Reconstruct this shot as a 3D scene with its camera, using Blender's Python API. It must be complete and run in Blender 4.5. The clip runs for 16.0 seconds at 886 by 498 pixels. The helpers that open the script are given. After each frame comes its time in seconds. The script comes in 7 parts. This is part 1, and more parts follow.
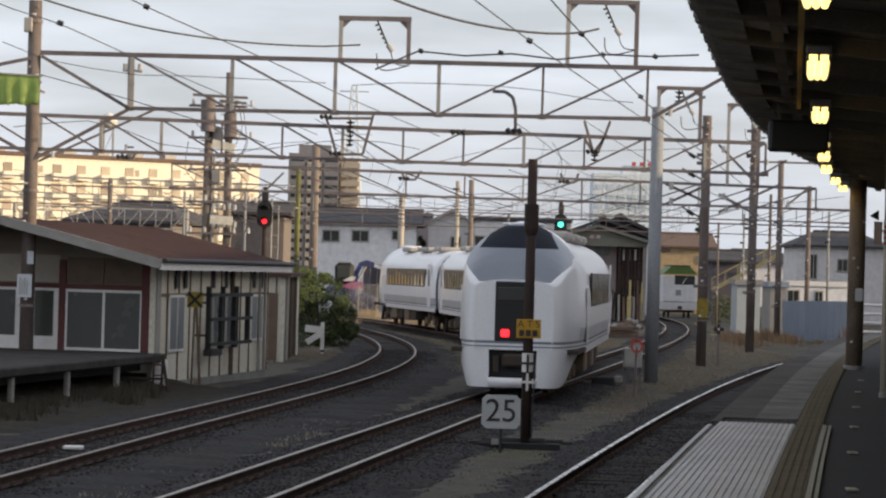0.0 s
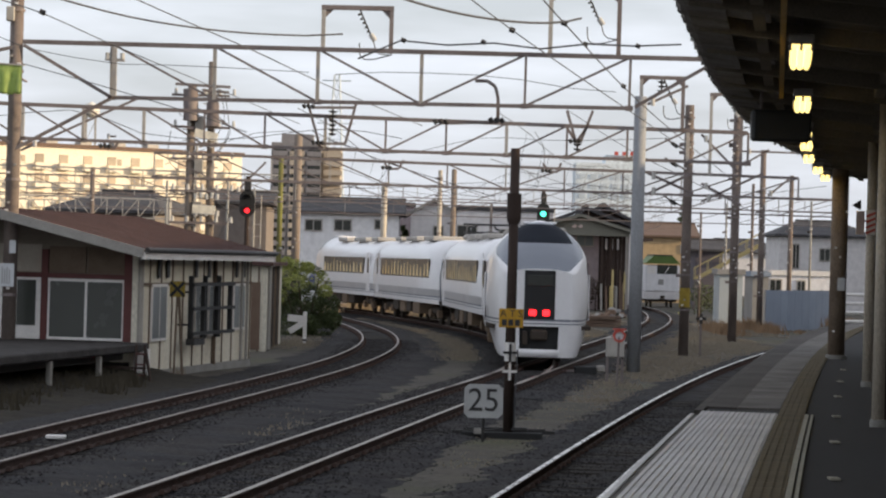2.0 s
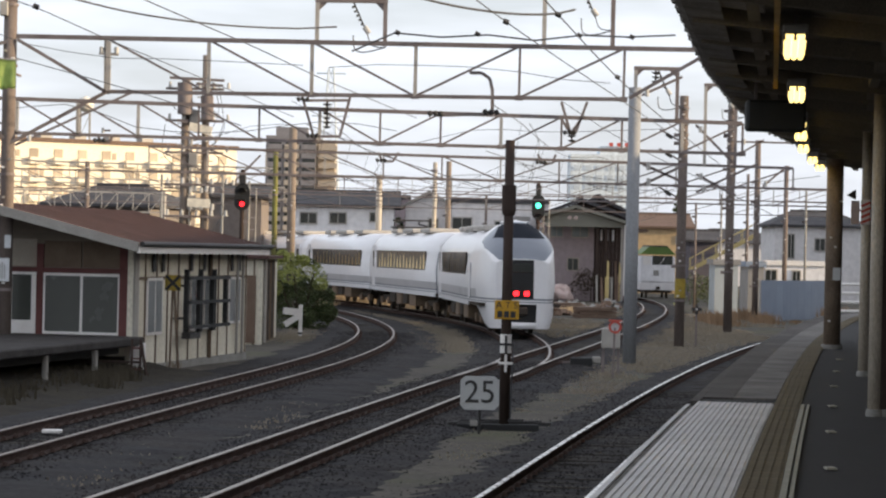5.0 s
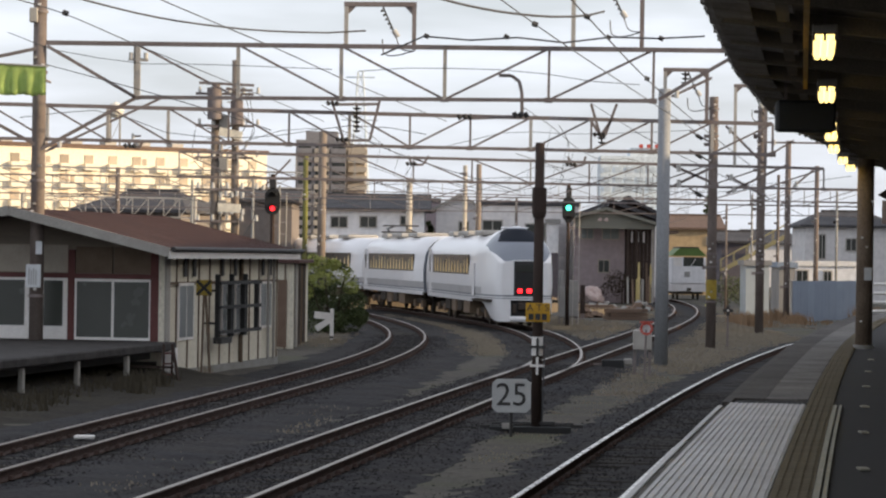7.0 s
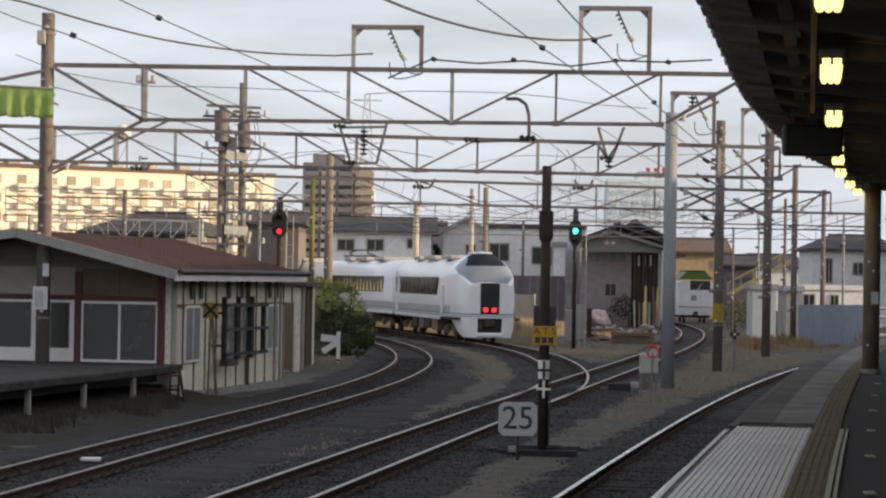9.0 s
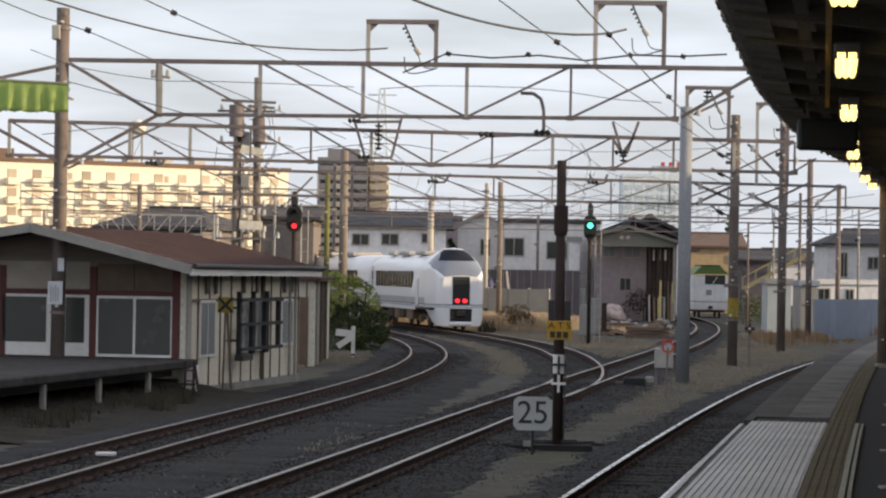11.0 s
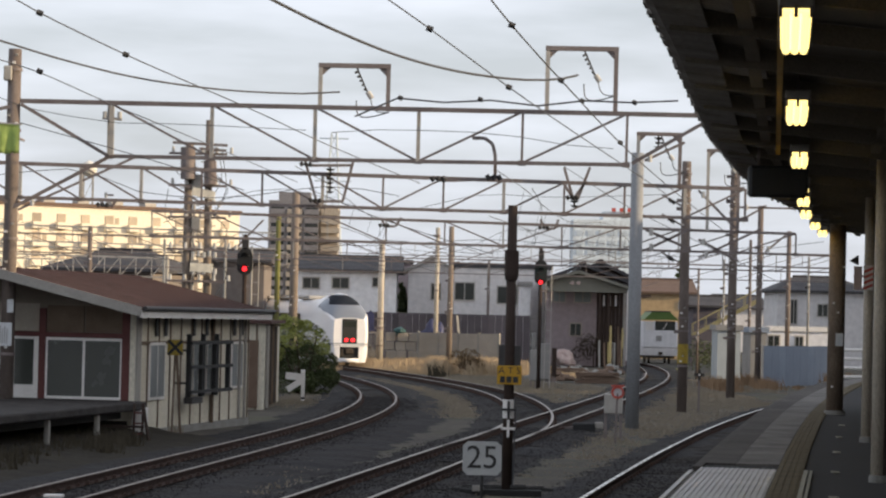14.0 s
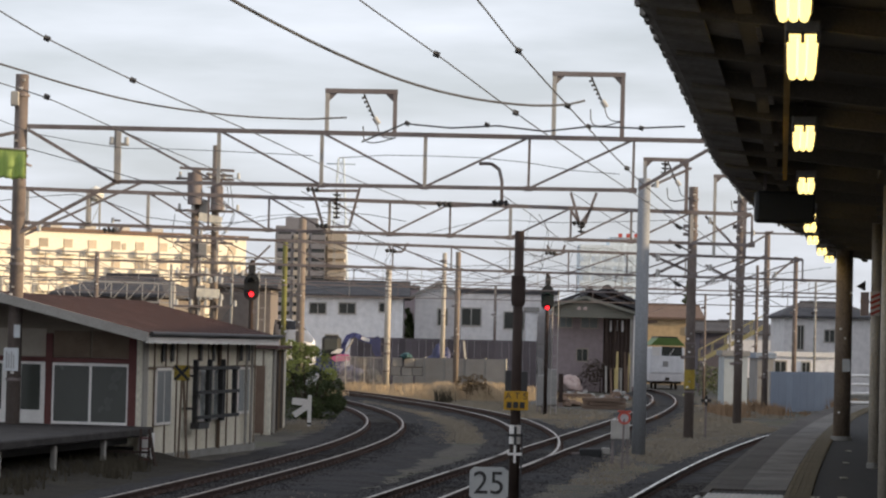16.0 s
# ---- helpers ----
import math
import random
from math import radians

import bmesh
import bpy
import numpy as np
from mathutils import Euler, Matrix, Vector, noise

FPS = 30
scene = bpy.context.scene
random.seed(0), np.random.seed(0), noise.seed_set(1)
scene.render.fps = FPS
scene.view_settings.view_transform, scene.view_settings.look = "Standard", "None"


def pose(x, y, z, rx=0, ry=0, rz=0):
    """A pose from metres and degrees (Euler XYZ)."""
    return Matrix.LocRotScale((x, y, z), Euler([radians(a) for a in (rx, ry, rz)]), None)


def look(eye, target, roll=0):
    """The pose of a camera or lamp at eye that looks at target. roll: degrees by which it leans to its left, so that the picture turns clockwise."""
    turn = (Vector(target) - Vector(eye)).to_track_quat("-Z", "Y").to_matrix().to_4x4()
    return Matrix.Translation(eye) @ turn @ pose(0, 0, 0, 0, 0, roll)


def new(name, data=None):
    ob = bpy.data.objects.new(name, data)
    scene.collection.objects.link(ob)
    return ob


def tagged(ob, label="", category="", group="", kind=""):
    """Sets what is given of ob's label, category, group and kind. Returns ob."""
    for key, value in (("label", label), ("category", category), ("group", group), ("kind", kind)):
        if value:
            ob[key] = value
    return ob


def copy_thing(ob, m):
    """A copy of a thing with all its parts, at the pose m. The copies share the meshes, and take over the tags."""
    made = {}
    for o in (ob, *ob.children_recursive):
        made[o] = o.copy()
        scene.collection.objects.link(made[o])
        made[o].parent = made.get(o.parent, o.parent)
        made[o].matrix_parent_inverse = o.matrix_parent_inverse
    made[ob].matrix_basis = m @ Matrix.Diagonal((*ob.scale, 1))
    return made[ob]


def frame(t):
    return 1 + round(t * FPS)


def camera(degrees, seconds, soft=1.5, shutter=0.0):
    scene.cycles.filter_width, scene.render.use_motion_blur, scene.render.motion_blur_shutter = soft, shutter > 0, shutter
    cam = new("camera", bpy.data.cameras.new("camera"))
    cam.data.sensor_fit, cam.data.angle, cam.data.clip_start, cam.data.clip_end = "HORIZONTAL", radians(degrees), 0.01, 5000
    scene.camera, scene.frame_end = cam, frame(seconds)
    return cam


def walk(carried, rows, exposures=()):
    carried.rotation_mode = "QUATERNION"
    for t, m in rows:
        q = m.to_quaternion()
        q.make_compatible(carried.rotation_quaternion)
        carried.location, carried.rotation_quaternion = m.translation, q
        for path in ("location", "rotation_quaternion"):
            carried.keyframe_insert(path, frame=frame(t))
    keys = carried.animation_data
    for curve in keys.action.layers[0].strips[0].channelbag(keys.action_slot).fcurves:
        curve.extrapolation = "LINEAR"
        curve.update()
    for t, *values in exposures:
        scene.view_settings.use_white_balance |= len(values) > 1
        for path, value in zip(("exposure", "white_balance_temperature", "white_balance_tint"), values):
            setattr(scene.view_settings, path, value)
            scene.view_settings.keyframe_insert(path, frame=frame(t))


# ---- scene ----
EYE_HEIGHT = 2.6


def aim(pitch, yaw, roll):
    """The still-standing camera, turned by hand: degrees up, to the left, and of lean."""
    return pose(0, 0, EYE_HEIGHT, 90 + pitch, 0, yaw) @ pose(0, 0, 0, 0, 0, roll)


cam = camera(17.0, 16.0, soft=2.2)
walk(cam, [
    (0, aim(0.4040, 0.0000, 1.6000)),
    (0.5, aim(0.4746, 0.0639, 1.5633)),
    (1, aim(0.3881, -0.0845, 1.6480)),
    (1.5, aim(0.3440, -0.3149, 1.8208)),
    (2, aim(0.2078, -0.3421, 1.6192)),
    (2.5, aim(-0.0578, -0.3103, 1.2652)),
    (3, aim(-0.0745, -0.5055, 1.2869)),
    (5.5, aim(0.0926, -0.3753, 1.2639)),
    (6, aim(0.1093, -0.1697, 1.1848)),
    (6.5, aim(0.1155, -0.0798, 0.9767)),
    (7, aim(0.1073, 0.1549, 0.8453)),
    (7.5, aim(0.1956, 0.1564, 0.8218)),
    (8, aim(0.2887, 0.1348, 0.7713)),
    (8.5, aim(0.4579, 0.2433, 0.8498)),
    (9, aim(0.5503, 0.2926, 0.9794)),
    (11.3, aim(0.4361, 0.5855, 0.9434)),
    (11.5, aim(0.5474, 0.4638, 1.0206)),
    (12, aim(0.7976, 0.4346, 1.1008)),
    (12.5, aim(1.1457, 0.6679, 1.1320)),
    (13, aim(1.3671, 0.1491, 1.2163)),
    (13.5, aim(1.2588, -0.1751, 1.3527)),
    (14, aim(1.3146, -0.3583, 1.3626)),
    (14.5, aim(1.5324, -0.4202, 1.4950)),
    (15, aim(1.5995, -0.3118, 1.5464)),
    (15.5, aim(1.6748, -0.2617, 1.5166)),
    (16, aim(1.8036, -0.2177, 1.3910)),
], exposures=[(0, 0.10), (0.5, 0.0), (1, 0.18), (2, 0.22), (2.5, 0.28), (3, 0.60), (5.5, 0.38), (6.5, 0.33), (8, 0.31), (8.5, 0.24), (9, 0.14), (11.5, 0.24), (12.5, 0.18), (13, 0.06), (13.5, 0.08), (14, 0.15), (15, 0.18), (16, 0.18)])

# ---- light: a low evening sun from the right and behind, pale sky ----
SUN_ELEVATION, SUN_AZIMUTH = 12.0, 99.5   # degrees; azimuth clockwise from +y
world = bpy.data.worlds.new("evening_sky")
scene.world = world
world.use_nodes = True
wn, wl = world.node_tree.nodes, world.node_tree.links
wn.clear()
sky = wn.new("ShaderNodeTexSky")
sky.sky_type, sky.sun_disc = "NISHITA", False
sky.sun_elevation, sky.sun_rotation = radians(SUN_ELEVATION), radians(SUN_AZIMUTH)
sky.air_density, sky.dust_density, sky.ozone_density = 1.0, 2.5, 1.5
wcoord = wn.new("ShaderNodeTexCoord")
wmap = wn.new("ShaderNodeMapping")
wmap.inputs["Scale"].default_value = (5, 5, 26)
wnoise = wn.new("ShaderNodeTexNoise")
wnoise.inputs["Scale"].default_value, wnoise.inputs["Detail"].default_value = 1.6, 5
wramp = wn.new("ShaderNodeMapRange")
wramp.inputs["From Min"].default_value, wramp.inputs["From Max"].default_value = 0.35, 0.7
wramp.inputs["To Min"].default_value, wramp.inputs["To Max"].default_value = 0.52, 0.86
wmix = wn.new("ShaderNodeMix")
wmix.data_type = "RGBA"
wmix.inputs[7].default_value = (9.15, 9.6, 10.6, 1)      # thin high cloud
back = wn.new("ShaderNodeBackground")
back.inputs["Strength"].default_value = 0.1
wout = wn.new("ShaderNodeOutputWorld")
wl.new(wcoord.outputs["Generated"], wmap.inputs["Vector"])
wl.new(wmap.outputs[0], wnoise.inputs["Vector"])
wl.new(wnoise.outputs[0], wramp.inputs["Value"])
wl.new(wramp.outputs[0], wmix.inputs[0])
wl.new(sky.outputs[0], wmix.inputs[6])
wl.new(wmix.outputs[2], back.inputs["Color"])
wl.new(back.outputs[0], wout.inputs[0])
sun = new("sun", bpy.data.lights.new("sun", "SUN"))
sun.data.energy, sun.data.angle, sun.data.color = 5.0, radians(0.6), (1.0, 0.78, 0.50)
sa, se = radians(SUN_AZIMUTH), radians(SUN_ELEVATION)
sun.matrix_world = look((math.sin(sa) * math.cos(se) * 300, math.cos(sa) * math.cos(se) * 300, math.sin(se) * 300), (0, 0, 0))


# ---- materials ----
def mat(name, colour, rough=0.7, metal=0.0, second=None, scale=6.0, amount=0.5, bump=0.15, fine=60.0, emit=0.0,
        spread=0.0, stretch=(1, 1, 1), sharp=0.25, coat=0.0):
    """Two colours mixed by a coarse noise and dulled by a fine one, with relief; spread varies the pieces' brightness."""
    m = bpy.data.materials.new(name)
    m.use_nodes = True
    n, l = m.node_tree.nodes, m.node_tree.links
    b = n["Principled BSDF"]
    b.inputs["Metallic"].default_value = metal
    b.inputs["Coat Weight"].default_value = coat
    if rough >= 0.75:
        b.inputs["Specular IOR Level"].default_value = 0.12
    if emit:
        b.inputs["Emission Color"].default_value, b.inputs["Emission Strength"].default_value = (*colour, 1), emit
        b.inputs["Base Color"].default_value = (*colour, 1)
        return m
    second = second or tuple(c * 0.7 for c in colour)
    tc, mp = n.new("ShaderNodeTexCoord"), n.new("ShaderNodeMapping")
    mp.inputs["Scale"].default_value = stretch
    l.new(tc.outputs["Object"], mp.inputs["Vector"])
    big, small = n.new("ShaderNodeTexNoise"), n.new("ShaderNodeTexNoise")
    big.inputs["Scale"].default_value, big.inputs["Detail"].default_value = scale, 6
    small.inputs["Scale"].default_value, small.inputs["Detail"].default_value = fine, 3
    for t in (big, small):
        l.new(mp.outputs[0], t.inputs["Vector"])
    rng = n.new("ShaderNodeMapRange")
    rng.inputs["From Min"].default_value, rng.inputs["From Max"].default_value = 0.5 - sharp, 0.5 + sharp
    rng.inputs["To Max"].default_value = min(1, amount * 1.6)
    l.new(big.outputs[0], rng.inputs["Value"])
    mix = n.new("ShaderNodeMix")
    mix.data_type = "RGBA"
    mix.inputs[6].default_value, mix.inputs[7].default_value = (*colour, 1), (*second, 1)
    l.new(rng.outputs[0], mix.inputs[0])
    grain = n.new("ShaderNodeMapRange")
    grain.inputs["From Min"].default_value, grain.inputs["From Max"].default_value = 0.3, 0.7
    grain.inputs["To Min"].default_value, grain.inputs["To Max"].default_value = 1 - 0.35 * amount, 1 + 0.35 * amount
    l.new(small.outputs[0], grain.inputs["Value"])
    hsv = n.new("ShaderNodeHueSaturation")
    l.new(mix.outputs[2], hsv.inputs["Color"])
    if spread:
        info, sp, mul = n.new("ShaderNodeObjectInfo"), n.new("ShaderNodeMapRange"), n.new("ShaderNodeMath")
        sp.inputs["To Min"].default_value, sp.inputs["To Max"].default_value = 1 - spread, 1 + spread
        l.new(info.outputs["Random"], sp.inputs["Value"])
        mul.operation = "MULTIPLY"
        l.new(sp.outputs[0], mul.inputs[0])
        l.new(grain.outputs[0], mul.inputs[1])
        l.new(mul.outputs[0], hsv.inputs["Value"])
    else:
        l.new(grain.outputs[0], hsv.inputs["Value"])
    l.new(hsv.outputs[0], b.inputs["Base Color"])
    rr = n.new("ShaderNodeMapRange")
    rr.inputs["To Min"].default_value, rr.inputs["To Max"].default_value = max(0.02, rough - 0.12), min(1, rough + 0.12)
    l.new(big.outputs[0], rr.inputs["Value"])
    l.new(rr.outputs[0], b.inputs["Roughness"])
    if bump:
        bp = n.new("ShaderNodeBump")
        bp.inputs["Strength"].default_value, bp.inputs["Distance"].default_value = bump, 0.02
        l.new(small.outputs[0], bp.inputs["Height"])
        l.new(bp.outputs[0], b.inputs["Normal"])
    return m


def earth():
    """Grey-tan trodden earth: broad pale and olive patches, finer clods, dark gravel speckle."""
    m = mat("dry_ground", (0.054, 0.048, 0.042), 0.95, second=(0.112, 0.099, 0.080), scale=0.45, fine=9, amount=0.6, bump=0.7, sharp=0.3)
    n, l = m.node_tree.nodes, m.node_tree.links
    b = n["Principled BSDF"]
    last = b.inputs["Base Color"].links[0].from_socket
    tc = n.new("ShaderNodeTexCoord")
    for scale, lo, hi, colour, most in ((0.17, 0.50, 0.66, (0.080, 0.082, 0.042), 0.7), (2.6, 0.50, 0.72, (0.035, 0.033, 0.034), 0.75), (17.0, 0.56, 0.70, (0.16, 0.145, 0.12), 0.5)):
        tex, rng, mix = n.new("ShaderNodeTexNoise"), n.new("ShaderNodeMapRange"), n.new("ShaderNodeMix")
        tex.inputs["Scale"].default_value, tex.inputs["Detail"].default_value, tex.inputs["Roughness"].default_value = scale, 8, 0.68
        l.new(tc.outputs["Object"], tex.inputs["Vector"])
        rng.inputs["From Min"].default_value, rng.inputs["From Max"].default_value, rng.inputs["To Max"].default_value = lo, hi, most
        l.new(tex.outputs[0], rng.inputs["Value"])
        mix.data_type = "RGBA"
        mix.inputs[7].default_value = (*colour, 1)
        l.new(rng.outputs[0], mix.inputs[0])
        l.new(last, mix.inputs[6])
        last = mix.outputs[2]
    l.new(last, b.inputs["Base Color"])
    return m


M_GROUND = earth()
M_BALLAST = mat("ballast_stone", (0.0185, 0.0180, 0.0205), 0.9, second=(0.038, 0.0335, 0.031), scale=0.7, fine=11, amount=0.95, bump=0.9)
M_SLEEPER = mat("old_sleeper", (0.03, 0.027, 0.024), 0.9, second=(0.055, 0.048, 0.04), scale=2, spread=0.3)
M_RAILHEAD = mat("polished_rail", (0.62, 0.60, 0.57), 0.28, 1.0, scale=3, amount=0.2, bump=0.02)
M_RAILDULL = mat("dull_rail", (0.34, 0.30, 0.265), 0.45, 0.9, second=(0.2, 0.16, 0.135), scale=3, amount=0.4, bump=0.02)
M_RAILRUST = mat("browned_rail", (0.26, 0.215, 0.185), 0.5, 0.6, second=(0.13, 0.095, 0.078), scale=3, amount=0.5, bump=0.02)
M_RAILSIDE = mat("rusty_rail", (0.075, 0.047, 0.038), 0.85, second=(0.045, 0.031, 0.026), scale=4)
M_CONCRETE = mat("concrete", (0.30, 0.29, 0.27), 0.85, second=(0.2, 0.19, 0.175), scale=1.5, fine=30)
M_ASPHALT = mat("platform_asphalt", (0.038, 0.036, 0.036), 0.9, second=(0.045, 0.043, 0.041), scale=0.8, fine=40, bump=0.3)
M_PANEL = mat("pale_edge_panel", (0.46, 0.44, 0.425), 0.55, second=(0.37, 0.355, 0.34), scale=2, fine=40, spread=0.06)
M_PANELDARK = mat("worn_edge_slab", (0.20, 0.185, 0.17), 0.9, second=(0.085, 0.078, 0.072), scale=1.6, amount=0.8, fine=40, spread=0.1)
M_TACTILE = mat("worn_tactile_tile", (0.145, 0.115, 0.068), 0.85, second=(0.078, 0.065, 0.046), scale=2, fine=40, spread=0.12)
M_PALEYELLOW = mat("pale_line_paint", (0.33, 0.31, 0.25), 0.8, second=(0.22, 0.205, 0.165), scale=3)
M_WHITE = mat("white_paint", (0.80, 0.765, 0.73), 0.6, second=(0.64, 0.60, 0.56), scale=3, amount=0.4)
M_POLE = mat("weathered_pole", (0.125, 0.098, 0.087), 0.85, second=(0.21, 0.175, 0.155), scale=3, stretch=(1, 1, 0.3), spread=0.1)
M_GREYPOLE = mat("galvanised_pole", (0.31, 0.315, 0.325), 0.75, 0.0, second=(0.24, 0.245, 0.255), scale=2, stretch=(1, 1, 0.25))
M_STEEL = mat("rusting_steel", (0.25, 0.215, 0.205), 0.8, 0.0, second=(0.15, 0.118, 0.11), scale=2)
M_PALESTEEL = mat("pale_steel", (0.46, 0.43, 0.39), 0.7, 0.0, second=(0.30, 0.27, 0.24), scale=2)
M_WIRE = mat("dark_wire", (0.09, 0.09, 0.095), 0.6, 0.3, bump=0)
M_INSUL = mat("insulator_porcelain", (0.55, 0.53, 0.50), 0.3, scale=8, bump=0)
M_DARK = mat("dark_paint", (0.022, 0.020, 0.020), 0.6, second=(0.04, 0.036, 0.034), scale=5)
M_BLACK = mat("black_box", (0.012, 0.012, 0.012), 0.7, second=(0.02, 0.02, 0.02), scale=4)
M_POST = mat("dark_brown_post", (0.040, 0.028, 0.024), 0.75, second=(0.062, 0.044, 0.036), scale=3)
M_YELLOW = mat("sign_yellow", (0.55, 0.30, 0.015), 0.6, second=(0.42, 0.22, 0.01), scale=6, amount=0.4)
M_RED = mat("sign_red", (0.6, 0.10, 0.07), 0.6, scale=6, amount=0.3)
M_GREENNET = mat("green_net", (0.56, 0.67, 0.26), 0.8, second=(0.43, 0.56, 0.18), scale=4, stretch=(4, 4, 0.5))
M_CREAM = mat("cream_siding", (0.72, 0.68, 0.57), 0.8, second=(0.52, 0.46, 0.36), scale=1.2, fine=25, stretch=(1, 1, 0.4), spread=0.06)
M_BATTEN = mat("brown_batten", (0.13, 0.095, 0.07), 0.85, second=(0.2, 0.15, 0.11), scale=3)
M_BURG = mat("burgundy_frame", (0.12, 0.032, 0.028), 0.7, second=(0.08, 0.025, 0.022), scale=3)
M_ROOF = mat("rust_brown_roof", (0.110, 0.060, 0.050), 0.8, second=(0.070, 0.046, 0.043), scale=1.4, stretch=(1, 1, 1))
M_FASCIA = mat("worn_fascia", (0.36, 0.34, 0.31), 0.75, second=(0.24, 0.22, 0.2), scale=1.5)
M_GLASS = mat("dim_window", (0.022, 0.024, 0.020), 0.2, second=(0.034, 0.036, 0.031), scale=1, bump=0.0, coat=0.12)
M_PALEGLASS = mat("frosted_window", (0.20, 0.22, 0.22), 0.3, second=(0.15, 0.16, 0.16), scale=1, bump=0.0)
M_TRAIN = mat("train_silver_white", (0.87, 0.85, 0.855), 0.34, 0.0, second=(0.79, 0.77, 0.775), scale=1.2, amount=0.3, bump=0.01, coat=0.25)
M_TRAINGREY = mat("train_grey_mask", (0.19, 0.205, 0.24), 0.4, second=(0.165, 0.18, 0.215), scale=1, amount=0.3, bump=0.01, coat=0.3)
M_TRAINBAND = mat("train_warm_grey_band", (0.50, 0.48, 0.48), 0.4, scale=1, amount=0.2, bump=0.01)
M_TRAINGLASS = mat("train_windscreen", (0.02, 0.023, 0.032), 0.76, scale=1, bump=0)
M_TRAINWIN = mat("train_side_window", (0.052, 0.034, 0.018), 0.3, second=(0.03, 0.022, 0.014), scale=1.5, bump=0)
# cream raised to stand in for light coming through the train windows
M_CURTAIN = mat("sun_brightened_cream", (0.93, 0.76, 0.46), 0.8, second=(0.86, 0.66, 0.36), scale=4)
M_UNDER = mat("underframe", (0.05, 0.043, 0.038), 0.85, second=(0.10, 0.075, 0.055), scale=2)
M_UNDERBOX = mat("underframe_box", (0.22, 0.16, 0.11), 0.8, second=(0.14, 0.10, 0.08), scale=2)
M_REDLAMP = mat("red_lamp", (1.0, 0.022, 0.03), emit=2.4)
M_GREENLAMP = mat("green_lamp", (0.08, 1.0, 0.62), emit=3)
M_TUBE = mat("lit_tube", (1.0, 0.79, 0.29), emit=1.6)
M_LEAF = mat("leaf_green", (0.050, 0.072, 0.020), 0.7, second=(0.095, 0.115, 0.03), scale=1.6, spread=0.25)
# lighter leaf colour that puts sunlight on the bush's upper parts
M_LEAFTOP = mat("sunlit_leaf_green", (0.34, 0.35, 0.09), 0.7, second=(0.24, 0.27, 0.07), scale=1.2)
M_BARK = mat("bark", (0.08, 0.06, 0.045), 0.9)
M_GRASS = mat("dry_grass", (0.50, 0.385, 0.255), 0.9, second=(0.33, 0.25, 0.17), scale=1)
M_GRASSGREEN = mat("green_grass", (0.26, 0.222, 0.172), 0.9, second=(0.31, 0.265, 0.205), scale=1)
M_BLUEFENCE = mat("blue_fence", (0.29, 0.33, 0.395), 0.8, second=(0.235, 0.275, 0.335), scale=1, spread=0.06)
M_MESHFENCE = mat("grey_fence", (0.33, 0.315, 0.30), 0.8, second=(0.24, 0.23, 0.22), scale=1)
M_HOUSEWHITE = mat("house_white", (0.78, 0.765, 0.77), 0.85, second=(0.71, 0.695, 0.70), scale=0.4, fine=3, amount=0.3, bump=0.05)
M_HOUSEGREY = mat("house_grey", (0.70, 0.67, 0.66), 0.85, second=(0.63, 0.60, 0.59), scale=0.4, fine=3, amount=0.3, bump=0.05)
M_HOUSEBROWN = mat("house_mauve", (0.32, 0.262, 0.268), 0.85, second=(0.275, 0.225, 0.23), scale=0.5, fine=3, amount=0.3, bump=0.05)
M_HOUSEORANGE = mat("house_ochre", (0.46, 0.34, 0.20), 0.85, second=(0.40, 0.29, 0.175), scale=0.5, fine=3, amount=0.3, bump=0.05)
M_TILE = mat("dark_roof_tile", (0.085, 0.08, 0.082), 0.75, second=(0.055, 0.052, 0.055), scale=1, fine=6)
M_TILEBROWN = mat("brown_roof_tile", (0.17, 0.115, 0.09), 0.8, second=(0.13, 0.09, 0.07), scale=1, fine=6)
M_APART = mat("apartment_cream", (0.80, 0.73, 0.60), 0.85, second=(0.76, 0.68, 0.55), scale=0.2, fine=4)
M_APARTSHADE = mat("apartment_window", (0.30, 0.24, 0.18), 0.4, second=(0.42, 0.34, 0.25), scale=0.3, spread=0.3, bump=0)
M_TOWER = mat("tower_grey", (0.26, 0.245, 0.25), 0.85, second=(0.21, 0.20, 0.205), scale=0.2, fine=4)
# lighter copy of the tower wall, with sunlight put into its colour
M_TOWERLIT = mat("tower_sunlit", (0.50, 0.43, 0.35), 0.85, scale=0.2, fine=4)
# distance haze is mixed into the next two colours
M_HAZE = mat("hazy_white_building", (0.72, 0.77, 0.80), 0.8, second=(0.68, 0.74, 0.78), scale=0.05, fine=1, bump=0)
M_HAZEWIN = mat("haze_tinted_grey", (0.62, 0.68, 0.73), 0.8, scale=0.05, bump=0)
M_TARPBLUE = mat("blue_tarp", (0.045, 0.05, 0.13), 0.6, second=(0.02, 0.022, 0.05), scale=2)
M_TARPWHITE = mat("pale_sack", (0.55, 0.46, 0.43), 0.8, second=(0.45, 0.30, 0.27), scale=5)
M_TIMBER = mat("weathered_timber", (0.15, 0.10, 0.075), 0.9, second=(0.22, 0.16, 0.12), scale=2, spread=0.2)
M_CANOPY = mat("canopy_underside", (0.22, 0.19, 0.15), 0.85, second=(0.14, 0.12, 0.095), scale=1)
M_CANOPYEDGE = mat("canopy_edge", (0.36, 0.335, 0.305), 0.85, second=(0.16, 0.145, 0.13), scale=2.2, amount=0.8, fine=25, bump=0.4)
M_PAPER = mat("paper_notice", (0.62, 0.63, 0.64), 0.8, scale=10, amount=0.2)
M_DRYSHRUB = mat("dry_shrub", (0.13, 0.09, 0.055), 0.9, second=(0.18, 0.125, 0.07), scale=2)
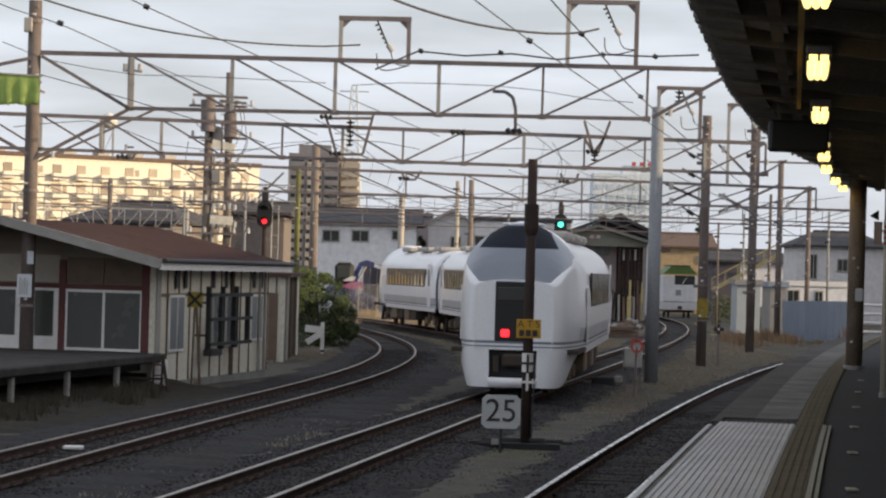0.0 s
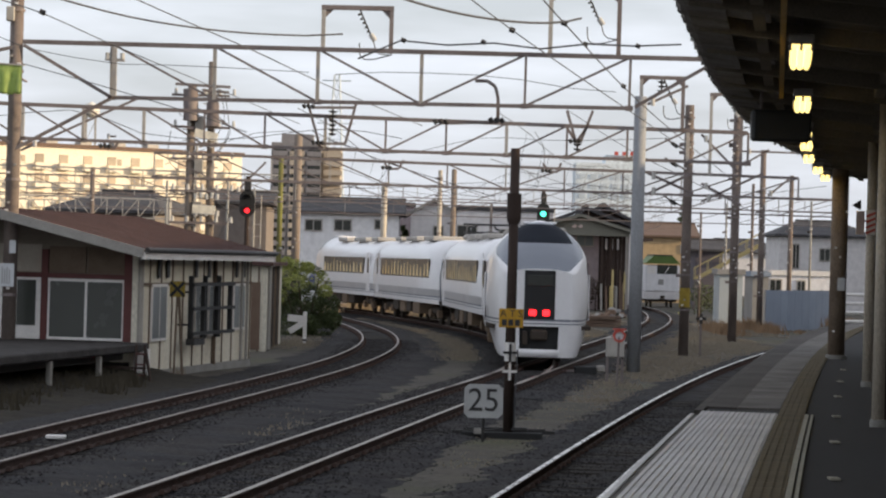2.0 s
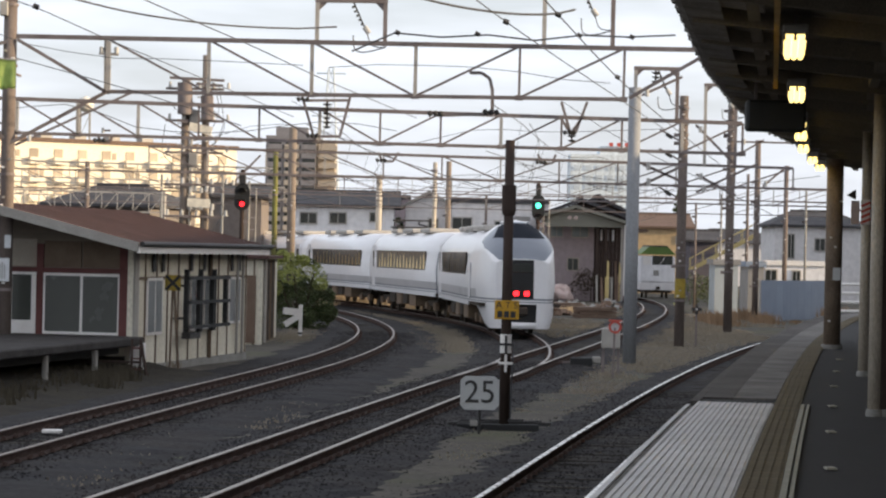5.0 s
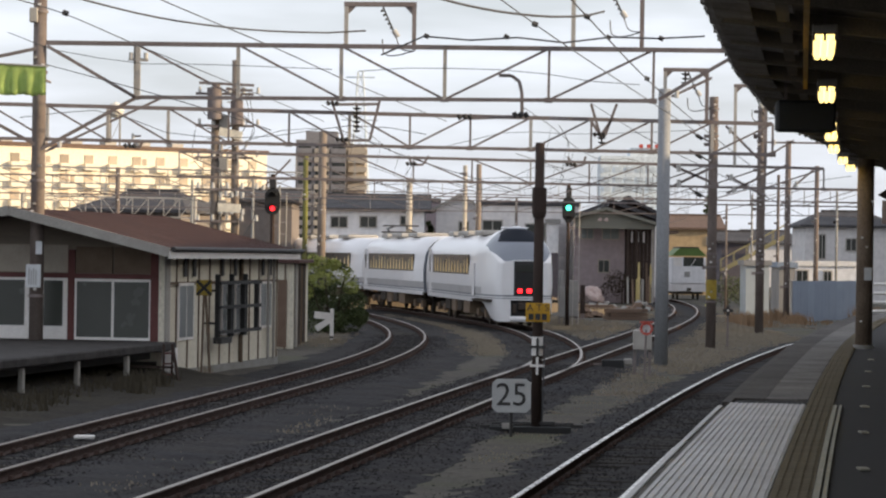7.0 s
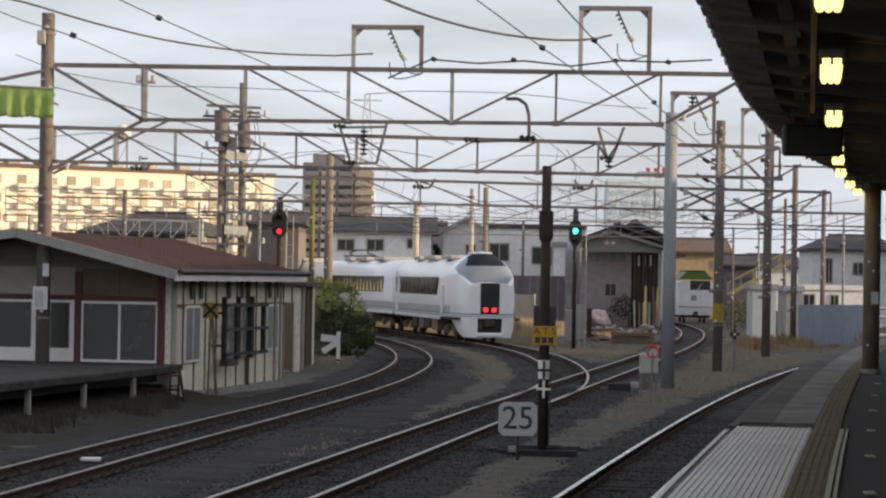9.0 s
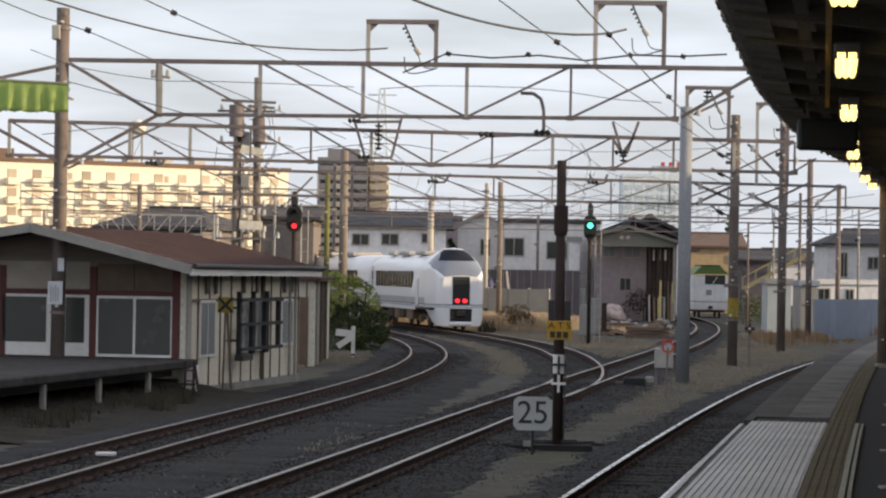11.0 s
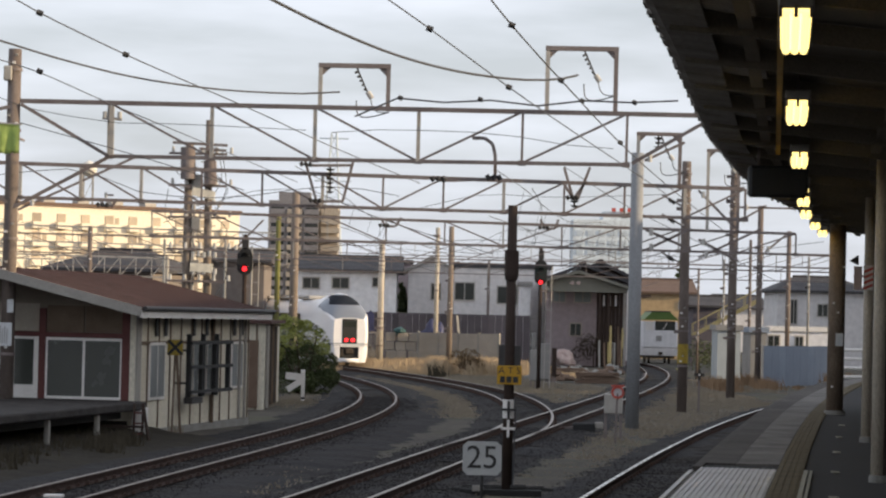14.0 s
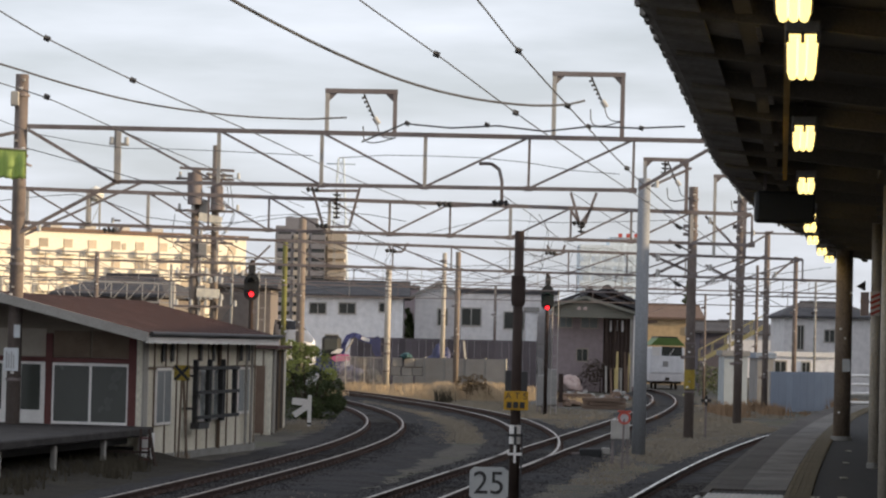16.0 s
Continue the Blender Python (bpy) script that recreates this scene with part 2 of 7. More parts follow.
M_TANK = mat("tank_cream", (0.76, 0.72, 0.64), 0.7, scale=0.5)
M_DECK = mat("worn_deck", (0.062, 0.056, 0.053), 0.9, second=(0.035, 0.032, 0.031), scale=2.2, fine=20, amount=0.8, bump=0.6)
# soil colour darkened to include the shade under the low deck
M_BANK = mat("shaded_bank_soil", (0.020, 0.017, 0.014), 0.95, second=(0.040, 0.034, 0.024), scale=1.2, fine=12, amount=0.8, bump=0.8)
M_UPOLE = mat("sunlit_grey_pole", (0.25, 0.205, 0.17), 0.85, second=(0.17, 0.135, 0.11), scale=3, stretch=(1, 1, 0.3))
M_MINT = mat("pale_mint_panel", (0.43, 0.46, 0.47), 0.7, second=(0.35, 0.38, 0.39), scale=1)
M_COLUMN = mat("chipped_brown_column", (0.21, 0.16, 0.12), 0.85, second=(0.12, 0.09, 0.068), scale=4, amount=0.8, stretch=(1, 1, 0.35))
M_WEED = mat("dull_weeds", (0.050, 0.043, 0.030), 0.9, second=(0.095, 0.080, 0.058), scale=1)
M_REDGRASS = mat("russet_grass", (0.31, 0.205, 0.125), 0.9, second=(0.23, 0.155, 0.10), scale=1)
M_OLIVE = mat("faded_sign_yellow", (0.36, 0.25, 0.025), 0.7, second=(0.19, 0.13, 0.02), scale=6, amount=0.5)
M_SLATS = mat("weathered_purple_grey_slats", (0.13, 0.115, 0.125), 0.85, second=(0.085, 0.072, 0.078), scale=1, spread=0.25)
M_TAUPE = mat("taupe_board", (0.42, 0.37, 0.31), 0.85, second=(0.30, 0.26, 0.215), scale=2)
M_CREAMCOL = mat("cream_column_paint", (0.50, 0.44, 0.36), 0.7, second=(0.33, 0.28, 0.22), scale=2.5, stretch=(1, 1, 0.3), amount=0.6)
M_PALEPOLE = mat("pale_concrete_pole", (0.52, 0.47, 0.40), 0.85, second=(0.36, 0.32, 0.27), scale=3, stretch=(1, 1, 0.3), amount=0.6)
M_COPING = mat("dark_coping", (0.052, 0.046, 0.042), 0.9, second=(0.10, 0.09, 0.082), scale=1.1, fine=30, amount=0.8, spread=0.15)
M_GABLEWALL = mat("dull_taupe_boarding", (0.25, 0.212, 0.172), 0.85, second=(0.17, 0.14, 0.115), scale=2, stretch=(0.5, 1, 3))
M_MOSS = mat("mossy_wood", (0.20, 0.205, 0.055), 0.9, second=(0.12, 0.10, 0.06), scale=4, stretch=(1, 1, 0.4), amount=0.7)
# glass colour lifted to stand in for reflections on the panes
M_SHOPGLASS = mat("reflection_tinted_window", (0.050, 0.054, 0.047), 0.25, second=(0.066, 0.068, 0.06), scale=1.2, bump=0.0)
M_DIGBLUE = mat("digger_blue", (0.075, 0.085, 0.24), 0.5, second=(0.05, 0.055, 0.15), scale=3)
M_DIGPINK = mat("digger_magenta", (0.60, 0.14, 0.30), 0.5, scale=3)
M_TEAL = mat("teal_tarp", (0.03, 0.09, 0.095), 0.7, scale=2)
M_BLOCK = mat("pale_concrete_block", (0.34, 0.315, 0.28), 0.9, second=(0.25, 0.23, 0.205), scale=1.5, spread=0.12)
M_STAIR = mat("yellow_stair_paint", (0.58, 0.46, 0.20), 0.7, second=(0.42, 0.32, 0.14), scale=2)
M_GABLE = mat("grey_olive_fascia", (0.21, 0.205, 0.175), 0.8, second=(0.16, 0.155, 0.13), scale=1)
M_HOUSEDUN = mat("house_dun", (0.20, 0.172, 0.155), 0.85, second=(0.165, 0.14, 0.127), scale=0.5, fine=3, amount=0.3, bump=0.05)
M_GREENVEH = mat("green_cover", (0.10, 0.17, 0.03), 0.6, scale=2)


# ---- mesh helpers ----
def part(name, bm, material, parent=None, label="", smooth=False):
    me = bpy.data.meshes.new(name)
    bm.to_mesh(me)
    bm.free()
    me.materials.append(material)
    if smooth:
        me.shade_smooth()
    ob = new(name, me)
    if parent:
        ob.parent = parent
    if label:
        ob["label"] = label
    return ob


def share(name, me, m, parent):
    """One more object on a mesh that is there already."""
    ob = new(name, me)
    ob.parent, ob.matrix_basis = parent, m
    return ob


def thing(name, label, category, group="", kind="", at=(0, 0, 0), rz=0.0):
    ob = new(name)
    ob.empty_display_size = 0.2
    ob.matrix_basis = pose(*at, 0, 0, rz)
    return tagged(ob, label, category, group, kind)


def box(bm, x0, x1, y0, y1, z0, z1, bevel=0.0):
    r = bmesh.ops.create_cube(bm, size=1, matrix=Matrix.LocRotScale(((x0 + x1) / 2, (y0 + y1) / 2, (z0 + z1) / 2), None, (x1 - x0, y1 - y0, z1 - z0)))
    if bevel:
        bmesh.ops.bevel(bm, geom=list({e for v in r["verts"] for e in v.link_edges}), offset=bevel, segments=1, affect="EDGES")
    return bm


def bx(*a, bevel=0.0):
    return box(bmesh.new(), *a, bevel=bevel)


def bar(bm, a, b, w, h=None):
    """A straight bar of rectangular section from a to b."""
    a, b, h = Vector(a), Vector(b), h or w
    d = b - a
    turn = d.to_track_quat("Y", "Z").to_matrix().to_4x4()
    bmesh.ops.create_cube(bm, size=1, matrix=Matrix.Translation((a + b) / 2) @ turn @ Matrix.Diagonal((w, d.length, h, 1)))
    return bm


def tube(bm, a, b, r, r2=None, n=12):
    a, b = Vector(a), Vector(b)
    d = b - a
    turn = d.to_track_quat("Z", "Y").to_matrix().to_4x4()
    bmesh.ops.create_cone(bm, cap_ends=True, segments=n, radius1=r, radius2=r if r2 is None else r2, depth=d.length, matrix=Matrix.Translation((a + b) / 2) @ turn)
    return bm


def tb(a, b, r, r2=None, n=12):
    return tube(bmesh.new(), a, b, r, r2, n)


def br(a, b, w, h=None):
    return bar(bmesh.new(), a, b, w, h)


def prism(bm, outline, y0, y1):
    """The (x, z) outline drawn out from y0 to y1."""
    a = [bm.verts.new((x, y0, z)) for x, z in outline]
    b = [bm.verts.new((x, y1, z)) for x, z in outline]
    bm.faces.new(a)
    bm.faces.new(b[::-1])
    for i in range(len(a)):
        j = (i + 1) % len(a)
        bm.faces.new((a[j], a[i], b[i], b[j]))
    bmesh.ops.recalc_face_normals(bm, faces=bm.faces)
    return bm


def spline(points, step=1.0):
    """A smooth line through points, as evenly spaced (place, heading) rows."""
    p = [Vector((*q, 0.0)) if len(q) == 2 else Vector(q) for q in points]
    p = [p[0] * 2 - p[1], *p, p[-1] * 2 - p[-2]]
    raw = []
    for i in range(1, len(p) - 2):
        for k in range(24):
            u = k / 24
            raw.append(0.5 * ((2 * p[i]) + (p[i + 1] - p[i - 1]) * u + (2 * p[i - 1] - 5 * p[i] + 4 * p[i + 1] - p[i + 2]) * u * u
                              + (3 * p[i] - p[i - 1] - 3 * p[i + 1] + p[i + 2]) * u ** 3))
    raw.append(p[-2])
    xyz = np.array(raw)
    s = np.r_[0, np.cumsum(np.linalg.norm(np.diff(xyz, axis=0), axis=1))]
    at = np.arange(0, s[-1], step)
    line = np.stack([np.interp(at, s, xyz[:, k]) for k in range(3)], 1)
    way = np.gradient(line, axis=0)
    return [(Vector(a), Vector(b).normalized()) for a, b in zip(line, way)]


def sweep(bm, line, outline):
    """A closed outline of (across to the right, up) carried along a spline's rows."""
    rings = []
    for place, way in line:
        side = Vector((way.y, -way.x, 0))
        rings.append([bm.verts.new(place + side * a + Vector((0, 0, b))) for a, b in outline])
    for r, q in zip(rings, rings[1:]):
        for i in range(len(outline)):
            j = (i + 1) % len(outline)
            bm.faces.new((r[i], r[j], q[j], q[i]))
    bm.faces.new(rings[0])
    bm.faces.new(rings[-1][::-1])
    bmesh.ops.recalc_face_normals(bm, faces=bm.faces)
    return bm


def wire_between(bm, a, b, r, sag=0.0, n=10):
    """A round wire that hangs by sag between a and b."""
    a, b = Vector(a), Vector(b)
    last = None
    for i in range(n + 1):
        u = i / n
        p = a.lerp(b, u) - Vector((0, 0, sag * 4 * u * (1 - u)))
        d = (b - a).normalized()
        side = d.cross(Vector((0, 0, 1))).normalized()
        up = side.cross(d)
        ring = [bm.verts.new(p + (side * math.cos(t) + up * math.sin(t)) * r) for t in (0.3, 1.87, 3.44, 5.01)]
        if last:
            for k in range(4):
                bm.faces.new((last[k], last[(k + 1) % 4], ring[(k + 1) % 4], ring[k]))
        last = ring
    return bm



# ---- ground ----
def ground():
    bm = bmesh.new()
    bmesh.ops.create_grid(bm, x_segments=150, y_segments=150, size=1)
    for v in bm.verts:
        u, w = v.co.x, v.co.y
        x, y = math.copysign(abs(u) ** 3, u) * 1500, 60 + math.copysign(abs(w) ** 3, w) * 1600
        z = -0.22 + 0.05 * noise.noise((x * 0.35, y * 0.35, 0)) + 0.03 * noise.noise((x * 1.3, y * 1.3, 5))
        v.co = (x, y, z)
    tagged(part("ground", bm, M_GROUND, smooth=True), "dry trampled earth and gravel yard with sparse grass", "ground", kind="structure")


ground()

# ---- tracks ----
LINE_RIGHT = [(-7.84, -30), (-5.42, -15), (-3.19, 0), (-1.07, 15), (1.02, 30), (3.18, 45), (5.47, 60), (7.99, 75), (10.82, 90), (14.05, 105), (17.74, 120), (22.0, 135), (26.9, 150), (32.53, 165)]
LINE_MIDDLE = [(-6.66, 0), (-4.75, 15), (-2.84, 30), (-0.93, 45), (1.01, 60), (3.0, 75), (5.03, 90), (7.03, 105), (8.92, 120), (10.59, 135), (11.93, 150), (12.85, 165), (13.28, 180), (13.25, 205)]
LINE_LEFT = [(-10.0, -9), (-8.2, 9), (-6.6, 27), (-5.69, 36), (-4.79, 45), (-3.83, 54), (-2.9, 63), (-2.12, 72), (-1.58, 81), (-1.34, 90), (-1.45, 99), (-1.91, 108), (-2.7, 117), (-3.76, 126), (-5.1, 135), (-6.75, 145), (-9.0, 156), (-12.2, 169), (-16.5, 184), (-21.5, 200)]
LINE_BRANCH = [(1.01, 60), (1.84, 66), (2.5, 72), (2.9, 78), (3.13, 84), (3.19, 90), (3.12, 96), (2.91, 102), (2.52, 108), (1.94, 114), (1.2, 120), (0.33, 126), (-0.65, 132), (-1.57, 138), (-2.66, 144), (-3.90, 150), (-5.30, 156), (-7.0, 162), (-9.1, 168), (-14.2, 180), (-21.6, 195), (-29.5, 210), (-37.6, 225), (-46.0, 240)]

SLEEPER = bpy.data.meshes.new("sleeper")
_b = bx(-1.05, 1.05, -0.11, 0.11, -0.31, -0.16, bevel=0.015)
_b.to_mesh(SLEEPER)
_b.free()
SLEEPER.materials.append(M_SLEEPER)


def track(name, points, label, first, last, head, z=0.0, wide=1.0):
    """Two rails with bright heads on sleepers in a bed of broken stone."""
    t = thing(name, label, "railway track", kind="structure")
    line = [(p + Vector((0, 0, z)), w) for p, w in spline(points, 1.0)]
    rng = random.Random(len(name) * 7)
    bm = bmesh.new()
    across = [-2.0, -1.6, -1.25, -0.9, -0.45, 0, 0.45, 0.9, 1.25, 1.6, 2.0]
    fall = [-0.30, -0.22, -0.17, -0.155, -0.16, -0.165, -0.16, -0.155, -0.17, -0.22, -0.30]
    rows = []
    for p, w in spline(points, 0.5):
        side = Vector((w.y, -w.x, 0))
        rows.append([bm.verts.new(p + side * (a * wide + rng.uniform(-0.12, 0.12)) + Vector((0, 0, f + z + rng.uniform(-0.025, 0.025)))) for a, f in zip(across, fall)])
    for r, q in zip(rows, rows[1:]):
        for i in range(len(across) - 1):
            bm.faces.new((r[i], r[i + 1], q[i + 1], q[i]))
    part("ballast", bm, M_BALLAST, t, "dark grey crushed-stone ballast")
    for off in (-0.566, 0.566):
        b = sweep(bmesh.new(), line, [(off - 0.06, -0.15), (off + 0.06, -0.15), (off + 0.06, -0.135), (off + 0.012, -0.11), (off + 0.012, -0.045), (off + 0.033, -0.034), (off + 0.033, -0.008), (off - 0.033, -0.008), (off - 0.033, -0.034), (off - 0.012, -0.045), (off - 0.012, -0.11), (off - 0.06, -0.135)])
        rail = part("rail", b, M_RAILSIDE, t, "rust-brown rail with a bright worn head")
        part("rail_head", sweep(bmesh.new(), line, [(off - 0.032, -0.008), (off + 0.032, -0.008), (off + 0.026, 0.0), (off - 0.026, 0.0)]), head, rail)
    k = 0
    for p, w in spline(points, 0.66):
        if first < p.y < last and k < 190:
            share("sleeper", SLEEPER, Matrix.Translation(p + Vector((0, 0, z))) @ pose(0, 0, 0, 0, 0, math.degrees(math.atan2(-w.x, w.y))), t)
            k += 1
    verts, faces = [], []
    for p, w in spline(points, 0.66):
        if 26 < p.y < last:
            side = Vector((w.y, -w.x, 0))
            for off in (-0.566, 0.566):
                for s in (-1, 1):
                    c = p + side * (off + s * 0.085) + Vector((0, 0, z - 0.13))
                    j = len(verts)
                    verts += [tuple(c + side * (u * 0.035) + w * (v * 0.06)) for u, v in ((-1, -1), (1, -1), (1, 1), (-1, 1))]
                    verts += [tuple(c + side * (u * 0.022) + w * (v * 0.035) + Vector((0, 0, 0.05))) for u, v in ((-1, -1), (1, -1), (1, 1), (-1, 1))]
                    faces += [(j + 4, j + 5, j + 6, j + 7)] + [(j + i, j + (i + 1) % 4, j + 4 + (i + 1) % 4, j + 4 + i) for i in range(4)]
    me = bpy.data.meshes.new("rail_clips")
    me.from_pydata(verts, [], faces)
    me.materials.append(M_RAILSIDE)
    clips = new("rail_clips", me)
    clips.parent = t
    clips["kind"] = "stuff"
    return t


track("track_right", LINE_RIGHT, "curving railway track along the platform edge", 28, 120, M_RAILHEAD)
track("track_middle", LINE_MIDDLE, "straight railway track with a turnout in the yard", 28, 150, M_RAILDULL)
track("track_left", LINE_LEFT, "sharply curving siding track beside the shed", 30, 150, M_RAILRUST, wide=1.4)
track("track_branch", LINE_BRANCH, "curved turnout track leading away behind the bush", 70, 160, M_RAILDULL)


# ---- the platform with its canopy ----
def offset_line(points, off, step, y0, y1, z=0.0):
    rows = []
    for p, w in spline(points, step):
        q = p + Vector((w.y, -w.x, 0)) * off + Vector((0, 0, z))
        if y0 <= p.y <= y1:
            rows.append((q, w))
    return rows


PLATFORM_Z = 0.95
EDGE = 1.53


def platform():
    t = thing("platform", "asphalt station platform with pale grooved edge panels", "platform", kind="structure")
    y0, y1 = -25, 100
    base = offset_line(LINE_RIGHT, 0, 2.0, y0, y1)
    part("slab", sweep(bmesh.new(), base, [(EDGE + 0.08, -0.3), (14, -0.3), (14, PLATFORM_Z - 0.02), (EDGE + 0.08, PLATFORM_Z - 0.02)]), M_ASPHALT, t)
    part("edge_beam", sweep(bmesh.new(), offset_line(LINE_RIGHT, 0, 1.0, y0, 34.3), [(EDGE + 0.005, PLATFORM_Z - 0.02), (EDGE + 0.05, PLATFORM_Z - 0.02), (EDGE + 0.05, PLATFORM_Z + 0.014), (EDGE + 0.005, PLATFORM_Z + 0.014)]), M_PANEL, t, "pale platform edge nosing")
    part("edge_beam", sweep(bmesh.new(), offset_line(LINE_RIGHT, 0, 1.0, y0, 34.3), [(EDGE, PLATFORM_Z - 0.16), (EDGE + 0.10, PLATFORM_Z - 0.16), (EDGE + 0.10, PLATFORM_Z), (EDGE, PLATFORM_Z)]), M_PANELDARK, t)
    part("edge_beam", sweep(bmesh.new(), offset_line(LINE_RIGHT, 0, 1.0, 34.3, y1), [(EDGE, PLATFORM_Z - 0.16), (EDGE + 0.10, PLATFORM_Z - 0.16), (EDGE + 0.10, PLATFORM_Z + 0.006), (EDGE, PLATFORM_Z + 0.006)]), M_COPING, t)
    # grooved pale panels up to the worn far part
    panels = offset_line(LINE_RIGHT, 0, 1.2, 15, 34.2)
    outline = [(EDGE + 0.10, PLATFORM_Z - 0.02)]
    n = 15
    for i in range(n):
        a = EDGE + 0.10 + 0.86 * i / n
        outline += [(a + 0.003, PLATFORM_Z + 0.012), (a + 0.037, PLATFORM_Z + 0.012), (a + 0.039, PLATFORM_Z + 0.002), (a + 0.056, PLATFORM_Z + 0.002)]
    outline += [(EDGE + 0.96, PLATFORM_Z - 0.02)]
    for (p, w), (q, v) in zip(panels, panels[1:]):
        gap = (q - p) * 0.012
        part("edge_panel", sweep(bmesh.new(), [(p, w), (q - gap, v)], outline), M_PANEL, t)
    worn = offset_line(LINE_RIGHT, 0, 1.2, 34.25, y1)
    for (p, w), (q, v) in zip(worn, worn[1:]):
        gap = (q - p) * 0.012
        part("worn_slab", sweep(bmesh.new(), [(p, w), (q - gap, v)], [(EDGE + 0.46, PLATFORM_Z - 0.02), (EDGE + 0.96, PLATFORM_Z - 0.02), (EDGE + 0.96, PLATFORM_Z + 0.006), (EDGE + 0.46, PLATFORM_Z + 0.006)]), M_PANELDARK, t)
        # outer strip, darker than the slab behind it
        part("coping", sweep(bmesh.new(), [(p, w), (q - gap, v)], [(EDGE + 0.10, PLATFORM_Z - 0.02), (EDGE + 0.455, PLATFORM_Z - 0.02), (EDGE + 0.455, PLATFORM_Z + 0.004), (EDGE + 0.10, PLATFORM_Z + 0.004)]), M_COPING, t, "dark platform coping")
    # tactile tiles with ridges, one mesh repeated
    b = bx(-0.147, 0.147, -0.147, 0.147, -0.02, 0.006)
    for i in range(4):
        box(b, -0.115 + i * 0.07, -0.09 + i * 0.07, -0.14, 0.14, 0.006, 0.014)
    tile = bpy.data.meshes.new("tactile_tile")
    b.to_mesh(tile)
    b.free()
    tile.materials.append(M_TACTILE)
    k = 0
    for p, w in offset_line(LINE_RIGHT, EDGE + 1.115, 0.3, 20, 99, PLATFORM_Z):
        if k < 260:
            share("tactile_tile", tile, Matrix.Translation(p) @ pose(0, 0, 0, 0, 0, math.degrees(math.atan2(-w.x, w.y))), t)
        k += 1
    part("boundary_line", sweep(bmesh.new(), offset_line(LINE_RIGHT, 0, 1.2, 15, 34.4), [(EDGE + 1.268, PLATFORM_Z - 0.02), (EDGE + 1.315, PLATFORM_Z - 0.02), (EDGE + 1.315, PLATFORM_Z + 0.008), (EDGE + 1.268, PLATFORM_Z + 0.008)]), M_PALEYELLOW, t, "worn pale yellow painted line")
    part("boundary_line", sweep(bmesh.new(), offset_line(LINE_RIGHT, 0, 1.2, 15, 34.4), [(EDGE + 1.335, PLATFORM_Z - 0.02), (EDGE + 1.365, PLATFORM_Z - 0.02), (EDGE + 1.365, PLATFORM_Z + 0.008), (EDGE + 1.335, PLATFORM_Z + 0.008)]), M_PALEYELLOW, t, "worn pale yellow painted line")
    for y in (19.5, 23.9, 28.9, 34.0, 39.3, 44.6, 50):
        for p, w in offset_line(LINE_RIGHT, EDGE + 1.62, 0.3, y, y + 0.29, PLATFORM_Z):
            part("queue_mark", box(bmesh.new(), p.x - 0.04, p.x + 0.04, p.y - 0.11, p.y + 0.11, PLATFORM_Z - 0.01, PLATFORM_Z + 0.006), M_PALEYELLOW, t, "small worn white floor mark")


platform()



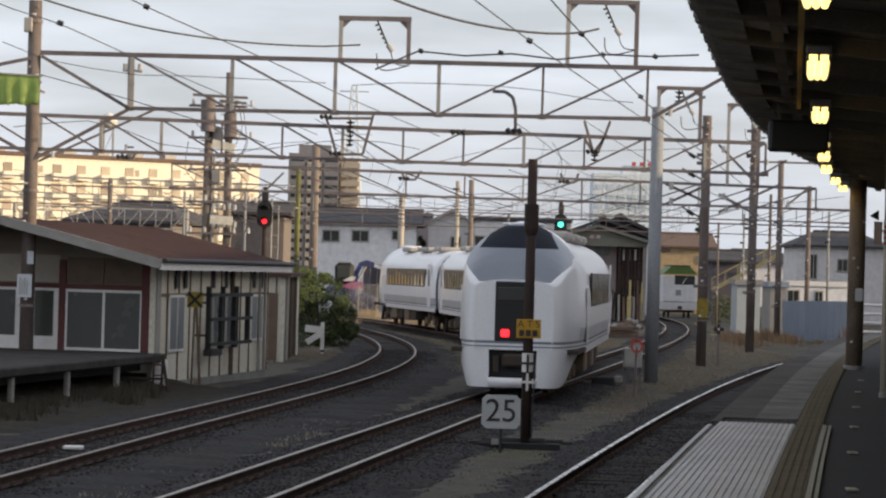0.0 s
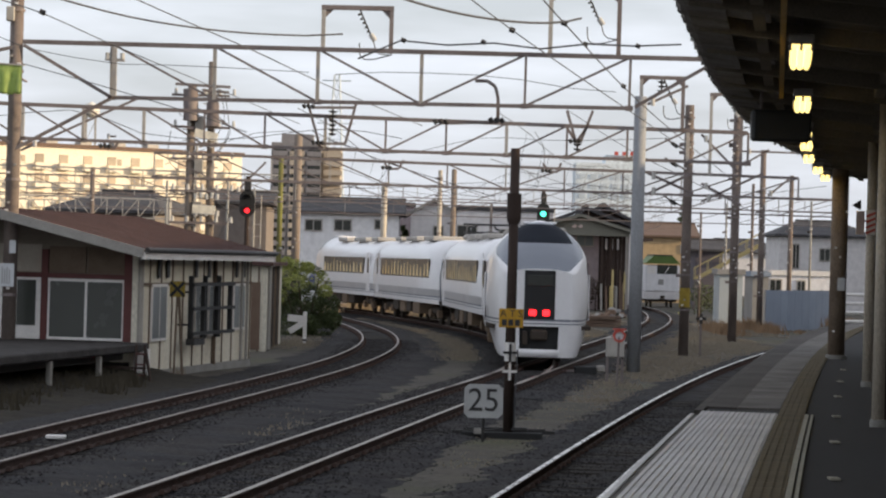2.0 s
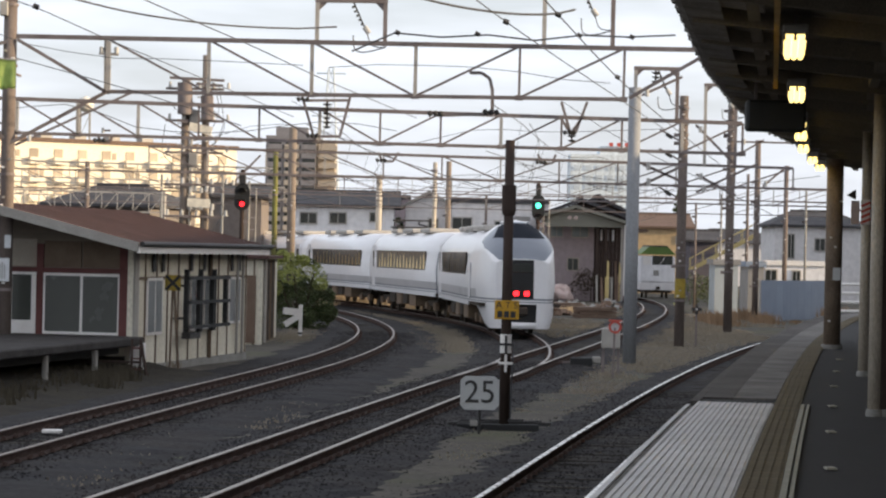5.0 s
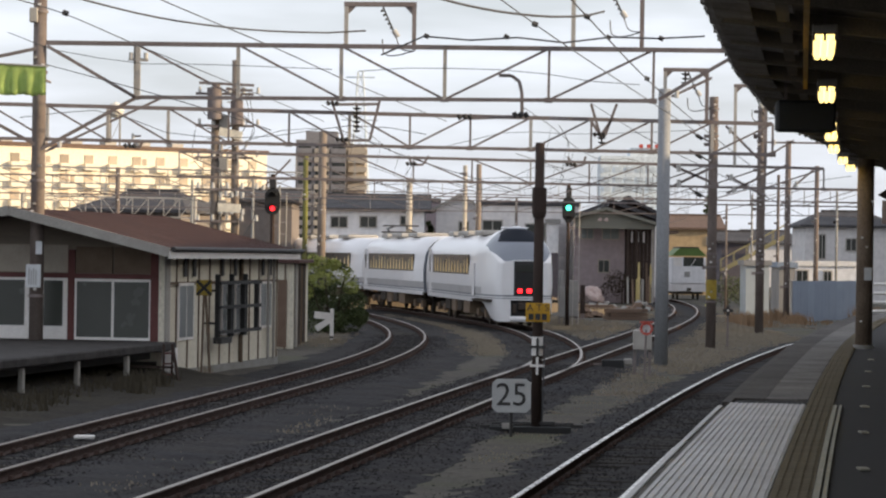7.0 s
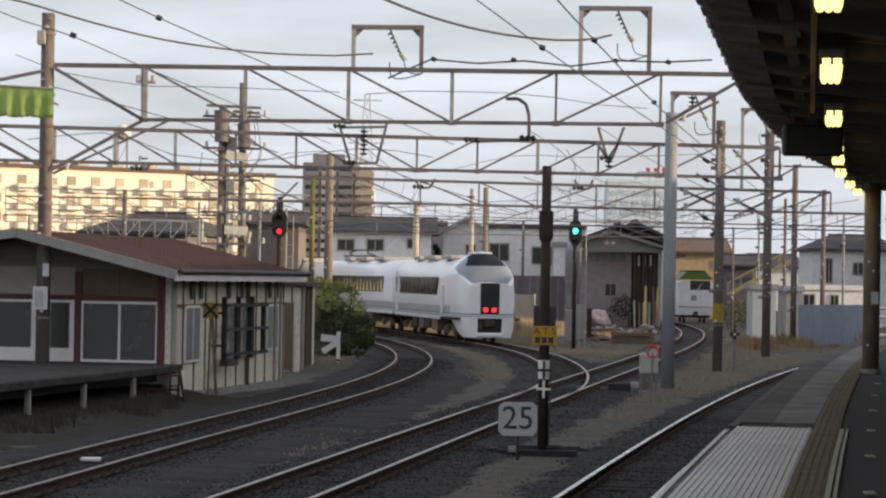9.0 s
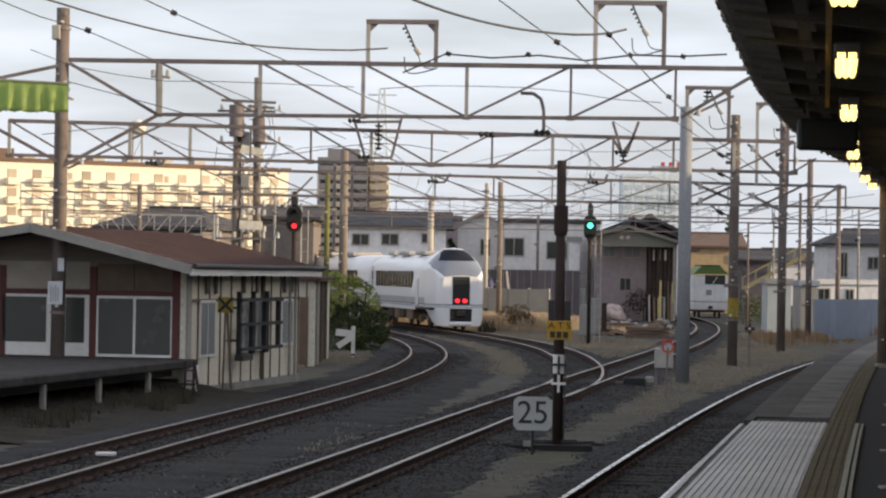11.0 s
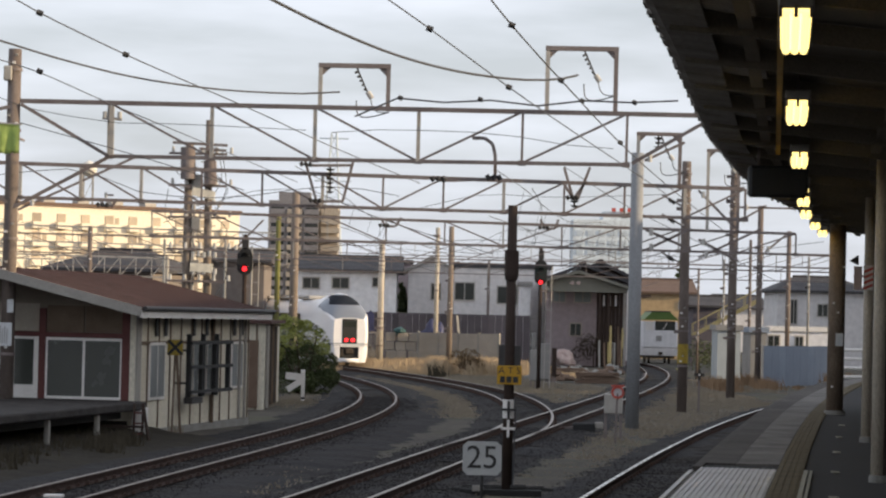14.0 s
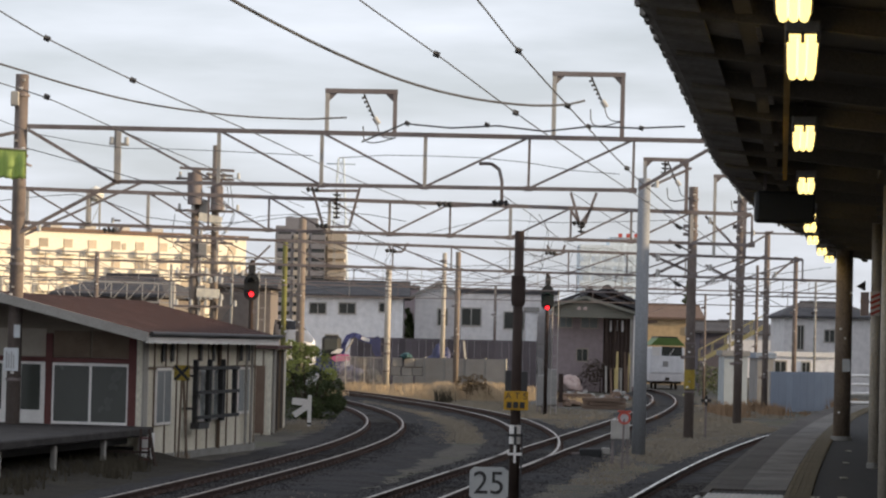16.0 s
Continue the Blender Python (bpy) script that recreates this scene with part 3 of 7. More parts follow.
def canopy():
    t = thing("platform_canopy", "dark timber and steel platform canopy with a weathered edge", "canopy", kind="structure")
    def recede(y):
        """How far the edge stands back from its usual line: the far end steps away from the rails."""
        return float(np.interp(y, (8, 22, 32, 40, 47, 52, 58, 64), (0.26, 0.165, 0.02, 0.08, 0.27, 0.60, 0.80, 0.9)))

    line = [(p + Vector((w.y, -w.x, 0)) * recede(p.y), w) for p, w in offset_line(LINE_RIGHT, 0, 1.0, -20, 64)]
    e = EDGE + 0.25
    part("roof_deck", sweep(bmesh.new(), line, [(e, 4.70), (e + 3.0, 4.42), (e + 9.0, 4.9), (e + 9.0, 4.98), (e + 3.0, 4.50), (e, 4.78)]), M_CANOPY, t)
    part("edge_board", sweep(bmesh.new(), line, [(e - 0.06, 4.61), (e - 0.005, 4.59), (e - 0.005, 4.84), (e - 0.06, 4.84)]), M_CANOPYEDGE, t, "weathered grey edge board and gutter")
    part("soffit_board", sweep(bmesh.new(), line, [(e, 4.575), (e + 0.30, 4.545), (e + 0.30, 4.565), (e, 4.595)]), M_CANOPYEDGE, t, "weathered grey soffit board along the eave")
    for off, z in ((e + 0.55, 4.60), (e + 1.7, 4.49), (e + 2.7, 4.40), (e + 4.2, 4.45)):
        part("purlin", sweep(bmesh.new(), line, [(off - 0.05, z - 0.06), (off + 0.05, z - 0.06), (off + 0.05, z + 0.05), (off - 0.05, z + 0.05)]), M_CANOPY, t)
    k = 0
    for p, w in offset_line(LINE_RIGHT, 0, 2.4, -18, 62):
        side = Vector((w.y, -w.x, 0))
        p = p + side * recede(p.y)
        a, b = p + side * (e + 0.05) + Vector((0, 0, 4.61)), p + side * (e + 3.0) + Vector((0, 0, 4.32))
        part("rafter", br(a, b, 0.10, 0.14), M_CANOPY, t)
        if k % 2 == 0:
            c = p + side * (e + 0.42) + w * 1.1 + Vector((0, 0, 4.58))
            part("soffit_panel", br(c - side * 0.2 + Vector((0, 0, 0.03)), c + side * 0.2 - Vector((0, 0, 0.03)), 0.9, 0.02), M_CANOPYEDGE, t)
        k += 1
    part("valley_gutter", sweep(bmesh.new(), line, [(e + 2.75, 4.12), (e + 3.3, 4.12), (e + 3.3, 4.4), (e + 2.75, 4.4)]), M_BLACK, t, "dark valley gutter over the columns")
    part("cable_conduit", br((1.19, 10, 4.44), (3.75, 31.6, 4.44), 0.045), M_YELLOW, t, "yellowish cable conduit")
    # ragged tile ends along the eave
    rng = random.Random(31)
    for p, w in line[20:]:
        for k in range(2):
            q = p + w * (0.5 * k + rng.uniform(0, 0.15)) + Vector((w.y, -w.x, 0)) * (e - 0.075)
            part("tile_end", br(q + Vector((0, 0, 4.635 + rng.uniform(-0.02, 0.02))), q + w * rng.uniform(0.2, 0.4) + Vector((0, 0, 4.64)), 0.035, 0.06), M_CANOPYEDGE, t)
    return t


canopy()


def platform_lamp(y):
    p, w = offset_line(LINE_RIGHT, EDGE + 1.355 - max(0, y - 16) * 0.0105 + max(0, y - 46) * 0.024, 0.1, y, y + 0.11, 4.33)[0]
    t = thing("ceiling_light", "lit strip lamp hanging under the platform canopy", "ceiling light", "lamps under the canopy", at=tuple(p), rz=math.degrees(math.atan2(-w.x, w.y)) + 1.0)
    part("housing", bx(-0.1, 0.1, 0, 2.4, 0.02, 0.10, bevel=0.01), M_FASCIA, t)
    for x in (-0.055, 0.0, 0.055):
        part("tube", tb((x, 0.04, 0.0), (x, 2.36, 0.0), 0.027, n=8), M_TUBE, t, "glowing warm fluorescent tube")
    # plate emits by itself, standing in for tube light reflected off it
    part("glowing_reflector", bx(-0.088, 0.088, 0.03, 2.37, 0.012, 0.019), M_TUBE, t)
    for y2 in (0.4, 2.0):
        part("hanger", br((0, y2, 0.1), (0, y2, 0.28), 0.02), M_STEEL, t)
    for x in (-0.085, 0, 0.085):
        part("end_clip", bx(x - 0.01, x + 0.01, -0.02, 0.03, -0.03, 0.03), M_STEEL, t)
    return t


for lamp_y in (6.5, 13.4, 16.6, 23.3, 30.2, 36.8, 40.5, 45.2, 50.5, 54.5):
    platform_lamp(lamp_y)


def platform_column(x, y, r, top, material, label, bands=False, square=False):
    t = thing("platform_column", label, "column", "columns of the canopy", at=(x, y, PLATFORM_Z))
    h = top - PLATFORM_Z
    part("shaft", bx(-r, r, -r, r, 0, h, bevel=0.012) if square else tb((0, 0, 0), (0, 0, h), r, n=20), material, t, smooth=not square)
    part("base_collar", tb((0, 0, -0.02), (0, 0, 0.06), r * 1.25, n=20), M_CONCRETE, t)
    if bands:
        rng = random.Random(3)
        for i in range(4):
            a = rng.uniform(0, 6.28)
            z = rng.uniform(0.3, h - 0.4)
            part("paint_chip", bx(r * 0.7 * math.cos(a) - 0.02, r * 0.7 * math.cos(a) + 0.02, -r - 0.004, -r * 0.6, z, z + 0.035), M_WHITE, t)
        part("notice", bx(-0.03, 0.11, -r - 0.012, -r + 0.03, 1.28, 1.52), M_PAPER, t, "small white paper notice")
    return t


platform_column(*[7.826, 56.065], 0.16, 4.58, M_COLUMN, "dark brown round column with chipped paint and a notice", bands=True)
platform_column(*[6.46, 42.96], 0.075, 4.5, M_CREAMCOL, "slim cream-grey platform column")
platform_column(*[4.932, 31.925], 0.075, 4.5, M_CREAMCOL, "slim cream-grey platform column")
platform_column(*[5.095, 31.99], 0.12, 4.5, M_POST, "dark brown squared platform column", square=True)


def hanging_box():
    t = thing("hanging_sign_box", "black hanging departure sign box seen from behind", "sign box", at=(3.92, 33, 4.02))
    part("case", bx(-0.33, 0.33, -0.12, 0.12, 0, 0.35, bevel=0.03), M_BLACK, t)
    for x in (-0.22, 0.22):
        part("hanger", br((x, 0, 0.35), (x, 0, 0.6), 0.03), M_STEEL, t)


hanging_box()


# ---- catenary poles and gantries ----
def pole(name, foot, top, r, material, label, bands=0, lean=0.0):
    t = thing(name, label, "pole", "catenary poles", at=foot)
    h = top - foot[2]
    part("shaft", tb((0, 0, -0.3), (lean, 0, h), r, r * 0.92, 16), material, t, smooth=True)
    rng = random.Random(int(foot[1] * 10))
    for i in range(bands):
        z = rng.uniform(0.1, 0.97) * h
        part("clamp_band", tb((lean * z / h, 0, z), (lean * z / h, 0, z + 0.06), r * 1.12, n=12), M_STEEL, t)
        a = rng.uniform(-0.9, 0.9)
        part("bolt", bx(r * math.sin(a) - 0.035, r * math.sin(a) + 0.035, -r * 1.2, -r * 0.8, z + 0.15, z + 0.20), M_WHITE, t)
        a = rng.uniform(-0.9, 0.9)
        part("bolt", bx(r * math.sin(a) - 0.03, r * math.sin(a) + 0.03, -r * 1.2, -r * 0.8, z + 0.32, z + 0.37), M_FASCIA, t)
        if i % 2:
            part("bracket", bx(-r - 0.14, -r, -0.04, 0.04, z - 0.05, z + 0.06), M_STEEL, t)
    return t


def gantry(name, label, top, low, panels, posts, w=0.10, brace=None):
    """A lattice beam between two chords (each two end points), with uprights and slanting bars."""
    t = thing(name, label, "gantry", "catenary gantries")
    # labels starting with pale get lighter steel, standing for sunlit trusses
    pale = M_PALESTEEL if label.startswith("pale") else M_STEEL
    (a, b), (c, d) = [[Vector(p) for p in e] for e in (top, low)]
    part("top_chord", br(a, b, w, w), pale, t)
    part("bottom_chord", br(c, d, w * 0.85, w * 0.85), pale, t)
    xs = [c.lerp(d, i / panels) for i in range(panels + 1)]
    ups = []
    for p in xs:
        u = (p.x - a.x) / (b.x - a.x)
        ups.append(a.lerp(b, u))
    for i, (p, q) in enumerate(zip(xs, ups)):
        # some uprights take the lighter steel as if caught by the sun
        sunlit_bar = i < 3 or i % 3 == 0
        part("upright", br(p, q, w * (0.85 if sunlit_bar and w > 0.09 else 0.55)), M_PALESTEEL if i < 3 or i % 3 == 0 or pale is M_PALESTEEL else M_STEEL, t)
        part("gusset", br(p - Vector((w * 0.9, 0, 0)), p + Vector((w * 0.9, 0, 0)), 0.03, w * 1.2), M_STEEL, t)
    half = panels / 2
    for i in range(panels):
        if i < half:
            part("slanting_bar", br(ups[i], xs[i + 1], w * 0.5), pale, t)
        else:
            part("slanting_bar", br(xs[i], ups[i + 1], w * 0.5), pale, t)
    for e in brace or ():
        part("knee_brace", br(e[0], e[1], w * 0.75), M_STEEL, t)
    return t


G1, G2, G3, G4, G5, G6 = 64.0, 79.5, 92.0, 112.0, 135.0, 160.0
pole("catenary_pole", [-8.942, 64, 0.687], 8.169, 0.155, M_POLE, "dark brown catenary pole with notices and clamps", 5)
pole("catenary_pole", [5.503, 77.16, -0.15], 6.996, 0.175, M_GREYPOLE, "smooth grey galvanised steel catenary pole", 0)
banded = pole("catenary_pole", [8.189, 93.111, -0.15], 7.677, 0.155, M_POLE, "weathered concrete pole with clamps and yellow band", 9)
pole("catenary_pole", [11.663, 111.896, -0.15], 8.457, 0.165, M_POLE, "weathered concrete catenary pole with many clamps", 14)
pole("catenary_pole", (*[15.296, 135], -0.2), 8.011, 0.14, M_POLE, "weathered concrete catenary pole", 9)
pole("catenary_pole", (*[19.688, 160], -0.2), 7.676, 0.13, M_POLE, "distant weathered catenary pole", 5)
gantry("gantry", "rusty lattice steel gantry spanning the tracks", [(-8.85, 64, 7.05), (5.91, 63, 7.02)], [(-6.86, 64, 5.9), (4.26, 63.2, 5.94)], 5, None, 0.095,
       [((-6.85, 63.9, 5.88), (-8.88, 63.9, 4.74)), ((-8.77, 63.9, 6.97), (-6.85, 63.9, 5.89)), ((5.91, 63, 6.88), (4.38, 63.2, 5.97)), ((-11.3, 63.9, 6.05), (-8.9, 63.9, 4.79)), ((-10.58, 63.9, 6.56), (-8.89, 63.9, 6.94))])
gantry("gantry", "rusty lattice steel gantry over the yard", [(-12.53, 79.5, 6.47), (8.56, 79.5, 6.23)], [(-12.5, 79.5, 5.55), (8.58, 79.5, 5.41)], 13, None, 0.10)
gantry("gantry", "distant lattice steel gantry", [(-8.5, 92, 5.68), (11.52, 92, 5.44)], [(-8.48, 92, 4.91), (11.53, 92, 4.8)], 11, None, 0.085)
gantry("gantry", "distant lattice steel gantry", [(-17.15, 112, 5.4), (15.32, 112, 5.29)], [(-17.13, 112, 4.69), (15.34, 112, 4.63)], 16, None, 0.06)
gantry("gantry", "distant lattice steel gantry", [(-17.05, 135, 5.24), (18.48, 135, 5.25)], [(-17.03, 135, 4.57), (18.49, 135, 4.61)], 16, None, 0.05)
part("yellow_band", tb((0, 0, 1.319 + 0.15), (0, 0, 1.932 + 0.15), 0.17, n=16), M_OLIVE, banded, "faded yellow painted band")
for clamp_z in (3.2, 4.4, 5.0):
    part("arm", br((-0.1, 0, clamp_z + 1.4), (-0.75, 0, clamp_z + 1.75), 0.05), M_STEEL, banded)
    part("insulator", tb((-0.55, -0.05, clamp_z + 1.62), (-0.35, -0.05, clamp_z + 1.5), 0.06, n=8), M_DARK, banded)



# ---- the shed beside the siding, and its low platform ----
def shed():
    t = thing("shed", "old timber shed with cream siding and rust-brown roof", "shed", at=[-6.227, 64.357, -0.06], rz=-9.52)
    L, Wd = 11.0, 9.0
    ridge_x, ridge_z, eave_z = -3.1, 3.269 + 0.15, 2.62
    wall = part("side_wall", bx(-0.12, 0, 0.02, L, -0.2, eave_z), M_CREAM, t, "cream board siding with stained base")
    n = 11
    for i in range(n + 1):
        y = 0.05 + i * (L - 0.1) / n
        part("batten", bx(0.002, 0.028, y - 0.025, y + 0.025, 0.0, eave_z - 0.02), M_BATTEN, wall)
    part("wall_rail", bx(0.002, 0.045, 0.05, L - 0.05, 1.90, 1.97), M_BATTEN, wall)
    part("plinth", bx(-0.1, 0.05, 0.05, L, -0.25, 0.02), M_CONCRETE, wall)
    part("back_wall", bx(-Wd, 0, L, L + 0.12, -0.2, eave_z), M_CREAM, t)
    # windows of the side wall
    for ya, yb, za, zb, m in ((1.134, 2.472, 0.665, 1.949, M_PALEGLASS),
                              (5.098, 6.094, 0.683, 1.935, M_PALEGLASS),
                              (6.432, 7.467, 0.683, 1.935, M_PALEGLASS),
                              (9.015, 10.251, 0.767, 1.935, M_PALEGLASS)):
        w = part("window", bx(0.0, 0.05, ya, yb, za, zb, bevel=0.01), M_WHITE, t, "white-framed frosted window")
        mid = (ya + yb) / 2
        part("pane", bx(0.048, 0.056, ya + 0.07, mid - 0.04, za + 0.07, zb - 0.07), m, w)
        part("pane", bx(0.048, 0.056, mid + 0.04, yb - 0.07, za + 0.07, zb - 0.07), m, w)
    # short dark slats under the eave
    for y in [1.664, 2.463, 5.09, 6.368, 6.996, 9.252, 10.056]:
        part("vent_slat", bx(0.04, 0.07, y - 0.1, y + 0.1, 2.08, 2.5), M_DARK, t)
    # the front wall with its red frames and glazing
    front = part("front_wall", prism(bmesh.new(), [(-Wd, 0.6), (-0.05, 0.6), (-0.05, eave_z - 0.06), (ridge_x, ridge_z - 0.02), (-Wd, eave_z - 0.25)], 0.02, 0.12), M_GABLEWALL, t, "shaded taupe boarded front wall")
    part("corner_board", bx(-0.12, 0.02, -0.04, 0.02, -0.2, eave_z), M_CREAM, t)
    part("corner_board", bx(0.002, 0.06, 0.0, 0.34, -0.15, eave_z), M_FASCIA, t)
    for x0, x1 in ((-0.28, -0.10), (-2.147, -1.994), (-4.2, -4.05)):
        part("red_post", bx(x0, x1, -0.05, 0.02, 0.62, 2.65), M_BURG, front, "burgundy painted post")
    part("red_rail", bx(-4.2, -0.1, -0.052, 0.018, 2.03, 2.13), M_BURG, front)
    for x0, x1 in ((-1.994, -0.268),):
        w = part("sliding_window", bx(x0, x1, -0.03, 0.015, 0.69, 2.02), M_WHITE, t, "large white-framed sliding window")
        mid = (x0 + x1) / 2
        part("pane", bx(x0 + 0.05, mid - 0.03, -0.035, -0.02, 0.75, 1.96), M_SHOPGLASS, w)
        part("pane", bx(mid + 0.03, x1 - 0.05, -0.035, -0.02, 0.75, 1.96), M_SHOPGLASS, w)
        for a, b in ((x0 + 0.02, mid - 0.02), (mid + 0.02, x1 - 0.02)):
            part("upper_pane", bx(a, b, -0.028, 0.01, 2.15, 2.72), M_BATTEN, w)
    for x0, x1 in ((-2.747, -2.147), (-4.198, -3.016), (-7.2, -5.6)):
        w = part("glazed_door", bx(x0, x1, -0.04, 0.015, 0.69, 2.05), M_WHITE, t, "white half-glazed door")
        part("pane", bx(x0 + 0.06, x1 - 0.11, -0.05, -0.03, 0.98, 1.97), M_SHOPGLASS, w)
        part("upper_board", bx(x0, x1, -0.03, 0.012, 2.15, 2.75), M_TAUPE, t)
    # the roof
    e, f, bk = 0.45, -1.3, L + 0.5
    outline = [(e, eave_z - 0.03), (ridge_x, ridge_z), (-Wd - 0.5, eave_z - 0.25), (-Wd - 0.5, eave_z - 0.13), (ridge_x, ridge_z + 0.12), (e, eave_z + 0.09)]
    roof = part("roof", prism(bmesh.new(), outline, f, bk), M_ROOF, t, "rust-brown sheet metal roof")
    sl = (ridge_z - eave_z + 0.03) / (e - ridge_x)
    for i in range(22):
        y = f + 0.25 + i * (bk - f - 0.4) / 21
        part("roof_seam", br((e, y, eave_z + 0.10), (ridge_x, y, ridge_z + 0.13), 0.03, 0.015), M_ROOF, roof)
    part("bargeboard", br((e + 0.02, f - 0.03, eave_z + 0.0), (ridge_x, f - 0.03, ridge_z + 0.05), 0.06, 0.2), M_FASCIA, t, "pale worn bargeboard")
    part("bargeboard", br((ridge_x, f - 0.03, ridge_z + 0.05), (-Wd - 0.5, f - 0.03, eave_z - 0.2), 0.06, 0.2), M_FASCIA, t)
    part("fascia", bx(e - 0.02, e + 0.05, f, bk, eave_z - 0.13, eave_z + 0.03), M_WHITE, t, "white eaves fascia board")
    part("gutter", tb((e + 0.1, f, eave_z + 0.07), (e + 0.1, bk, eave_z + 0.07), 0.055, n=8), M_DARK, t, "dark eaves gutter")
    part("soffit", bx(-0.1, e - 0.02, 0.0, bk, eave_z - 0.06, eave_z - 0.035), M_BATTEN, t)
    for y in (6.9, 9.7, 10.3):
        part("downpipe", tb((0.09, y, 0.0), (0.09, y, eave_z), 0.035, n=8), M_FASCIA if y > 9 else M_BATTEN, t)


shed()


def annex():
    t = thing("annex", "narrow cream and brown lean-to behind the shed", "lean-to", at=[-4.675, 85.885, -0.15], rz=-0.007)
    part("wall", bx(-2.5, 0.0, 0, 3, -0.2, 2.42), M_CREAM, t, "stained cream board end wall")
    for i in range(7):
        part("batten", bx(-2.3 + i * 0.36, -2.25 + i * 0.36, -0.03, -0.002, -0.1, 2.4), M_BATTEN, t)
    part("shade_board", bx(-2.4, -0.5, -0.04, -0.004, 0.0, 0.75), M_BURG, t, "dark red lower boarding")
    part("door", bx(-0.38, -0.06, -0.05, 0.02, 0.0, 1.95), M_TIMBER, t, "weathered plank door")
    part("side", bx(0.0, 0.12, 0.02, 8.793, -0.2, 2.4), M_CREAM, t)
    for i in range(8):
        part("batten", bx(0.12, 0.16, 0.6 + i * 0.85, 0.72 + i * 0.85, -0.1, 2.4), M_DARK if i % 3 == 0 else M_BATTEN, t)
    part("downpipe", tb((0.2, 0.2, 0), (0.2, 0.2, 2.5), 0.05, n=8), M_FASCIA, t)
    part("roof", bx(-2.6, 0.3, -0.2, 9, 2.43, 2.53), M_ROOF, t)


annex()


def rack():
    t = thing("timber_rack", "black wooden ladder rack fixed to the shed wall", "rack", at=[-6.227, 64.357, -0.06], rz=-9.52)
    ys = [3.677, 4.869, 5.035, 6.217, 6.389, 7.559]
    zt, zb = 2.129, 0.679
    for i, y in enumerate(ys):
        part("upright", bx(0.24, 0.34, y - 0.05, y + 0.05, zb + (0.1 if i == 5 else 0), zt - (0.15 if i % 2 else 0)), M_BLACK, t)
    for z in [1.929, 1.372, 0.8]:
        part("rail", bx(0.33, 0.39, ys[0] - 0.1, ys[-1] + 0.15, z - 0.04, z + 0.04), M_BLACK, t)
    for z in (zb + 0.3, zt - 0.4):
        part("bracket", bx(0.0, 0.26, ys[0] - 0.05, ys[0] + 0.05, z, z + 0.05), M_DARK, t)
    part("foot_block", bx(0.22, 0.42, ys[0] - 0.1, ys[0] + 0.9, zb - 0.14, zb), M_DARK, t)


rack()


def cross_sign():
    t = thing("crossing_sign", "faded yellow square sign with black cross on rusty posts", "sign", at=[-5.39, 65.472, -0.15])
    z = 1.789 + 0.15
    part("post", br((-0.09, 0, -0.05), (-0.05, 0, z), 0.045), M_BATTEN, t)
    part("post", br((0.10, 0.1, -0.05), (-0.03, 0.05, z), 0.045), M_BATTEN, t)
    part("plate", bx(-0.22, 0.12, -0.04, -0.02, z - 0.17, z + 0.17), M_OLIVE, t)
    for s in (-1, 1):
        part("cross_bar", br((-0.05 - 0.155 * s, -0.05, z - 0.155), (-0.05 + 0.155 * s, -0.05 - 0.004 * s, z + 0.155), 0.012, 0.065), M_BLACK, t)


cross_sign()


def low_platform():
    t = thing("low_platform", "low weathered concrete platform on white posts", "platform", kind="structure", at=[-6.227, 64.357, -0.06], rz=-9.52)
    part("deck", bx(-14, 0.32, -16, -0.06, 0.5, 0.68, bevel=0.03), M_DECK, t, "grey concrete deck")
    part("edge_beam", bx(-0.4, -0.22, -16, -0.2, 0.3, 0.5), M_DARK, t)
    # dark sheet standing in for the deep shade beneath the deck
    part("shade_panel", bx(-14, -1.2, -15.8, -0.3, -0.2, 0.45), M_DARK, t)
    for y in (-14, -10.6, -7.1, -3.6):
        part("post", bx(0.15, 0.26, y - 0.06, y + 0.06, -0.3, 0.5, bevel=0.02), M_FASCIA, t, "white-painted concrete post")
    part("corner_post", bx(0.1, 0.42, -0.5, -0.3, -0.25, 0.56, bevel=0.01), M_WHITE, t)


low_platform()


def earth_bank():
    b = bmesh.new()
    rows = []
    for i in range(60):
        y = -18 + i * 0.33
        prof = [(-1.3, 0.14), (-0.4, 0.10), (0.15, 0.02), (0.5, -0.05), (0.9, -0.10), (1.3, -0.13), (1.7, -0.15), (2.3, -0.17), (2.9, -0.26)]
        rows.append([b.verts.new((x + 0.08 * noise.noise((x * 2, y, 3)), y, z + 0.07 * noise.noise((x * 2.5, y * 2, 1)))) for x, z in prof])
    for r, q in zip(rows, rows[1:]):
        for k in range(len(r) - 1):
            b.faces.new((r[k], r[k + 1], q[k + 1], q[k]))
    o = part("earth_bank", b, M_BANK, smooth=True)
    o.matrix_basis = pose(*[-6.227, 64.357, -0.02], 0, 0, -9.52)
    tagged(o, "weedy earth bank, darkened for the shade under the low platform", "bank", kind="structure")


earth_bank()


def short_ladder():
    t = thing("short_ladder", "small dark red steel step ladder by the low platform", "ladder", at=[-5.876, 62.226, -0.15])
    for x in (-0.13, 0.05):
        part("stile", br((x, 0, -0.1), (x, 0.1, 0.78), 0.05), M_POST, t)
    part("stay", br((0.22, -0.1, -0.1), (0.06, 0.1, 0.7), 0.05), M_POST, t)
    for i in range(3):
        part("rung", br((-0.13, 0.03 * i, 0.15 + i * 0.22), (0.05, 0.03 * i, 0.15 + i * 0.22), 0.035), M_BURG, t)
    part("stray_rail", br((-1.1, -0.1, 0.1), (0.1, -0.1, 0.05), 0.045), M_DARK, t)
    part("stray_rail", br((-1.3, -0.1, 0.32), (0.1, -0.1, 0.3), 0.05), M_POST, t)


short_ladder()


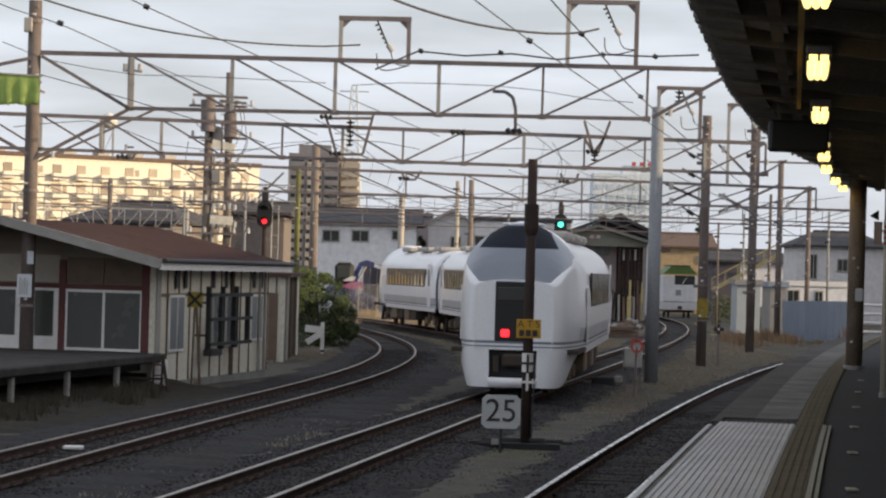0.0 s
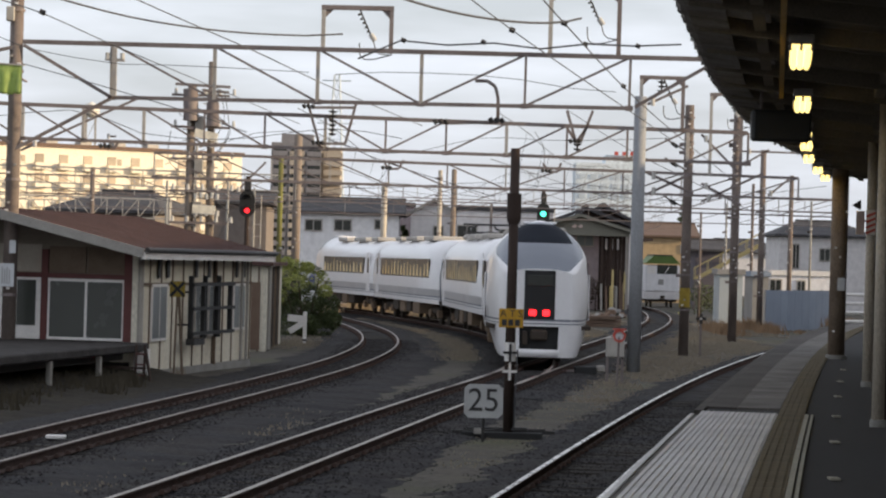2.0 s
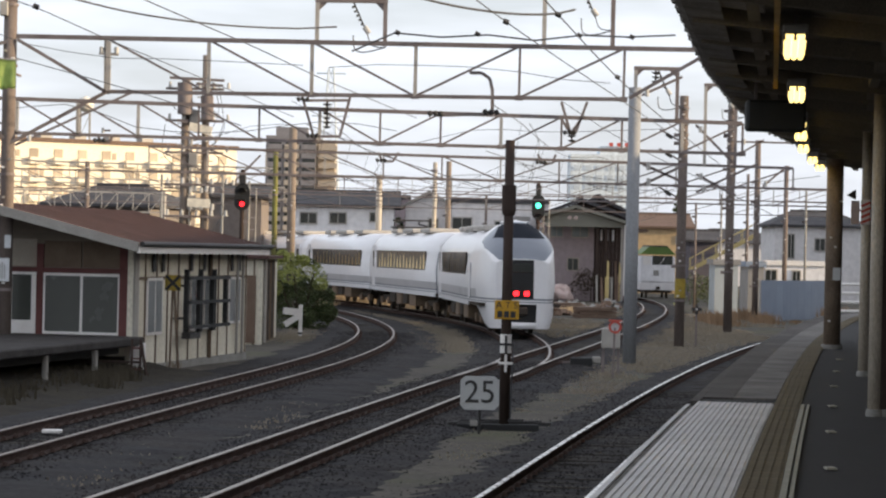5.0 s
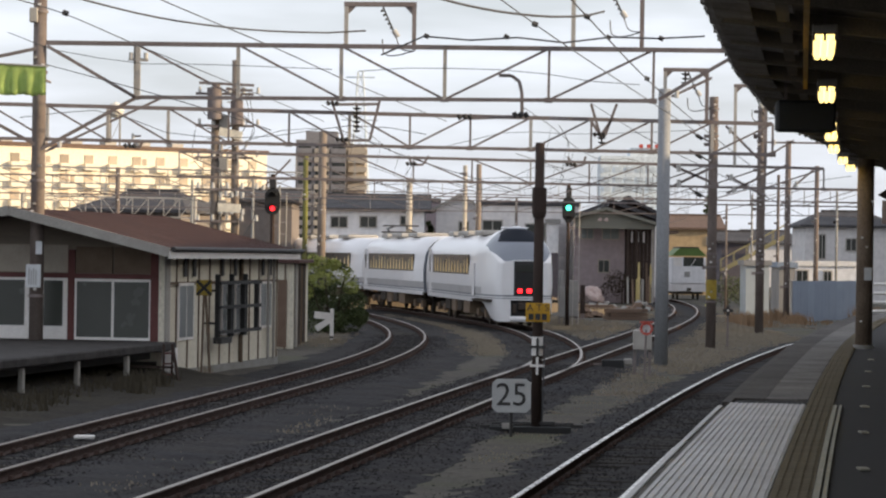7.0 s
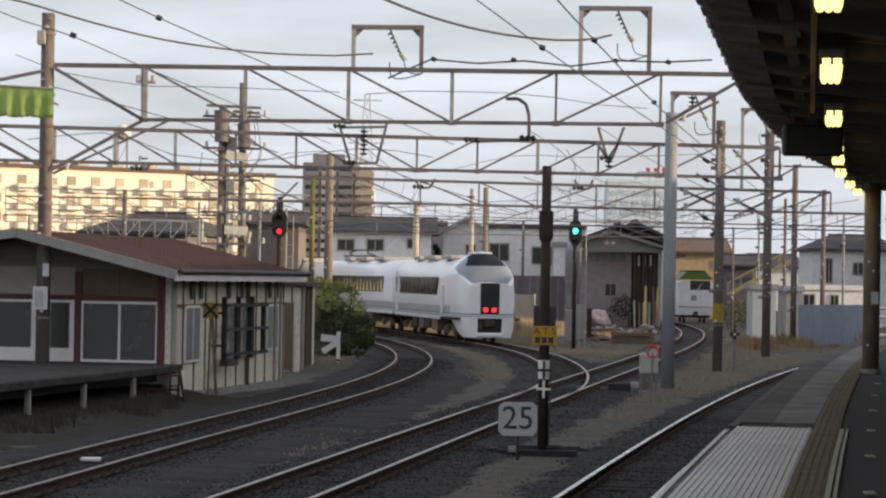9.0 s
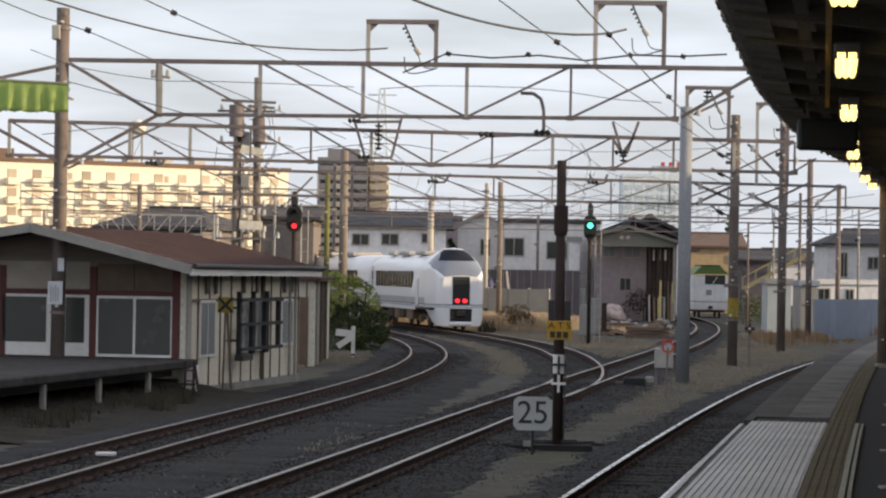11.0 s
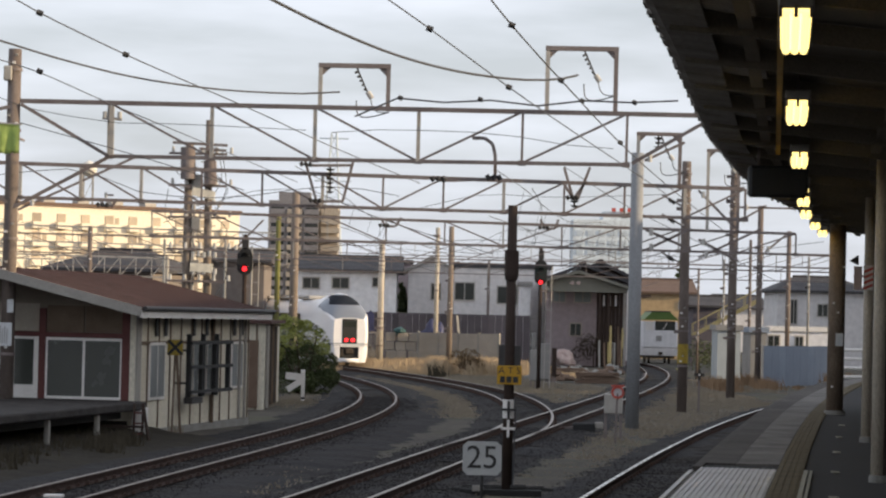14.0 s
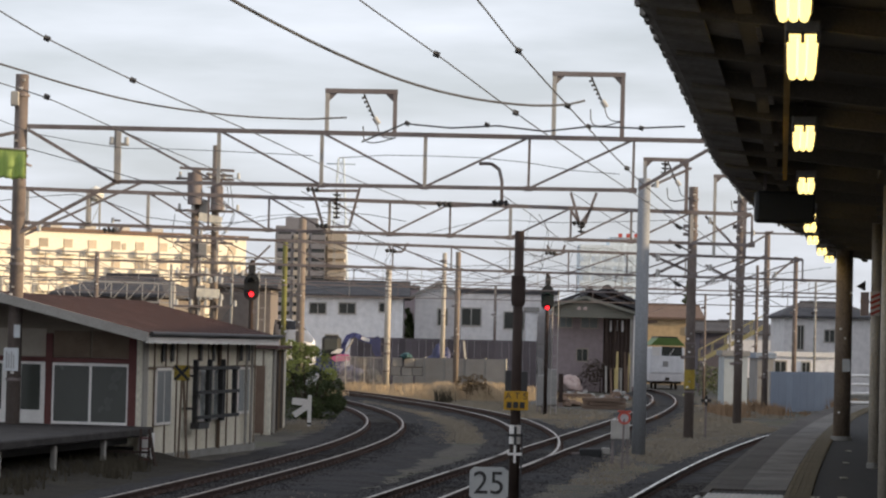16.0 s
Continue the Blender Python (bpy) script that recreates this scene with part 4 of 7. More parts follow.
def pole_notices():
    t = thing("pole_notice", "white paper notice tied round the concrete pole", "notice", "notices on the pole", at=[-8.982, 63.8, 1.759])
    part("sheet", bx(-0.16, 0.16, -0.03, -0.01, 0, 0.5, bevel=0.004), M_PAPER, t)
    for i in range(4):
        part("print_line", bx(-0.1 + 0.05 * i, -0.08 + 0.05 * i, -0.038, -0.031, 0.06, 0.42 - 0.05 * (i % 2)), M_MESHFENCE, t)
    u = thing("pole_notice", "small white plate on the concrete pole", "notice", "notices on the pole", at=[-8.869, 63.8, 2.478])
    part("sheet", bx(-0.07, 0.07, -0.03, -0.01, 0, 0.28, bevel=0.004), M_PAPER, u)
    b = thing("pole_cabinet", "small grey switch box strapped to the pole", "box", at=[-9.075, 63.9, 7.473])
    part("case", bx(-0.08, 0.10, -0.1, 0.1, 0, 0.32, bevel=0.02), M_PALESTEEL, b)


pole_notices()


def green_net():
    t = thing("green_net_banner", "bright yellow-green netting banner hanging above the low platform", "banner", at=[-8.596, 62.5, 5.79])
    rng = random.Random(5)
    b, cols = bmesh.new(), []
    n = 64
    for k in range(n + 1):
        x = -2.6 + 2.6 * k / n
        top = 0.66 - x * 0.04
        low = 0.03 + 0.05 * noise.noise((x * 5, 1, 0)) + rng.uniform(0, 0.035)
        cols.append([b.verts.new((x, 0.05 * math.sin(x * 21) * (1 - j / 8) + 0.03 * noise.noise((x * 4, j, 2)), low + (top - low) * j / 8)) for j in range(9)])
    for c, d in zip(cols, cols[1:]):
        for j in range(8):
            b.faces.new((c[j], d[j], d[j + 1], c[j + 1]))
    bmesh.ops.solidify(b, geom=b.faces[:], thickness=0.012)
    part("net_cloth", b, M_GREENNET, t, "folded yellow-green net", smooth=True)
    part("bracket", br((-0.1, 0, 0.4), (-0.1, 1.45, 0.4), 0.04), M_STEEL, t)
    part("top_rope", br((-2.6, 0, 0.77), (0.05, 0, 0.66), 0.03), M_PALESTEEL, t)


green_net()


# ---- posts, signs and signals between the tracks ----
def letters(word, size, m, parent, at, material):
    cu = bpy.data.curves.new("lettering", "FONT")
    cu.body, cu.size, cu.extrude, cu.align_x, cu.align_y = word, size, 0.004, "CENTER", "CENTER"
    ob = new("lettering", cu)
    ob.parent, ob.matrix_basis = parent, Matrix.Translation(at) @ pose(0, 0, 0, 90, 0, 0) @ m
    cu.materials.append(material)
    return ob


def signal_post():
    f = (1.4, 47.35, -0.15)
    t = thing("signal_post", "dark brown steel post with a yellow plate and painted crosses", "post", at=f)
    h = 4.41 + 0.15
    part("shaft", tb((0, 0, -0.2), (0, 0, h), 0.085, 0.075, 16), M_POST, t, smooth=True)
    part("collar", tb((0, 0, h - 1.12), (0, 0, h - 0.72), 0.115, n=16), M_POST, t)
    part("collar", tb((0, 0, h - 1.2), (0, 0, h - 1.12), 0.095, 0.115, n=16), M_POST, t)
    part("base_plate", bx(-0.75, 0.55, -0.2, 0.25, -0.14, 0.03, bevel=0.01), M_BLACK, t)
    for a, b in (((-0.9, -0.1, 0.02), (0.6, 0.12, 0.06)), ((-0.7, 0.2, 0.05), (0.3, -0.12, 0.09)), ((-0.2, 0.0, 0.05), (0.75, 0.05, 0.03))):
        part("ground_rod", br(a, b, 0.05), M_DARK, t)
    part("white_clip", bx(-0.55, -0.38, -0.26, -0.2, 0.0, 0.09), M_FASCIA, t)
    z = 1.85
    plate = part("plate", bx(-0.195, 0.195, -0.125, -0.10, z - 0.15, z + 0.15, bevel=0.006), M_YELLOW, t, "yellow enamel plate with black lettering")
    letters("A T S", 0.155, Matrix.Identity(4), plate, (0, -0.127, z + 0.07), M_DARK)
    for i in range(3):
        part("print_block", bx(-0.15 + i * 0.105, -0.07 + i * 0.105, -0.134, -0.126, z - 0.12, z - 0.02), M_DARK, plate)
    for z2, m1 in ((1.3, M_DARK), (1.0, M_WHITE)):
        if m1 is M_DARK:
            part("paint_band", tb((0, 0, z2 - 0.14), (0, 0, z2 + 0.16), 0.09, n=16), M_WHITE, t)
        part("cross_mark", bx(-0.115, 0.115, -0.11, -0.088, z2 - 0.02, z2 + 0.02), m1, t)
        part("cross_mark", bx(-0.02, 0.02, -0.112, -0.09, z2 - 0.14, z2 + 0.14), m1, t)
    part("cable", tb((0.12, -0.02, 1.35), (0.09, -0.05, 0.0), 0.012, n=6), M_WIRE, t)


signal_post()


def speed_sign():
    t = thing("speed_sign", "grey-white speed limit board reading 25 on a short post", "sign", at=(0.97, 45.96, -0.15))
    part("post", tb((0, 0, -0.2), (0, 0, 0.5), 0.025, n=10), M_DARK, t)
    z0, z1, w, c = 0.32, 0.84, 0.30, 0.07
    b = prism(bmesh.new(), [(-w + c, z0), (w - c, z0), (w, z0 + c), (w, z1 - c), (w - c, z1), (-w + c, z1), (-w, z1 - c), (-w, z0 + c)], -0.05, -0.03)
    board = part("board", b, mat("board_white", (0.50, 0.50, 0.49), 0.6, scale=3, amount=0.4), t)
    letters("25", 0.50, Matrix.Identity(4), board, (0, -0.053, (z0 + z1) / 2), M_DARK)
    part("cross_foot", bx(-0.35, 0.35, -0.04, 0.04, -0.13, -0.07, bevel=0.01), M_MESHFENCE, t)


speed_sign()


def stop_disc():
    t = thing("disc_sign", "small round red and white disc sign on a post", "sign", at=(4.47, 67.92, -0.15))
    part("post", tb((0, 0, -0.1), (0.03, 0, 1.1), 0.025, n=8), M_STEEL, t)
    z = 1.12
    for i in range(8):
        a = i * math.pi / 4
        part("red_ring", br((0.03 + 0.13 * math.cos(a), -0.04, z + 0.13 * math.sin(a)), (0.03 + 0.13 * math.cos(a + 0.79), -0.04, z + 0.13 * math.sin(a + 0.79)), 0.02, 0.05), M_RED, t)
    part("disc", tb((0.03, -0.01, z), (0.03, 0.0, z), 0.12, n=20), M_PAPER, t)
    part("red_bar", bx(-0.12, 0.18, -0.05, -0.03, z + 0.13, z + 0.17), M_RED, t)
    b = thing("relay_cabinet", "pale grey trackside cabinet on two legs", "cabinet", at=(4.68, 71.27, -0.15))
    part("case", bx(-0.26, 0.18, 0, 0.25, 0.52, 1.0, bevel=0.02), M_PALESTEEL, b)
    for x in (-0.22, 0.14):
        part("leg", bx(x - 0.03, x + 0.03, 0.1, 0.16, -0.1, 0.52), M_STEEL, b)


stop_disc()


def arrow_marker():
    t = thing("arrow_marker", "white wooden arrow-shaped track marker", "marker", at=[-3.804, 95.432, -0.15])
    part("post", bx(-0.06, 0.06, -0.05, 0.05, -0.1, 0.95, bevel=0.01), M_WHITE, t)
    part("arm", br((0.05, -0.07, 0.70), (-0.56, -0.07, 0.755), 0.03, 0.22), M_WHITE, t)
    part("arm", br((-0.02, -0.09, 0.62), (-0.5, -0.09, 0.30), 0.03, 0.19), M_WHITE, t)
    part("band", bx(-0.064, 0.064, -0.054, 0.054, 0.0, 0.07), M_DARK, t)


arrow_marker()


def railway_signal(foot, z_lamp, label, green):
    """A tall-hooded colour light; an added sliding plate shows one lamp at a time."""
    t = thing("railway_signal", label, "signal", "colour light signals", at=foot)
    z = z_lamp - foot[2]
    part("mast", tb((0, 0.1, -0.2), (0, 0.1, z + 1.1), 0.075, n=12), M_POST, t, smooth=True)
    zc = z - 0.05
    red_z, low = (z - 0.27, z - 0.36) if green else (z - 0.03, z - 0.24)
    outline = [(0.25 * math.cos(radians(a)), z + 0.38 + 0.25 * math.sin(radians(a))) for a in range(0, 181, 15)]
    outline += [(0.25 * math.cos(radians(a)), low + 0.25 + 0.25 * math.sin(radians(a))) for a in range(180, 361, 15)]
    b = prism(bmesh.new(), outline, -0.02, 0.1)
    part("head", b, M_BLACK, t, "black rounded backboard")
    part("red_lamp", tb((0, -0.06, red_z), (0, -0.03, red_z), 0.08, n=20), M_REDLAMP, t, "red signal lamp")
    if green:
        part("green_lamp", tb((0, -0.06, z + 0.19), (0, -0.03, z + 0.19), 0.105, n=20), M_GREENLAMP, t, "green signal lamp")
    for dz in (red_z - z, 0.19 if green else 0.36):
        h = bmesh.new()
        for k in range(7):
            a0, a1 = radians(10 + k * 22.8), radians(10 + (k + 1) * 22.8)
            bar(h, (0.15 * math.cos(a0), -0.14, z + dz + 0.15 * math.sin(a0)), (0.15 * math.cos(a1), -0.14, z + dz + 0.15 * math.sin(a1)), 0.22, 0.012)
        part("hood", h, M_BLACK, t)
    part("upper_box", bx(-0.10, 0.12, -0.05, 0.1, z + 0.62, z + 1.0, bevel=0.02), M_DARK, t)
    part("mount_arm", bx(-0.03, 0.2, 0.05, 0.15, zc - 0.6, zc - 0.5), M_STEEL, t)
    part("ladder_stile", tb((0.22, 0.2, -0.1), (0.22, 0.2, z + 0.5), 0.02, n=6), M_PALESTEEL, t)
    part("ladder_stile", tb((0.45, 0.2, -0.1), (0.45, 0.2, z + 0.5), 0.02, n=6), M_PALESTEEL, t)
    for i in range(10):
        part("rung", br((0.22, 0.2, 0.3 + i * z / 11), (0.45, 0.2, 0.3 + i * z / 11), 0.02), M_PALESTEEL, t)
    return t


railway_signal((*[-5.866, 97], -0.2), 4.057, "railway signal showing red in a black hood", False)
main_signal = railway_signal((*[4.656, 118], -0.2), 4.346, "railway signal changing from green to red", True)
# added plate that slides over whichever lamp should be dark
shutter = part("shutter", bx(-0.125, 0.125, -0.076, -0.066, -0.125, 0.125, bevel=0.004), M_BLACK, main_signal, "black plate added to hide the lamp that is off")
SIGNAL_Z = 4.346 + 0.2



# ---- the train ----
CAR_LENGTH, CAR_PITCH = 19.3, 20.0


def section(half, top, belly, power=0.75, dome=0.95):
    """Right half of a rounded body section from the sill up to the crown, as (x, z)."""
    sill, shoulder = 0.98, top - dome
    pts = [(half * 0.965, sill), (half * 0.995, sill + 0.45), (half, belly), (half * 0.985, shoulder * 0.5 + belly * 0.5), (half * 0.955, shoulder)]
    for i in range(1, 25):
        a = radians(90 * i / 24)
        pts.append((half * 0.955 * math.cos(a) ** power if i < 24 else 0.0, shoulder + dome * math.sin(a) ** 1.15))
    return pts


CAB_AT, CAB_POWER, CAB_DOME = (0, 0.6, 1.4, 2.2, 3.2, 4.8), (0.75, 0.95, 1.25, 1.3, 1.1, 0.75), (0.16, 0.5, 0.9, 1.1, 1.05, 0.95)


def hull(stations):
    """Grid of points along the car from stations of (y, half width, crown height)."""
    rows = []
    for y, half, top in stations:
        d = y + CAR_LENGTH / 2
        power, dome = (float(np.interp(d, CAB_AT, CAB_POWER)), float(np.interp(d, CAB_AT, CAB_DOME))) if stations[0][2] < 3 else (0.75, 0.95)
        right = section(half, top, float(np.interp(d, (0, 5.5), (1.5, 1.9))) if stations[0][2] < 3 else 1.9, power, dome)
        ring = right + [(-x, z) for x, z in right[-2::-1]]
        rows.append([Vector((x, y, z)) for x, z in ring])
    return rows


def hull_parts(rows, choose, cuts=()):
    """One mesh for each name that choose() gives the faces, cut clean along the planes."""
    whole, seen = bmesh.new(), {}
    for r, q in zip(rows, rows[1:]):
        for i in range(len(r) - 1):
            vs = []
            for v in (r[i], r[i + 1], q[i + 1], q[i]):
                key = (round(v.x, 4), round(v.y, 4), round(v.z, 4))
                if key not in seen:
                    seen[key] = whole.verts.new(v)
                if seen[key] not in vs:
                    vs.append(seen[key])
            if len(vs) > 2:
                whole.faces.new(vs)
    for at, normal in cuts:
        bmesh.ops.bisect_plane(whole, geom=whole.verts[:] + whole.edges[:] + whole.faces[:], dist=1e-5, plane_co=at, plane_no=normal)
    bmesh.ops.recalc_face_normals(whole, faces=whole.faces)
    meshes = {}
    for f in whole.faces:
        bm, known = meshes.setdefault(choose(f.calc_center_median()), (bmesh.new(), {}))
        vs = []
        for v in f.verts:
            if v not in known:
                known[v] = bm.verts.new(v.co)
            vs.append(known[v])
        bm.faces.new(vs)
    whole.free()
    return {k: bm for k, (bm, _) in meshes.items()}


def bogie(car, y):
    t = part("bogie", bx(-1.0, 1.0, y - 1.2, y + 1.2, 0.45, 0.68, bevel=0.05), M_UNDER, car, "dark bogie frame")
    for dy in (-1.05, 1.05):
        part("axle", tb((-0.7, y + dy, 0.43), (0.7, y + dy, 0.43), 0.08), M_UNDER, t)
        for x in (-0.566, 0.566):
            part("wheel", tb((x - 0.06, y + dy, 0.43), (x + 0.06, y + dy, 0.43), 0.43, n=24), M_UNDER, t)
            part("axle_box", bx(x * 1.75 - 0.1, x * 1.75 + 0.1, y + dy - 0.2, y + dy + 0.2, 0.3, 0.6, bevel=0.03), M_UNDERBOX, t)
        part("coil_spring", tb((0.98, y + dy * 0.5, 0.5), (0.98, y + dy * 0.5, 0.85), 0.09, n=10), M_UNDERBOX, t)


def train_car(label, nose):
    """A 19 m coach; nose: a driver's cab at its rear (-y) end."""
    car = thing("train_car", label, "train car", "cars of the train")
    h = CAR_LENGTH / 2
    if nose:
        tail = [(-h + d, w - 0.05 - 0.23 * (1 - d / 4.2), z) for d, w, z in ((0.0, 1.02, 2.44), (0.02, 1.10, 2.455), (0.06, 1.18, 2.49), (0.16, 1.27, 2.60), (0.35, 1.325, 2.81), (0.6, 1.36, 3.03), (0.9, 1.39, 3.24), (1.2, 1.41, 3.43), (1.45, 1.425, 3.56), (1.75, 1.435, 3.65), (2.2, 1.445, 3.695), (3.0, 1.45, 3.66), (3.6, 1.45, 3.56), (4.2, 1.45, 3.42))]
        ds, ws, zs = zip(*tail)
        tail = [(y, float(np.interp(y, ds, ws)), float(np.interp(y, ds, zs))) for y in np.r_[ds[0], ds[0] + 0.02, ds[0] + 0.06, np.arange(ds[0] + 0.11, ds[-1], 0.07), ds[-1]].tolist()]
    else:
        tail = [(-h, 1.33, 3.33), (-h + 0.06, 1.40, 3.40)]
    stations = tail + [(-h + 6 + i, 1.40, 3.40) for i in range(0, 13)] + [(h - 0.06, 1.40, 3.40), (h, 1.33, 3.33)]

    def choose(c):
        d = c.y + h
        if nose and d < 4.3:
            if 3.10 < c.z < 3.59 and d < 2.3 and abs(c.x) < 0.84 - (c.z - 3.10) * 0.60:
                return "windscreen"
            if 2.39 < c.z < 3.64 and d < 2.3 and abs(c.x) < min(0.74 + c.z - 2.39, 1.12):
                return "cab_mask"
        if 1.035 < c.z < 1.065 or 1.115 < c.z < 1.165:
            return "waist_line"
        return "roof" if c.z > 3.2 else "band" if 1.18 < c.z < 1.42 and not (nose and d < 2.3) else "body"
    cuts = [((0, 0, z), (0, 0, 1)) for z in (1.035, 1.065, 1.115, 1.165)]
    if nose:
        cuts += [((0, 0, z), (0, 0, 1)) for z in (2.39, 3.10, 3.59, 3.64)] + [((0, -h + 2.3, 0), (0, 1, 0))]
        for s in (-1, 1):
            cuts += [((s * 0.74, 0, 2.39), (s, 0, -1.0)), ((s * 1.12, 0, 0), (1, 0, 0)), ((s * 0.84, 0, 3.10), (s, 0, 0.60))]
    made = hull_parts(hull(stations), choose, cuts)
    looks = {"body": (M_TRAIN, "glossy silver-white body side"), "roof": (M_TRAIN, "pale roof"), "band": (M_TRAINBAND, "warm grey lower band"),
             "cab_mask": (M_TRAINGREY, "slate grey cab surround"), "windscreen": (M_TRAINGLASS, "dark raked windscreen"), "waist_line": (M_TRAINGREY, "dark double waist line")}
    for key, bm in made.items():
        part(key, bm, looks[key][0], car, looks[key][1], smooth=True)
    # floor, ends and skirts
    part("floor_pan", bx(-1.33, 1.33, -h + (0.6 if nose else 0.03), h - 0.03, 0.9, 1.0), M_UNDER, car)
    end = section(1.33, 3.33, 1.9)
    ring = end + [(-x, z) for x, z in end[-2::-1]]
    part("end_wall", prism(bmesh.new(), ring, h - 0.03, h - 0.005), M_TRAINGREY, car)
    part("gangway", bx(-0.55, 0.55, h, h + 0.33, 1.0, 3.0, bevel=0.05), M_UNDER, car, "dark gangway bellows")
    if not nose:
        part("end_wall", prism(bmesh.new(), ring, -h + 0.005, -h + 0.03), M_TRAINGREY, car)
        part("gangway", bx(-0.55, 0.55, -h - 0.33, -h, 1.0, 3.0, bevel=0.05), M_UNDER, car)
    first = -h + (4.6 if nose else 1.9)
    for side in (-1, 1):
        part("side_skirt", bx(side * 1.31 - 0.03, side * 1.31 + 0.03, first if nose else -h + 0.15, h - 0.15, 0.86, 1.0), M_TRAIN, car)
        y0, y1 = first + 0.5, h - 2.6
        w = part("window_band", bx(side * 1.387 - 0.02, side * 1.387 + 0.02, y0, y1, 1.86, 2.62, bevel=0.012), M_TRAINWIN, car, "long bronze-tinted side window")
        rng = random.Random(7 + side)
        n = int((y1 - y0) / 0.95)
        for i in range(n):
            yy = y0 + 0.1 + i * (y1 - y0 - 0.2) / n
            hh = rng.uniform(0.36, 0.62)
            wd = rng.uniform(0.34, 0.60)
            cb = bmesh.new()
            a = [cb.verts.new(v) for v in ((side * 1.411, yy, 1.92), (side * 1.411, yy + wd, 1.92), (side * 1.411, yy + wd * 0.62, 1.92 + hh), (side * 1.411, yy + wd * 0.28, 1.92 + hh))]
            cb.faces.new(a)
            bmesh.ops.solidify(cb, geom=cb.faces[:], thickness=0.006)
            part("seat_back", cb, M_CURTAIN, w, "cream seat cover, brightened for light through the windows")
        part("door", bx(side * 1.385 - 0.016, side * 1.385 + 0.016, h - 1.9, h - 1.05, 1.05, 2.85, bevel=0.01), M_TRAIN, car, "flush passenger door")
        part("door_window", bx(side * 1.39 - 0.018, side * 1.39 + 0.018, h - 1.68, h - 1.28, 1.9, 2.6, bevel=0.01), M_TRAINWIN, car)
    for i, (y, ln) in enumerate(((-2.9, 1.7), (-0.8, 1.2), (1.0, 1.4), (3.0, 1.5))):
        for side in (-1, 1):
            part("equipment_box", bx(side * 0.85 - 0.4, side * 0.85 + 0.4, y - ln / 2, y + ln / 2, 0.38 + 0.05 * (i % 2), 0.93, bevel=0.03), M_UNDERBOX if i % 2 == 0 else M_UNDER, car)
    for y in (-h + 3.0 + (0.6 if nose else 0), h - 3.0):
        bogie(car, y)
    for y, ln in ((-2.8, 2.4), (2.2, 3.0), (6.2, 1.6)):
        part("roof_unit", bx(-0.8, 0.8, y - ln / 2, y + ln / 2, 3.36, 3.56, bevel=0.06), M_PALESTEEL, car, "grey rooftop cooling unit")
    if nose:
        y = -h
        front = [(x, z) for x, z in section(0.84, 2.44, 1.5, 0.75, 0.16)]
        ring = front + [(-x, z) for x, z in front[-2::-1]]
        part("front_panel", prism(bmesh.new(), ring, y - 0.004, y + 0.03), M_TRAIN, car, "flat white front panel")
        part("nose_panel", bx(-0.39, 0.39, y - 0.03, y + 0.02, 1.16, 2.40, bevel=0.02), M_BLACK, car, "black lamp and display panel")
        part("display", bx(-0.34, 0.34, y - 0.042, y - 0.02, 2.0, 2.28, bevel=0.01), M_GLASS, car, "dull headmark display")
        for x in (-0.17, 0.17):
            part("tail_lamp", bx(x - 0.09, x + 0.09, y - 0.05, y - 0.025, 1.25, 1.405, bevel=0.03), M_REDLAMP, car, "lit red tail lamp")
        for z in (1.05, 1.14):
            part("front_stripe", bx(-0.80, 0.80, y - 0.010, y + 0.02, z - 0.015 - (z > 1.1) * 0.01, z + 0.015 + (z > 1.1) * 0.01), M_TRAINGREY, car)
        sk = bmesh.new()
        prism(sk, [(-0.52, 0.40), (0.52, 0.40), (0.50, 0.2), (-0.50, 0.2)], y + 0.0, y + 0.06)
        plan = [(0.50, 0.0, 0.2), (0.72, 0.01, 0.2), (0.88, 0.06, 0.2), (0.99, 0.18, 0.2), (1.07, 0.40, 0.21), (1.13, 0.75, 0.25), (1.19, 1.2, 0.36), (1.25, 1.8, 0.60), (1.30, 2.5, 0.90)]
        for side in (-1, 1):
            up = [sk.verts.new((side * a, y + d, 0.99)) for a, d, z in plan]
            mid = [sk.verts.new((side * a * 0.975, y + d + 0.01, (0.99 + z) / 2 - 0.05 * (z < 0.5))) for a, d, z in plan]
            dn = [sk.verts.new((side * a * (0.90 if a > 0.6 else 1.0), y + d + 0.03, z)) for a, d, z in plan]
            for ra, rb in ((up, mid), (mid, dn)):
                for q in range(len(plan) - 1):
                    sk.faces.new((ra[q], ra[q + 1], rb[q + 1], rb[q]))
        bmesh.ops.recalc_face_normals(sk, faces=sk.faces)
        part("snow_skirt", sk, M_TRAIN, car, "white rounded front skirt", smooth=True)
        part("coupler_recess", bx(-0.52, 0.52, y + 0.12, y + 0.3, 0.40, 1.0), M_BLACK, car)
        part("coupler", bx(-0.22, 0.22, y - 0.05, y + 0.3, 0.62, 0.90, bevel=0.05), M_UNDER, car, "dark tight-lock coupler")
        part("hose_box", bx(-0.42, -0.28, y + 0.02, y + 0.2, 0.5, 0.85, bevel=0.02), M_UNDER, car)
        part("cab_hatch", bx(-0.45, 0.45, y + 2.2, y + 3.3, 3.6, 3.66, bevel=0.03), M_TRAIN, car)
        for side in (-1, 1):
            part("cab_door", bx(side * 1.382 - 0.015, side * 1.382 + 0.015, y + 3.5, y + 4.2, 1.1, 2.3, bevel=0.01), M_TRAIN, car)
    return car


cars = [train_car("silver-white express car with grey cab and lit tail lamps", True)]
middle = train_car("silver-white express coach with bronze-tinted windows", False)
cars += [middle, copy_thing(middle, Matrix.Identity(4)), copy_thing(cars[0], Matrix.Identity(4))]



